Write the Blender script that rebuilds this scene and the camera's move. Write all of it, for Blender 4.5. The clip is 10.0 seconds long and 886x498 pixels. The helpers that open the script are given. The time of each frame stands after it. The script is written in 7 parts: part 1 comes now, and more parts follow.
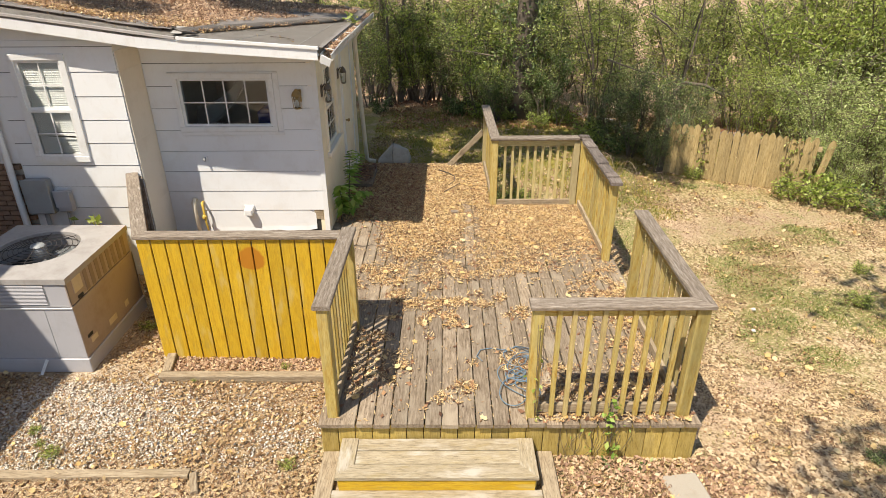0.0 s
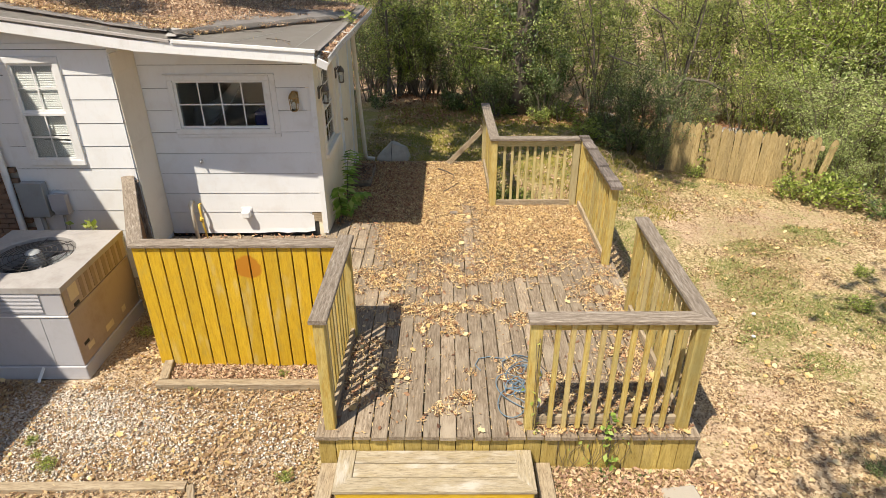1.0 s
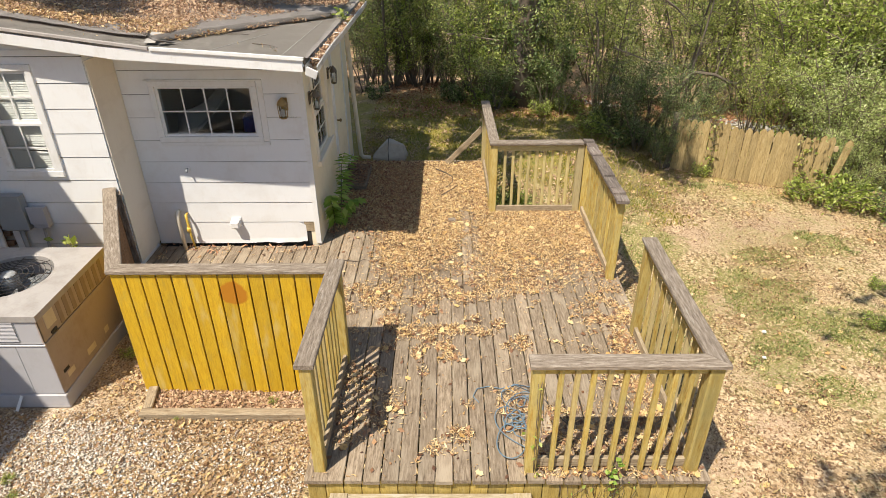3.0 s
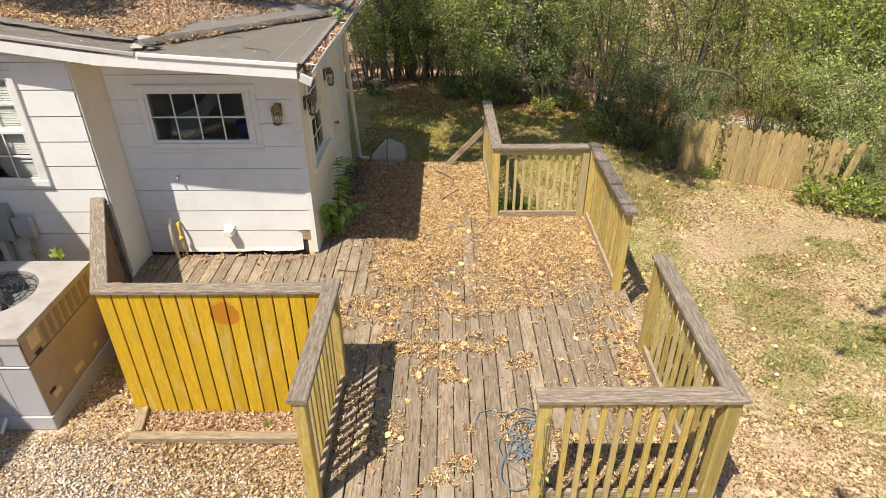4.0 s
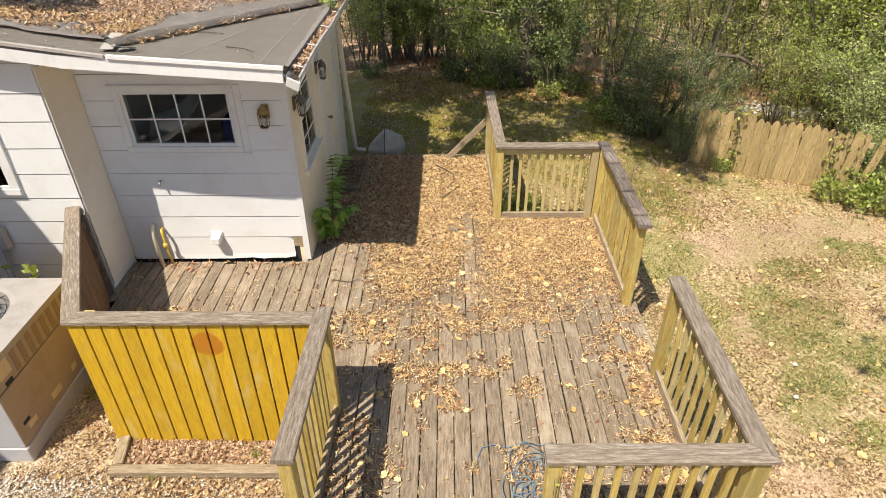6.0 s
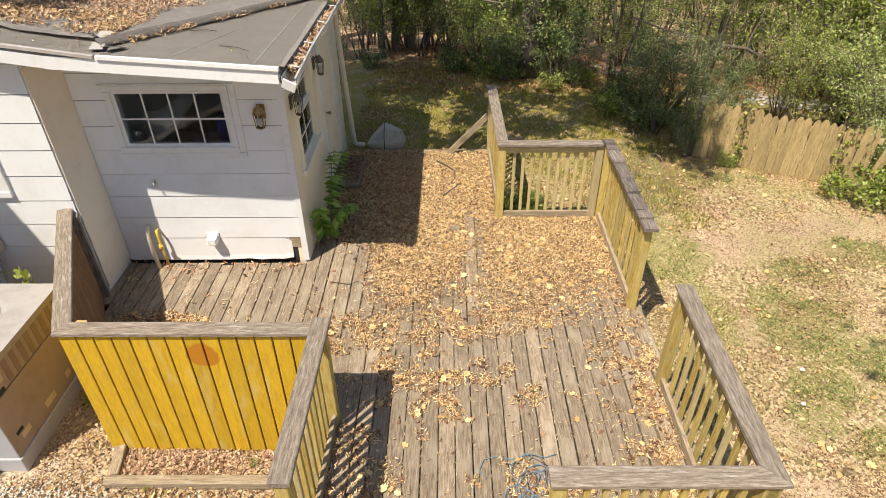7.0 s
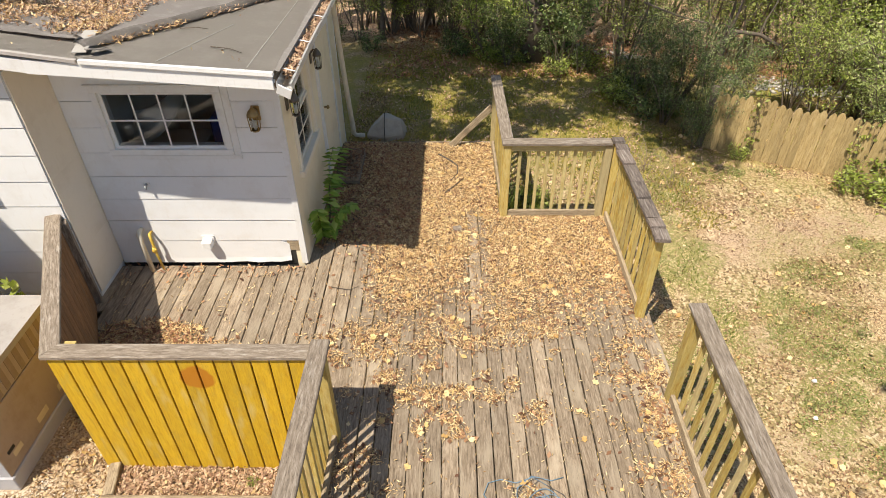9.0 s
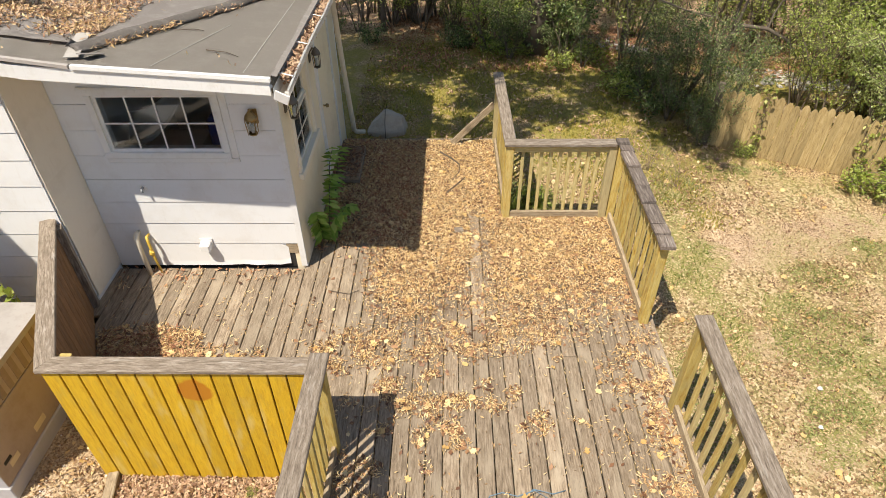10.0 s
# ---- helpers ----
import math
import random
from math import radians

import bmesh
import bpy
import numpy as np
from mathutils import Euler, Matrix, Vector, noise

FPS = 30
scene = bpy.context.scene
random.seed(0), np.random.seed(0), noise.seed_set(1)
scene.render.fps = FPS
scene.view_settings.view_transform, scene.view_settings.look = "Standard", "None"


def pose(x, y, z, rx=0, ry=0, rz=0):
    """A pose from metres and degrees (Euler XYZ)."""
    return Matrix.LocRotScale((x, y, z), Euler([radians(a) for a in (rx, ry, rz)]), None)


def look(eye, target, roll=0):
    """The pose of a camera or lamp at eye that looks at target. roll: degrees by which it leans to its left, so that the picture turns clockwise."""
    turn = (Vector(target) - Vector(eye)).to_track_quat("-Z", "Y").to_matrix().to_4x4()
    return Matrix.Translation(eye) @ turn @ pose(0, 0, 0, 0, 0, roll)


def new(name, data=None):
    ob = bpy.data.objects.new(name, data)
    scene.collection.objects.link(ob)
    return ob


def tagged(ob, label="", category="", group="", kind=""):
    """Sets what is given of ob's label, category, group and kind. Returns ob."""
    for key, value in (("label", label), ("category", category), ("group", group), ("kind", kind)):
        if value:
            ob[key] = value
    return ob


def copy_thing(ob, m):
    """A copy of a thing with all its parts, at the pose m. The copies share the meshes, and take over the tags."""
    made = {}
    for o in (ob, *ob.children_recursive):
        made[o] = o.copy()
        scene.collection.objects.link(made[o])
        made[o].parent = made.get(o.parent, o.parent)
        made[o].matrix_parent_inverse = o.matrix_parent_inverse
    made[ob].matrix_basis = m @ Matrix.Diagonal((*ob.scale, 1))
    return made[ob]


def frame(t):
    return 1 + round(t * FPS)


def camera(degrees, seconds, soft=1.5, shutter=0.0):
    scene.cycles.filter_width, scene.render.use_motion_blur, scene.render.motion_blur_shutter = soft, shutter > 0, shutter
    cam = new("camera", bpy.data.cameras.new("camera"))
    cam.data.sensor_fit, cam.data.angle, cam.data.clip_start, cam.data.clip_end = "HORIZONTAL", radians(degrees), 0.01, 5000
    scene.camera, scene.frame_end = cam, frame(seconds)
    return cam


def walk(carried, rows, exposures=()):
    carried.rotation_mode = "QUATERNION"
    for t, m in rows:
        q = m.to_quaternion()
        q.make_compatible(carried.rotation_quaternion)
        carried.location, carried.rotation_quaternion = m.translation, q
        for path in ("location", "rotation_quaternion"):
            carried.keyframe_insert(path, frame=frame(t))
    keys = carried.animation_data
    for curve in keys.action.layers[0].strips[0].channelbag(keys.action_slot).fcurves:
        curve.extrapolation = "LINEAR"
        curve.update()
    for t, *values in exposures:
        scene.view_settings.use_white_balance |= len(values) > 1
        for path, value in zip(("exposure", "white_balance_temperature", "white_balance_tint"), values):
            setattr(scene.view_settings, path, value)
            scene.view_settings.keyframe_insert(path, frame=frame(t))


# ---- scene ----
# x runs along the deck's front edge, y away from it towards the woods, z = 0 is the top of the deck
cam = camera(71.9, 10.0, soft=0.6)
EXPO = 0.55
PATH = [
    (0, (1.066, -3.9, 3.544), (1.057, -2.109, 2.655), -0.3),
    (0.5, (1.081, -3.829, 3.623), (1.071, -2.047, 2.714), -0.3),
    (1, (1.086, -3.766, 3.695), (1.076, -1.993, 2.771), -0.3),
    (1.5, (1.094, -3.682, 3.763), (1.084, -1.916, 2.824), -0.3),
    (2, (1.126, -3.574, 3.82), (1.112, -1.817, 2.863), -0.5),
    (2.5, (1.13, -3.43, 3.872), (1.117, -1.683, 2.899), -0.4),
    (4, (1.114, -2.919, 4.028), (1.102, -1.2, 3.006), -0.4),
    (4.5, (1.118, -2.737, 4.077), (1.106, -1.031, 3.034), -0.4),
    (5, (1.119, -2.576, 4.115), (1.108, -0.883, 3.05), -0.4),
    (5.5, (1.118, -2.435, 4.157), (1.106, -0.756, 3.07), -0.4),
    (7, (1.115, -2.088, 4.272), (1.099, -0.451, 3.124), -0.5),
    (7.5, (1.092, -1.977, 4.321), (1.08, -0.355, 3.15), -0.3),
    (8, (1.103, -1.877, 4.36), (1.084, -0.27, 3.169), -0.5),
    (8.5, (1.09, -1.787, 4.398), (1.073, -0.193, 3.19), -0.4),
    (9, (1.083, -1.696, 4.431), (1.067, -0.113, 3.209), -0.4),
    (9.5, (1.076, -1.6, 4.478), (1.061, -0.031, 3.238), -0.3),
    (10, (1.082, -1.502, 4.523), (1.062, 0.053, 3.265), -0.4),
]
walk(cam, [(t, look(eye, target, roll)) for t, eye, target, roll in PATH], exposures=((0.0, EXPO), (10.0, EXPO)))

# ---- world and sun: high sun from behind and to the left, clear sky ----
SUN_WAY = Vector((0.37, 0.44, -1.0)).normalized()
sun = new("sun", bpy.data.lights.new("sun", "SUN"))
sun.data.energy, sun.data.angle, sun.data.color = 5.0, radians(0.53), (1.0, 0.915, 0.78)
sun.matrix_basis = look(tuple(-30 * SUN_WAY), (0, 0, 0))
world = bpy.data.worlds.new("sky")
scene.world = world
world.use_nodes = True
_n = world.node_tree.nodes
_sky = _n.new("ShaderNodeTexSky")
_sky.sky_type, _sky.sun_disc = "NISHITA", False
_sky.sun_elevation, _sky.sun_rotation = math.asin(-SUN_WAY.z), math.atan2(-SUN_WAY.x, -SUN_WAY.y)
_n["Background"].inputs["Strength"].default_value = 0.105
world.node_tree.links.new(_sky.outputs["Color"], _n["Background"].inputs["Color"])


# ---- materials ----
class Mat:
    """A node material with short ways to add nodes."""

    def __init__(self, name, rough=0.8, metallic=0.0):
        self.m = bpy.data.materials.new(name)
        self.m.use_nodes = True
        self.t = self.m.node_tree
        self.b = self.t.nodes["Principled BSDF"]
        self.b.inputs["Roughness"].default_value = rough
        self.b.inputs["Metallic"].default_value = metallic
        self.coord = self.t.nodes.new("ShaderNodeTexCoord")
        self.info = self.t.nodes.new("ShaderNodeObjectInfo")

    def node(self, kind, **values):
        n = self.t.nodes.new(kind)
        for key, value in values.items():
            n.inputs[key.replace("_", " ")].default_value = value
        return n

    def link(self, a, b):
        self.t.links.new(a, b)

    def noise(self, scale, stretch=(1, 1, 1), detail=4.0, rough=0.6, space="Object", shift=True):
        """Noise in metres; each object takes its own stretch of it."""
        mp = self.t.nodes.new("ShaderNodeMapping")
        mp.inputs["Scale"].default_value = stretch
        self.link(self.coord.outputs["Object"] if space == "Object" else self.geo().outputs["Position"], mp.inputs["Vector"])
        if shift:
            mul = self.t.nodes.new("ShaderNodeMath")
            mul.operation = "MULTIPLY"
            mul.inputs[1].default_value = 37.0
            self.link(self.info.outputs["Random"], mul.inputs[0])
            comb = self.t.nodes.new("ShaderNodeCombineXYZ")
            self.link(mul.outputs[0], comb.inputs[0])
            self.link(mul.outputs[0], comb.inputs[1])
            self.link(comb.outputs[0], mp.inputs["Location"])
        n = self.node("ShaderNodeTexNoise", Scale=scale, Detail=detail, Roughness=rough)
        self.link(mp.outputs[0], n.inputs["Vector"])
        return n.outputs["Fac"]

    def geo(self):
        return self.t.nodes.new("ShaderNodeNewGeometry")

    def ramp(self, fac, *stops):
        r = self.t.nodes.new("ShaderNodeValToRGB")
        e = r.color_ramp.elements
        while len(e) < len(stops):
            e.new(0.5)
        for el, (pos, col) in zip(e, stops):
            el.position = pos
            el.color = (*col, 1) if len(col) == 3 else col
        self.link(fac, r.inputs["Fac"])
        return r.outputs["Color"]

    def mask(self, fac, lo, hi):
        r = self.t.nodes.new("ShaderNodeMapRange")
        r.inputs["From Min"].default_value, r.inputs["From Max"].default_value = lo, hi
        self.link(fac, r.inputs["Value"])
        return r.outputs["Result"]

    def math(self, op, a, b):
        n = self.t.nodes.new("ShaderNodeMath")
        n.operation, n.use_clamp = op, True
        for i, v in enumerate((a, b)):
            if isinstance(v, (int, float)):
                n.inputs[i].default_value = v
            else:
                self.link(v, n.inputs[i])
        return n.outputs[0]

    def mix(self, fac, a, b, mode="MIX"):
        n = self.t.nodes.new("ShaderNodeMix")
        n.data_type, n.blend_type = "RGBA", mode
        for i, v in ((0, fac), (6, a), (7, b)):
            if isinstance(v, (int, float)):
                n.inputs[i].default_value = v
            elif isinstance(v, tuple):
                n.inputs[i].default_value = (*v, 1)
            else:
                self.link(v, n.inputs[i])
        return n.outputs[2]

    def bump(self, height, strength, distance):
        b = self.node("ShaderNodeBump", Strength=strength, Distance=distance)
        self.link(height, b.inputs["Height"])
        self.link(b.outputs[0], self.b.inputs["Normal"])

    def color(self, c):
        if isinstance(c, tuple):
            self.b.inputs["Base Color"].default_value = (*c, 1)
        else:
            self.link(c, self.b.inputs["Base Color"])
        return self


def wood(name, dark, mid, light, stain=None, stain_at=(0.55, 0.72), vary=0.35, rough=0.85, relief=0.5, spot=None, patch_scale=2.2, streak=1.0, alt=None, wash=(0.8, 2.2), blotch=None):
    """Weathered timber: grain runs along the board's own x."""
    k = Mat(name, rough)
    grain = k.noise(9.0, (0.75, 6, 6), 8.0, 0.72)
    fine = k.noise(40.0, (0.3, 5, 5), 3.0, 0.7)
    patch = k.noise(patch_scale, (wash[0], wash[1], wash[1]), 3.0, 0.55)
    c = k.ramp(grain, (0.34, dark), (0.50, mid), (0.66, light))
    c = k.mix(k.math("MULTIPLY", k.mask(fine, 0.56, 0.66), streak), c, k.mix(1.0, c, (0.45, 0.42, 0.4), "MULTIPLY"))
    if stain:
        c = k.mix(k.math("MULTIPLY", k.mask(patch, *stain_at), 0.85), c, stain)
    if alt:
        wrap = k.t.nodes.new("ShaderNodeMath")
        wrap.operation = "FRACT"
        times = k.t.nodes.new("ShaderNodeMath")
        times.operation = "MULTIPLY"
        times.inputs[1].default_value = 7.31
        k.link(k.info.outputs["Random"], times.inputs[0])
        k.link(times.outputs[0], wrap.inputs[0])
        c = k.mix(k.math("MULTIPLY", k.mask(wrap.outputs[0], 0.5, 1.0), 0.75), c, k.mix(k.mask(grain, 0.3, 0.7), tuple(0.75 * q for q in alt), alt))
    crack = k.noise(42.0, (0.16, 4, 4), 3.0, 0.65)
    c = k.mix(k.math("MULTIPLY", k.mask(crack, 0.60, 0.68), 0.6 * streak), c, k.mix(1.0, c, (0.28, 0.25, 0.23), "MULTIPLY"))
    if blotch:
        smear = k.noise(13.0, (0.35, 1.2, 1.2), 6.0, 0.75)
        c = k.mix(k.math("MULTIPLY", k.mask(smear, 0.52, 0.66), 0.6), c, blotch)
    tone = k.ramp(k.info.outputs["Random"], (0.0, (1 - vary,) * 3), (1.0, (1.0,) * 3))
    c = k.mix(1.0, c, tone, "MULTIPLY")
    if spot:
        sub = k.t.nodes.new("ShaderNodeVectorMath")
        sub.operation = "DISTANCE"
        sub.inputs[1].default_value = spot[:3]
        k.link(k.geo().outputs["Position"], sub.inputs[0])
        ring = k.t.nodes.new("ShaderNodeMath")
        ring.operation = "MULTIPLY_ADD"
        ring.inputs[1].default_value = 0.09
        k.link(k.noise(9.0, space="World", shift=False), ring.inputs[0])
        k.link(sub.outputs["Value"], ring.inputs[2])
        c = k.mix(k.mask(ring.outputs[0], spot[3] + 0.055, spot[3] + 0.035), c, spot[4])
    k.color(c)
    k.bump(grain, relief, 0.004)
    return k.m


def paint(name, base, dirt, amount=0.5, rough=0.55, metallic=0.0, scale=3.0, relief=0.1):
    """Painted or bare sheet with dirt in patches and fine streaks."""
    k = Mat(name, rough, metallic)
    a = k.noise(scale, (1, 1, 1), 5.0, 0.65)
    b = k.noise(scale * 9, (1, 1, 0.25), 4.0, 0.6)
    c = k.mix(k.math("MULTIPLY", k.mask(a, 0.5, 0.78), amount), base, dirt)
    c = k.mix(k.math("MULTIPLY", k.mask(b, 0.58, 0.8), amount * 0.6), c, dirt)
    k.color(c)
    k.bump(b, relief, 0.003)
    return k.m


def leaf_mat(name, *stops, thin=0.35, rough=0.6):
    """Leaves: each one takes its own colour; light comes through them."""
    k = Mat(name, rough)
    c = k.ramp(k.geo().outputs["Random Per Island"], *stops)
    k.color(c)
    tr = k.t.nodes.new("ShaderNodeBsdfTranslucent")
    mixer = k.t.nodes.new("ShaderNodeMixShader")
    mixer.inputs[0].default_value = thin
    k.link(c, tr.inputs["Color"])
    k.link(k.b.outputs[0], mixer.inputs[1])
    k.link(tr.outputs[0], mixer.inputs[2])
    k.link(mixer.outputs[0], k.t.nodes["Material Output"].inputs["Surface"])
    return k.m


M_DECK = wood("deck_boards", (0.145, 0.103, 0.066), (0.30, 0.228, 0.154), (0.455, 0.365, 0.265), (0.41, 0.335, 0.24), (0.5, 0.68), vary=0.36, patch_scale=2.6, streak=1.0, blotch=(0.22, 0.165, 0.105))
M_CAP = wood("cap_boards", (0.125, 0.094, 0.067), (0.25, 0.20, 0.15), (0.40, 0.34, 0.275), (0.48, 0.435, 0.375), (0.60, 0.74), vary=0.25, patch_scale=5.0, streak=1.0, wash=(0.9, 5), blotch=(0.185, 0.143, 0.105))
M_OLDCAP = wood("old_cap_boards", (0.09, 0.068, 0.056), (0.20, 0.158, 0.13), (0.34, 0.285, 0.235), (0.44, 0.39, 0.34), (0.58, 0.72), vary=0.45, patch_scale=6.0, streak=1.0, wash=(0.5, 7), blotch=(0.16, 0.12, 0.095))
M_YELLOW = wood("yellow_stained_boards", (0.485, 0.275, 0.010), (0.598, 0.368, 0.014), (0.66, 0.43, 0.025), (0.60, 0.49, 0.22), (0.58, 0.78), vary=0.2, rough=0.6, relief=0.3, spot=(-0.83, 1.38, 0.82, 0.125, (0.42, 0.165, 0.007)), patch_scale=2.0, streak=0.4, wash=(0.9, 3.5), blotch=(0.45, 0.31, 0.045))
M_RAIL = wood("rail_timber", (0.40, 0.225, 0.03), (0.51, 0.375, 0.10), (0.60, 0.47, 0.18), (0.42, 0.36, 0.14), (0.5, 0.75), vary=0.28, rough=0.7, relief=0.3, alt=(0.50, 0.42, 0.25), streak=0.6, blotch=(0.36, 0.29, 0.13))
M_PALE = wood("bleached_rail_timber", (0.40, 0.30, 0.10), (0.52, 0.42, 0.18), (0.60, 0.51, 0.27), (0.44, 0.38, 0.17), (0.5, 0.75), vary=0.2, rough=0.75, relief=0.3, streak=0.5)
M_INNER = wood("bare_brown_boards", (0.16, 0.075, 0.028), (0.27, 0.14, 0.055), (0.36, 0.20, 0.09), (0.20, 0.12, 0.06), vary=0.3, streak=0.8)
M_SKIRT = wood("skirt_boards", (0.38, 0.26, 0.06), (0.52, 0.375, 0.095), (0.59, 0.44, 0.15), (0.27, 0.20, 0.07), (0.55, 0.8), vary=0.35, rough=0.7, relief=0.3, blotch=(0.38, 0.27, 0.06))
M_TREAD = wood("tread_boards", (0.25, 0.20, 0.125), (0.38, 0.31, 0.20), (0.48, 0.41, 0.295), (0.54, 0.49, 0.41), (0.52, 0.68), vary=0.3, patch_scale=3.0, streak=0.9, blotch=(0.34, 0.26, 0.12))
M_SLEEPER = wood("edging_timber", (0.22, 0.16, 0.10), (0.36, 0.28, 0.18), (0.47, 0.39, 0.27), (0.25, 0.19, 0.11), vary=0.2)
M_FENCE = wood("fence_pickets", (0.33, 0.23, 0.12), (0.48, 0.35, 0.19), (0.56, 0.43, 0.26), (0.38, 0.28, 0.15), vary=0.15, patch_scale=8.0)
M_PICKET = wood("picket_wood", (0.27, 0.185, 0.075), (0.42, 0.305, 0.13), (0.53, 0.405, 0.205), (0.33, 0.245, 0.105), (0.5, 0.75), vary=0.3, streak=0.8)
M_WHITE = paint("white_siding", (0.75, 0.75, 0.745), (0.57, 0.52, 0.46), 0.4, 0.5)
# white paint tinted cream: warm bounce off deck and yellow boards is coloured in
M_BOUNCE_CREAM = paint("bounce_cream_siding", (0.78, 0.705, 0.58), (0.58, 0.49, 0.36), 0.4, 0.5)
# yellowish paint, tinted warmer still to hold ground bounce on the shaded side
M_BOUNCE_IVORY = paint("bounce_yellowed_siding", (0.80, 0.71, 0.53), (0.56, 0.46, 0.30), 0.5, 0.5)
M_TRIM = paint("white_trim", (0.74, 0.735, 0.72), (0.5, 0.45, 0.38), 0.45, 0.45, scale=6)
M_ROOFING = paint("rolled_roofing", (0.31, 0.28, 0.245), (0.40, 0.365, 0.325), 0.6, 0.9, scale=2.5, relief=0.5)
M_FELT = paint("torn_felt", (0.225, 0.20, 0.178), (0.36, 0.33, 0.30), 0.9, 0.9, scale=9, relief=1.0)
M_SHINGLE = paint("old_shingles", (0.36, 0.325, 0.30), (0.50, 0.46, 0.43), 0.8, 0.95, scale=5, relief=0.8)
M_AC = paint("grey_metal_case", (0.425, 0.415, 0.43), (0.33, 0.305, 0.29), 0.5, 0.45, 0.0, 5)
# dirty grey metal with bounce off the yellow screen put into its colour
M_AC_BOUNCE = paint("bounce_tan_metal_case", (0.37, 0.295, 0.24), (0.26, 0.19, 0.135), 0.7, 0.5, 0.0, 4)
M_AC_TOP = paint("stained_metal_top", (0.37, 0.345, 0.325), (0.21, 0.18, 0.15), 0.75, 0.5, 0.0, 3.5)
M_AC_DARK = paint("rusty_coil_slots", (0.265, 0.20, 0.15), (0.36, 0.28, 0.22), 0.7, 0.7, 0.0, 9)
M_DARK = paint("dark_void", (0.03, 0.028, 0.025), (0.05, 0.045, 0.04), 0.5, 0.9)
M_ROOM = paint("room_wall", (0.48, 0.44, 0.37), (0.36, 0.32, 0.27), 0.4, 0.8)
M_METAL = paint("grey_box_metal", (0.30, 0.31, 0.31), (0.2, 0.19, 0.18), 0.5, 0.5)
M_WIRE = paint("dark_wire", (0.10, 0.09, 0.085), (0.18, 0.12, 0.08), 0.6, 0.5, 0.6)
M_BRASS = paint("aged_brass", (0.32, 0.22, 0.09), (0.12, 0.08, 0.05), 0.6, 0.45, 0.7, 20)
M_BRONZE = paint("dark_bronze", (0.13, 0.105, 0.08), (0.2, 0.15, 0.1), 0.5, 0.45, 0.4, 20)
M_STONE = paint("pale_stone", (0.42, 0.37, 0.30), (0.27, 0.23, 0.18), 0.7, 0.9, scale=7, relief=0.8)
M_CONCRETE = paint("concrete", (0.36, 0.315, 0.25), (0.26, 0.21, 0.15), 0.6, 0.9, scale=8, relief=0.6)
M_MAT = paint("dark_rubber", (0.05, 0.047, 0.045), (0.11, 0.095, 0.08), 0.7, 0.9, scale=9)
M_PVC = paint("ivory_pipe", (0.66, 0.60, 0.48), (0.45, 0.38, 0.28), 0.5, 0.45, scale=8)
M_GAS = paint("yellow_pipe", (0.60, 0.40, 0.06), (0.3, 0.2, 0.06), 0.5, 0.5, scale=15)
M_HOSE = paint("blue_hose", (0.12, 0.19, 0.25), (0.27, 0.30, 0.31), 0.5, 0.5, scale=10)
M_BLUE = paint("blue_plastic", (0.03, 0.06, 0.25), (0.05, 0.08, 0.2), 0.3, 0.5)
M_CLOTH = paint("pale_cloth", (0.62, 0.6, 0.56), (0.4, 0.38, 0.35), 0.5, 0.8)
M_BLIND = paint("blind_slats", (0.84, 0.83, 0.80), (0.72, 0.70, 0.65), 0.3, 0.6)
M_BRICK = paint("brick", (0.27, 0.165, 0.105), (0.17, 0.10, 0.065), 0.7, 0.9, scale=9, relief=0.6)
M_MORTAR = paint("mortar", (0.45, 0.41, 0.35), (0.3, 0.27, 0.23), 0.6, 0.95, scale=12)
M_BARK = paint("bark", (0.12, 0.093, 0.07), (0.06, 0.048, 0.036), 0.8, 0.95, scale=7, relief=1.0)
M_TWIG = paint("bare_twigs", (0.16, 0.125, 0.09), (0.085, 0.065, 0.045), 0.7, 0.95, scale=9, relief=0.6)
M_DEAD = paint("dead_branch", (0.20, 0.16, 0.12), (0.1, 0.075, 0.05), 0.7, 0.95, scale=9, relief=0.6)
M_FLASH = paint("pale_flashing", (0.40, 0.375, 0.34), (0.25, 0.22, 0.19), 0.8, 0.7, scale=14)
M_LABEL = paint("yellowed_label", (0.62, 0.52, 0.34), (0.4, 0.3, 0.2), 0.5, 0.6, scale=12)

M_LITTER = leaf_mat("fallen_leaves", (0.0, (0.18, 0.095, 0.042)), (0.2, (0.41, 0.245, 0.105)), (0.6, (0.61, 0.42, 0.19)), (1.0, (0.76, 0.60, 0.35)), thin=0.12)
M_YARD = leaf_mat("yard_leaves", (0.0, (0.155, 0.082, 0.037)), (0.35, (0.31, 0.19, 0.088)), (0.75, (0.44, 0.30, 0.142)), (1.0, (0.62, 0.465, 0.25)), thin=0.12)
M_BROAD = leaf_mat("fallen_broad_leaves", (0.0, (0.48, 0.28, 0.09)), (0.4, (0.63, 0.44, 0.18)), (1.0, (0.74, 0.58, 0.31)), thin=0.1)
M_REDLEAF = leaf_mat("red_brown_leaves", (0.0, (0.17, 0.065, 0.03)), (0.5, (0.36, 0.17, 0.08)), (1.0, (0.58, 0.34, 0.18)), thin=0.1)
M_ROOFLEAF = leaf_mat("roof_leaves", (0.0, (0.16, 0.08, 0.048)), (0.4, (0.38, 0.23, 0.135)), (1.0, (0.65, 0.47, 0.30)), thin=0.1)
M_BROWNLEAF = leaf_mat("old_brown_leaves", (0.0, (0.07, 0.032, 0.018)), (0.5, (0.20, 0.095, 0.048)), (1.0, (0.42, 0.24, 0.12)), thin=0.08)
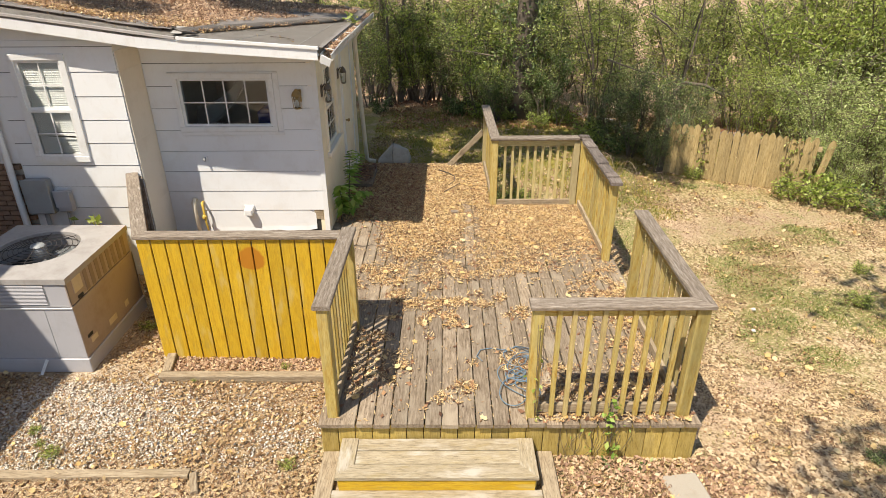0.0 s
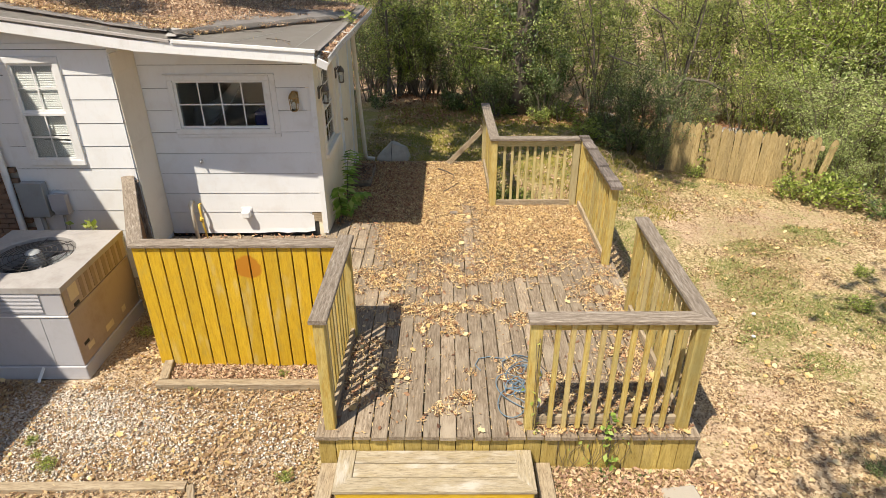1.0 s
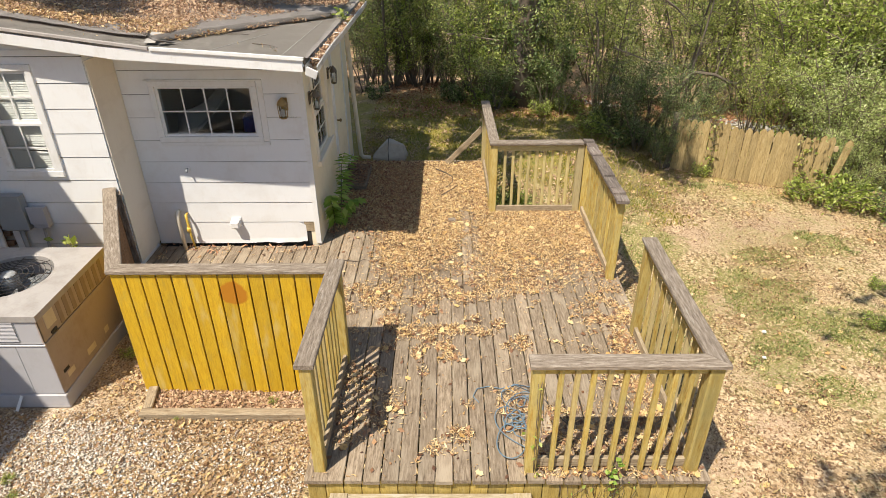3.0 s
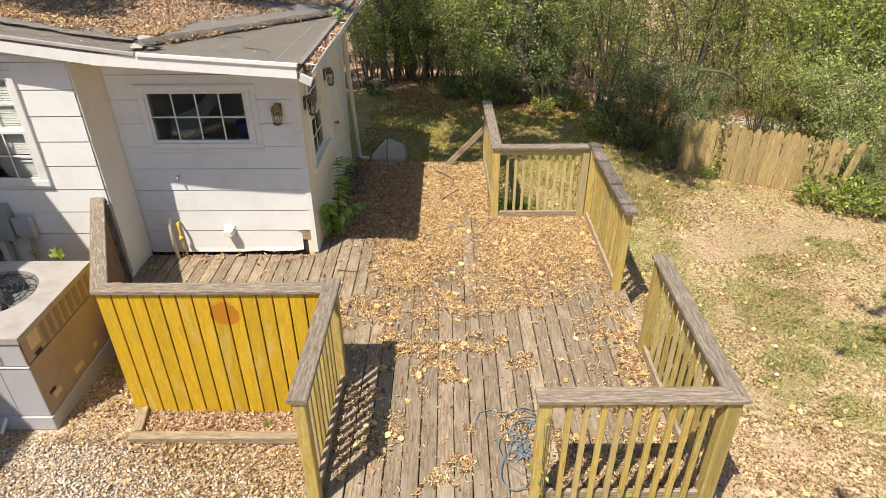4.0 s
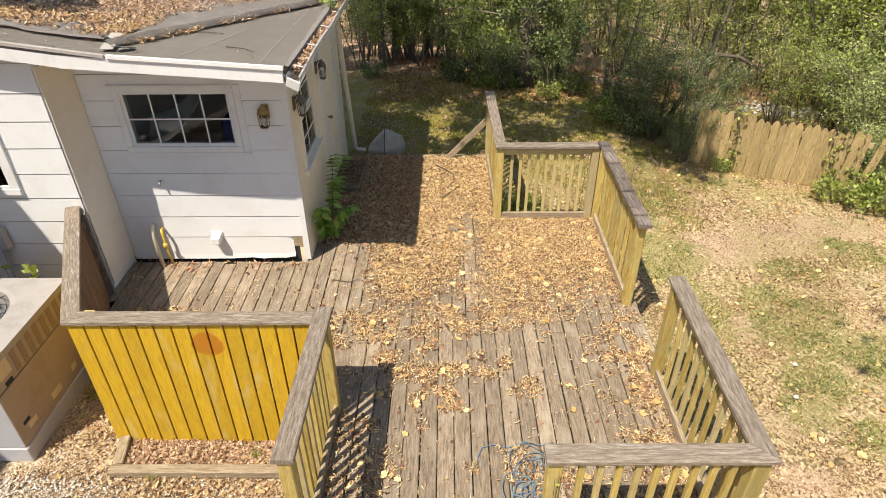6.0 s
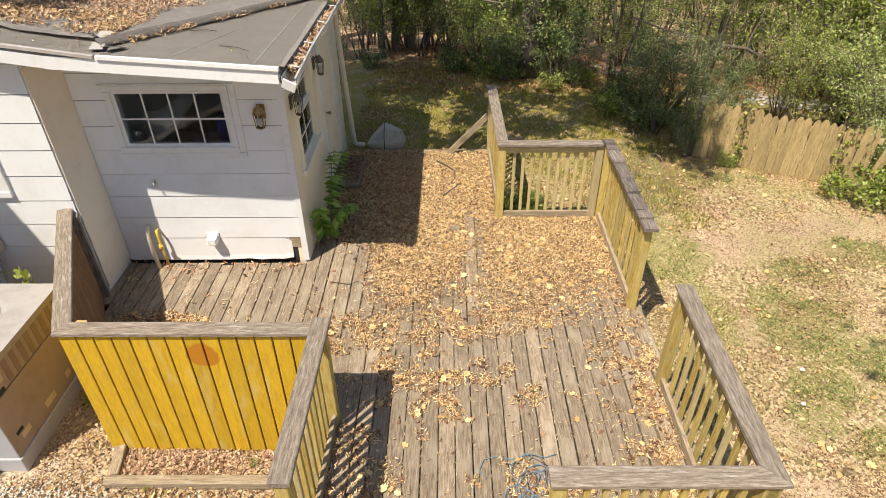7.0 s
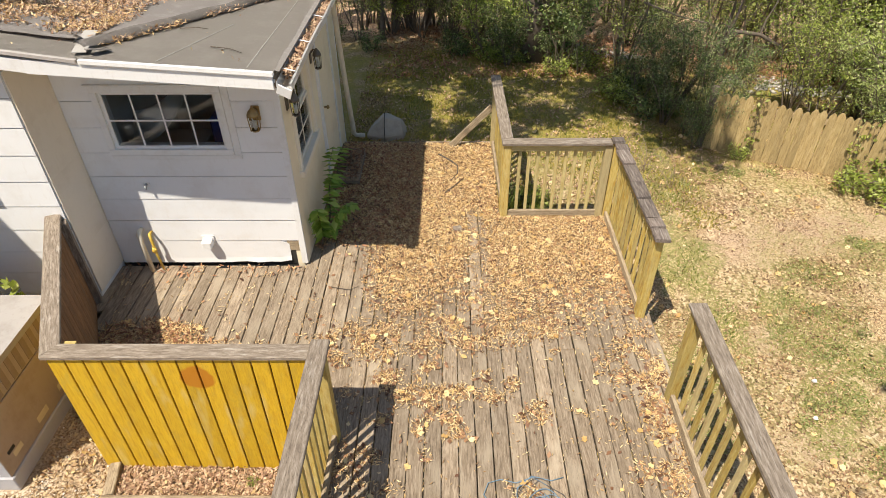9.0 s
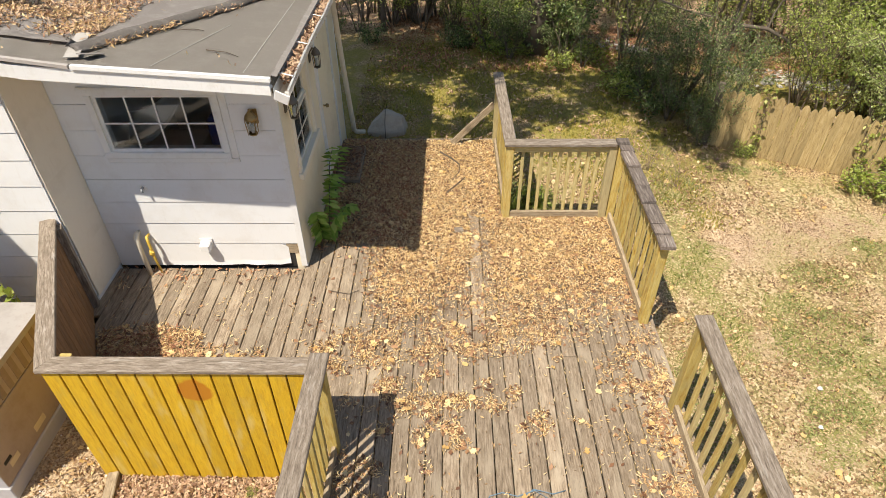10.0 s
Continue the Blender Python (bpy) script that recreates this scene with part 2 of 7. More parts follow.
M_LEAF_A = leaf_mat("shrub_leaves", (0.0, (0.035, 0.06, 0.014)), (0.5, (0.11, 0.165, 0.04)), (0.8, (0.25, 0.31, 0.10)), (1.0, (0.48, 0.52, 0.25)), thin=0.38, rough=0.45)
M_LEAF_B = leaf_mat("olive_leaves", (0.0, (0.09, 0.12, 0.018)), (0.5, (0.31, 0.36, 0.07)), (0.85, (0.54, 0.56, 0.16)), (1.0, (0.72, 0.72, 0.33)), thin=0.5, rough=0.45)
M_LEAF_C = leaf_mat("bright_leaves", (0.0, (0.13, 0.19, 0.025)), (0.5, (0.33, 0.40, 0.07)), (1.0, (0.58, 0.62, 0.19)), thin=0.5, rough=0.45)
M_LEAF_SUN = leaf_mat("sapling_leaves", (0.0, (0.16, 0.28, 0.04)), (0.5, (0.30, 0.45, 0.08)), (1.0, (0.48, 0.58, 0.16)), thin=0.45)
M_CLOVER = leaf_mat("clover_leaves", (0.0, (0.12, 0.145, 0.035)), (0.5, (0.26, 0.275, 0.085)), (1.0, (0.42, 0.42, 0.17)), thin=0.3)
M_LEAF_D = leaf_mat("silvery_leaves", (0.0, (0.22, 0.29, 0.075)), (0.5, (0.45, 0.52, 0.17)), (1.0, (0.76, 0.79, 0.40)), thin=0.5, rough=0.45)
M_GRASS = leaf_mat("grass_blades", (0.0, (0.09, 0.14, 0.022)), (0.5, (0.20, 0.24, 0.045)), (1.0, (0.38, 0.35, 0.10)), thin=0.3)
M_LAWN = leaf_mat("yellowing_lawn", (0.0, (0.13, 0.14, 0.016)), (0.5, (0.33, 0.29, 0.04)), (1.0, (0.56, 0.45, 0.10)), thin=0.35)
M_GRAVEL = leaf_mat("gravel_chips", (0.0, (0.38, 0.325, 0.25)), (0.5, (0.55, 0.49, 0.405)), (1.0, (0.78, 0.735, 0.66)), thin=0.0, rough=0.9)
M_CREEK = leaf_mat("creek_stones", (0.0, (0.20, 0.18, 0.16)), (0.5, (0.36, 0.33, 0.29)), (1.0, (0.58, 0.54, 0.49)), thin=0.0, rough=0.9)


def glass_mat():
    k = Mat("window_glass", 0.03)
    tr = k.t.nodes.new("ShaderNodeBsdfTransparent")
    tr.inputs["Color"].default_value = (0.9, 0.92, 0.92, 1)
    gl = k.t.nodes.new("ShaderNodeBsdfGlossy")
    gl.inputs["Roughness"].default_value = 0.02
    fr = k.node("ShaderNodeFresnel", IOR=1.5)
    mixer = k.t.nodes.new("ShaderNodeMixShader")
    k.link(fr.outputs[0], mixer.inputs[0])
    k.link(tr.outputs[0], mixer.inputs[1])
    k.link(gl.outputs[0], mixer.inputs[2])
    k.link(mixer.outputs[0], k.t.nodes["Material Output"].inputs["Surface"])
    return k.m


M_GLASS = glass_mat()


# patches of turf in the bare yard: centre and half-widths
TURF = ((5.1, 3.1, 0.6, 0.65), (4.2, 3.15, 0.25, 0.5), (4.9, 2.2, 0.38, 0.35), (4.0, 4.4, 0.4, 0.8), (5.5, 4.05, 0.4, 0.25), (5.6, 2.6, 0.5, 0.3),
        (4.65, 1.75, 0.3, 0.3), (5.1, 1.45, 0.35, 0.2), (6.2, 2.3, 0.7, 0.5), (4.2, 5.8, 0.6, 0.5), (5.0, 6.3, 0.5, 0.3), (3.6, 2.2, 0.25, 0.6), (6.5, 4.4, 0.5, 0.3))


# bare sandy spots in the yard, and the pale gravel by the drive
SAND = ((4.56, 2.98, 0.30, 0.25), (4.84, 4.57, 0.55, 0.4), (4.45, 1.62, 0.35, 0.22), (5.7, 4.75, 0.75, 0.4), (3.5, 0.4, 0.22, 0.3), (4.25, 0.98, 0.25, 0.2), (6.6, 5.0, 0.7, 0.3))
STONY = ((-2.5, 0.6, 0.75, 0.5),)


def ground_mat():
    """Pale sandy soil under a crust of leaf scraps, with turf in patches; red-brown mould by the drive, litter in the woods."""
    k = Mat("earth", 0.95)

    def near(spots):
        best = None
        for px, py, rx, ry in spots:
            mp = k.t.nodes.new("ShaderNodeMapping")
            mp.inputs["Location"].default_value = (-px / rx, -py / ry, 0)
            mp.inputs["Scale"].default_value = (1 / rx, 1 / ry, 0)
            k.link(k.coord.outputs["Object"], mp.inputs["Vector"])
            ln = k.t.nodes.new("ShaderNodeVectorMath")
            ln.operation = "LENGTH"
            k.link(mp.outputs[0], ln.inputs[0])
            low = k.mask(ln.outputs["Value"], 1.7, 0.3)
            best = low if best is None else k.math("MAXIMUM", best, low)
        return best

    def crumbs(scale):
        """Random grey for each small scrap of litter, with ragged edges."""
        vor = k.node("ShaderNodeTexVoronoi", Scale=scale)
        warp = k.node("ShaderNodeTexNoise", Scale=scale * 0.8, Detail=2.0)
        k.link(k.coord.outputs["Object"], warp.inputs["Vector"])
        add = k.t.nodes.new("ShaderNodeVectorMath")
        add.operation = "MULTIPLY_ADD"
        k.link(warp.outputs["Color"], add.inputs[0])
        add.inputs[1].default_value = (1.2 / scale,) * 3
        k.link(k.coord.outputs["Object"], add.inputs[2])
        k.link(add.outputs[0], vor.inputs["Vector"])
        bw = k.t.nodes.new("ShaderNodeRGBToBW")
        k.link(vor.outputs["Color"], bw.inputs[0])
        return bw.outputs[0], vor.outputs["Distance"]

    big = k.noise(0.55, detail=5.0, shift=False)
    mid = k.noise(2.3, detail=6.0, rough=0.7, shift=False)
    fine = k.noise(45.0, detail=6.0, rough=0.8, shift=False)
    tiny = k.noise(120.0, detail=4.0, rough=0.7, shift=False)
    scrap, edge = crumbs(38.0)
    grit, grit_edge = crumbs(85.0)
    sand = k.ramp(fine, (0.36, (0.19, 0.12, 0.07)), (0.48, (0.385, 0.268, 0.165)), (0.66, (0.57, 0.43, 0.29)))
    litter = k.ramp(scrap, (0.22, (0.14, 0.085, 0.045)), (0.40, (0.31, 0.205, 0.11)), (0.58, (0.45, 0.32, 0.185)), (0.78, (0.60, 0.46, 0.29)))
    bits = k.ramp(grit, (0.25, (0.11, 0.065, 0.033)), (0.5, (0.33, 0.22, 0.11)), (0.75, (0.55, 0.41, 0.225)))
    c = k.mix(k.mask(mid, 0.40, 0.50), bits, litter)
    sway = k.node("ShaderNodeTexNoise", Scale=3.0, Detail=6.0, Roughness=0.75)
    k.link(k.coord.outputs["Object"], sway.inputs["Vector"])
    sandy = k.mask(k.math("ADD", k.math("MULTIPLY", near(SAND), 0.42), k.math("MULTIPLY", sway.outputs["Fac"], 0.8)), 0.54, 0.70)
    c = k.mix(k.math("MULTIPLY", sandy, k.mask(grit, 0.36, 0.50)), c, sand)
    turf = k.ramp(tiny, (0.32, (0.05, 0.06, 0.012)), (0.5, (0.17, 0.175, 0.04)), (0.68, (0.40, 0.36, 0.11)))
    sep = k.t.nodes.new("ShaderNodeSeparateXYZ")
    k.link(k.coord.outputs["Object"], sep.inputs[0])
    back = k.mask(sep.outputs["Y"], 5.6, 7.0)
    woods = k.mask(sep.outputs["Y"], 10.9, 12.4)
    lawn = k.math("MULTIPLY", back, k.mask(mid, 0.36, 0.5))
    green = k.math("MULTIPLY", k.mask(big, 0.46, 0.56), k.mask(mid, 0.42, 0.52))
    spot = k.mask(k.math("ADD", k.math("MULTIPLY", near(TURF), 0.34), k.math("MULTIPLY", sway.outputs["Fac"], 0.85)), 0.49, 0.64)
    cover_ = k.math("MULTIPLY", k.math("MAXIMUM", spot, k.math("MULTIPLY", green, 0.6)), 0.85)
    c = k.mix(k.math("MULTIPLY", cover_, k.mask(grit, 0.74, 0.58)), c, turf)
    c = k.mix(k.math("MULTIPLY", lawn, 0.92), c, k.ramp(tiny, (0.34, (0.06, 0.06, 0.010)), (0.5, (0.22, 0.185, 0.032)), (0.68, (0.43, 0.335, 0.07))))
    ragged = k.t.nodes.new("ShaderNodeMath")
    ragged.operation = "MULTIPLY_ADD"
    ragged.inputs[1].default_value = 1.6
    k.link(sway.outputs["Fac"], ragged.inputs[0])
    k.link(sep.outputs["X"], ragged.inputs[2])
    drive = k.mask(ragged.outputs[0], 1.0, 0.6)
    mould = k.ramp(k.math("ADD", k.math("MULTIPLY", grit, 0.4), k.math("MULTIPLY", fine, 0.6)), (0.30, (0.13, 0.083, 0.047)), (0.44, (0.29, 0.203, 0.118)), (0.56, (0.44, 0.33, 0.20)), (0.72, (0.58, 0.47, 0.325)))
    c = k.mix(k.math("MULTIPLY", drive, k.math("SUBTRACT", 1.0, back)), c, mould)
    stony = k.mask(k.math("ADD", k.math("MULTIPLY", near(STONY), 0.5), k.math("MULTIPLY", sway.outputs["Fac"], 0.8)), 0.55, 0.8)
    c = k.mix(k.math("MULTIPLY", stony, k.mask(grit, 0.35, 0.5)), c, k.ramp(grit, (0.3, (0.36, 0.31, 0.26)), (0.6, (0.66, 0.61, 0.54))))
    c = k.mix(woods, c, k.ramp(scrap, (0.25, (0.13, 0.065, 0.035)), (0.5, (0.40, 0.235, 0.125)), (0.75, (0.62, 0.45, 0.30))))
    c = k.mix(k.math("MULTIPLY", k.mask(tiny, 0.60, 0.68), 0.55), c, (0.11, 0.07, 0.042))
    k.color(c)
    k.bump(k.math("ADD", k.math("MULTIPLY", edge, 6.0), k.math("ADD", k.math("MULTIPLY", fine, 0.5), k.math("MULTIPLY", grit_edge, 5.0))), 0.9, 0.018)
    return k.m


M_EARTH = ground_mat()


# ---- building helpers ----
WORLD = {}


def smooth(v, lo, hi):
    s = min(1.0, max(0.0, (v - lo) / (hi - lo)))
    return s * s * (3 - 2 * s)


def thing(name, at, label, category, group="", kind=""):
    ob = new(name)
    ob.empty_display_size = 0.1
    ob.matrix_basis = Matrix.Translation(at)
    WORLD[ob] = ob.matrix_basis.copy()
    return tagged(ob, label, category, group, kind)


def mesh_of(name, bm, mat, shade=False):
    me = bpy.data.meshes.new(name)
    bm.to_mesh(me)
    bm.free()
    me.materials.append(mat)
    if shade:
        me.polygons.foreach_set("use_smooth", [True] * len(me.polygons))
    return me


def place(name, me, parent, m, label=""):
    """Links a mesh under a parent so that it stands at the world pose m."""
    ob = new(name, me)
    if parent is not None:
        ob.parent = parent
        ob.matrix_basis = WORLD[parent].inverted() @ m
    else:
        ob.matrix_basis = m
    WORLD[ob] = m.copy()
    return tagged(ob, label)


def part(name, bm, mat, parent, label="", shade=False):
    """One mesh, modelled at its place in the world, as a part of a thing."""
    origin = Vector((0, 0, 0))
    if len(bm.verts):
        xs = [v.co for v in bm.verts]
        origin = Vector([(min(c[i] for c in xs) + max(c[i] for c in xs)) / 2 for i in range(3)])
    for v in bm.verts:
        v.co -= origin
    return place(name, mesh_of(name, bm, mat, shade), parent, Matrix.Translation(origin), label)


def box(bm, x0, x1, y0, y1, z0, z1, bevel=0.0, m=None):
    made = bmesh.ops.create_cube(bm, size=1.0)["verts"]
    for v in made:
        v.co = Vector((x0 + (v.co.x + 0.5) * (x1 - x0), y0 + (v.co.y + 0.5) * (y1 - y0), z0 + (v.co.z + 0.5) * (z1 - z0)))
    if bevel:
        edges = list({e for v in made for e in v.link_edges})
        made = bmesh.ops.bevel(bm, geom=edges, offset=bevel, segments=1, affect="EDGES")["verts"]
    if m is not None:
        for v in {v for v in made}:
            v.co = m @ v.co
    return bm


def boxes(*rows, bevel=0.0):
    bm = bmesh.new()
    for r in rows:
        box(bm, *r, bevel=bevel)
    return bm


def tube(bm, points, radii, sides=8, cap=True):
    """A round bar along a line of points."""
    pts = [Vector(p) for p in points]
    if isinstance(radii, (int, float)):
        radii = [radii] * len(pts)
    rings, side = [], None
    for i, p in enumerate(pts):
        d = (pts[min(i + 1, len(pts) - 1)] - pts[max(i - 1, 0)]).normalized()
        if side is None:
            side = d.orthogonal().normalized()
        side = (side - d * side.dot(d)).normalized()
        up = d.cross(side)
        rings.append([bm.verts.new(p + radii[i] * (math.cos(a) * side + math.sin(a) * up)) for a in (2 * math.pi * k / sides for k in range(sides))])
    for a, b in zip(rings, rings[1:]):
        for k in range(sides):
            bm.faces.new((a[k], a[(k + 1) % sides], b[(k + 1) % sides], b[k]))
    if cap:
        bm.faces.new(rings[0][::-1])
        bm.faces.new(rings[-1])
    return bm


PLANKS = {}


def plank_mesh(length, width, thick, mat, chamfer=0.004, taper=(0.0, 0.0)):
    """A board along its own x with softened long edges; taper skews its ends (mitres)."""
    key = (round(length, 3), round(width, 3), round(thick, 3), mat.name, chamfer, taper)
    if key not in PLANKS:
        bm = bmesh.new()
        w, t, c = width / 2, thick / 2, chamfer
        ring = [(-w + c, -t), (w - c, -t), (w, -t + c), (w, t - c), (w - c, t), (-w + c, t), (-w, t - c), (-w, -t + c)]
        ends = []
        for sx, sk in ((-length / 2, taper[0]), (length / 2, taper[1])):
            ends.append([bm.verts.new((sx + sk * y / w, y, z)) for y, z in ring])
        for k in range(8):
            bm.faces.new((ends[0][k], ends[0][(k + 1) % 8], ends[1][(k + 1) % 8], ends[1][k]))
        bm.faces.new(ends[0])
        bm.faces.new(ends[1][::-1])
        bmesh.ops.recalc_face_normals(bm, faces=bm.faces)
        PLANKS[key] = mesh_of("plank", bm, mat)
    return PLANKS[key]


def plank(name, parent, a, b, width, thick, mat, up=(0, 0, 1), label="", roll=0.0, chamfer=0.004, taper=(0.0, 0.0)):
    """A board from a to b along its middle line; its thickness lies along up."""
    a, b = Vector(a), Vector(b)
    x = (b - a).normalized()
    z = Vector(up)
    z = (z - x * z.dot(x)).normalized()
    y = z.cross(x)
    m = Matrix((x, y, z)).transposed().to_4x4()
    m.translation = (a + b) / 2
    return place(name, plank_mesh((b - a).length, width, thick, mat, chamfer, taper), parent, m @ pose(0, 0, 0, roll), label)


def scatter(name, verts, faces, at, turn, size, mat, parent=None, tilt=None, label="", category="", kind="stuff", squash=None):
    """Many copies of one small shape joined in one mesh: places (n, 3), turns, tilts (two angles) and sizes."""
    v, at, size = np.array(verts, float), np.asarray(at, float), np.asarray(size, float)
    n, k = len(at), len(v)
    tilt = np.zeros((n, 2)) if tilt is None else tilt
    p = np.repeat(v[None], n, 0) * size.reshape(n, 1, -1)
    ca, sa = np.cos(tilt[:, :1]), np.sin(tilt[:, :1])
    p = np.stack([p[..., 0], p[..., 1] * ca - p[..., 2] * sa, p[..., 1] * sa + p[..., 2] * ca], -1)
    ca, sa = np.cos(tilt[:, 1:]), np.sin(tilt[:, 1:])
    p = np.stack([p[..., 0] * ca + p[..., 2] * sa, p[..., 1], -p[..., 0] * sa + p[..., 2] * ca], -1)
    ca, sa = np.cos(turn)[:, None], np.sin(turn)[:, None]
    p = np.stack([p[..., 0] * ca - p[..., 1] * sa, p[..., 0] * sa + p[..., 1] * ca, p[..., 2]], -1) + at[:, None]
    me = raw_mesh(name, p.reshape(-1, 3), faces, n, k, mat)
    ob = new(name, me)
    if parent is not None:
        ob.parent = parent
        ob.matrix_basis = WORLD[parent].inverted()
    WORLD[ob] = Matrix()
    return tagged(ob, label, category, "", kind)


def raw_mesh(name, co, faces, n, k, mat):
    """A mesh from n copies of a face list over k points each."""
    me = bpy.data.meshes.new(name)
    me.vertices.add(len(co))
    me.vertices.foreach_set("co", np.ascontiguousarray(co, dtype=np.float32).ravel())
    loop = np.concatenate([np.array(f) for f in faces])
    count = np.array([len(f) for f in faces])
    loops = (loop[None] + (np.arange(n) * k)[:, None]).ravel()
    counts = np.tile(count, n)
    me.loops.add(len(loops))
    me.loops.foreach_set("vertex_index", loops.astype(np.int32))
    me.polygons.add(len(counts))
    me.polygons.foreach_set("loop_start", np.concatenate(([0], np.cumsum(counts)[:-1])).astype(np.int32))
    me.polygons.foreach_set("loop_total", counts.astype(np.int32))
    me.update(calc_edges=True)
    me.materials.append(mat)
    return me


# small shapes, one metre long
CURL = ([(-0.5, -0.02, 0.05), (-0.5, 0.02, 0.06), (-0.12, -0.11, -0.01), (-0.12, 0.11, 0.05), (0.2, -0.10, 0.02), (0.2, 0.10, 0.0), (0.5, 0.0, 0.13)],
        [(0, 2, 3, 1), (2, 4, 5, 3), (4, 6, 5)])
NEEDLE = ([(-0.5, 0.0, 0.06), (-0.02, -0.115, -0.02), (0.5, 0.0, 0.13), (0.02, 0.115, 0.05)], [(0, 1, 2), (0, 2, 3)])
SCRAP = ([(-0.5, 0.05, 0.04), (0.05, -0.25, -0.02), (0.5, 0.0, 0.12), (-0.05, 0.25, 0.08)], [(0, 1, 2), (0, 2, 3)])
_rim = [(0.50, 0.04), (0.30, 0.17), (0.30, 0.38), (0.06, 0.30), (-0.14, 0.42), (-0.28, 0.20), (-0.46, 0.03), (-0.30, -0.18), (-0.20, -0.36), (0.04, -0.28), (0.26, -0.40), (0.32, -0.16)]
STAR = ([(0.0, 0.0, 0.0)] + [(x, y, 0.35 * y * y + 0.5 * max(x, 0) ** 2 + 0.05 * math.sin(9 * x + 5 * y)) for x, y in _rim], [(0, i + 1, (i + 1) % 12 + 1) for i in range(12)])
LEAF = ([(-0.5, 0, 0), (0.0, -0.24, 0.07), (0.5, 0, -0.05), (0.0, 0.24, 0.07)], [(0, 1, 2), (0, 2, 3)])
BLADE = ([(-0.06, 0, 0), (0.06, 0, 0), (0.05, 0.1, 0.55), (-0.05, 0.1, 0.55), (0, 0.32, 1.0)], [(0, 1, 2, 3), (3, 2, 4)])
CHIP = ([(-0.5, -0.1, 0.0), (0.05, -0.42, 0.05), (0.5, -0.05, 0.0), (0.1, 0.4, 0.03), (-0.1, -0.1, 0.28), (0.15, 0.08, 0.25), (0, 0, -0.2)],
        [(0, 1, 4), (1, 5, 4), (1, 2, 5), (2, 3, 5), (3, 4, 5), (3, 0, 4), (1, 0, 6), (2, 1, 6), (3, 2, 6), (0, 3, 6)])


# ---- ground ----
def gz(x, y):
    """Height of the ground: it rises a little behind the deck and falls to the creek in the woods."""
    z = -0.365 - 0.07 * smooth(x, 1.5, 4.0) * (1 - smooth(y, 1.0, 6.0))
    z += 0.20 * smooth(y, 3.5, 7.0) * (1 - 0.75 * smooth(x, 3.2, 5.5))
    z -= 0.9 * smooth(y + 0.45 * max(0, x - 2), 11.5, 17.0)
    z += 1.3 * smooth(y, 19.0, 34.0)
    return z + 0.025 * noise.noise((x * 0.9, y * 0.9, 3.0)) + 0.012 * noise.noise((x * 3.1, y * 3.1, 7.0))


def ground_sheet():
    far = [40, 60, 100, 200, 450]
    xs = [-v for v in far[::-1]] + [-24, -16] + list(np.linspace(-10, 16, 131)) + [20, 28] + far
    ys = [-v for v in far[::-1]] + [-24, -14] + list(np.linspace(-7, 22, 146)) + [26, 32] + far
    me = bpy.data.meshes.new("ground")
    verts = [(x, y, gz(x, y)) for y in ys for x in xs]
    w = len(xs)
    faces = [(j * w + i, j * w + i + 1, (j + 1) * w + i + 1, (j + 1) * w + i) for j in range(len(ys) - 1) for i in range(w - 1)]
    me.from_pydata(verts, [], faces)
    me.polygons.foreach_set("use_smooth", [True] * len(me.polygons))
    me.materials.append(M_EARTH)
    tagged(new("ground", me), "bare tan yard soil with leaf mould and thin turf", "ground", kind="structure")


ground_sheet()

# ---- deck ----
PITCH, BOARD_W, BOARD_T = 0.1435, 0.134, 0.036
BACK_Y, NOTCH_X, NOTCH_Y, RIGHT_X = 6.70, 1.79, 4.81, 3.19
deck = thing("deck", (1.5, 3.0, 0), "weathered grey-brown timber deck strewn with dry leaves", "deck", kind="structure")


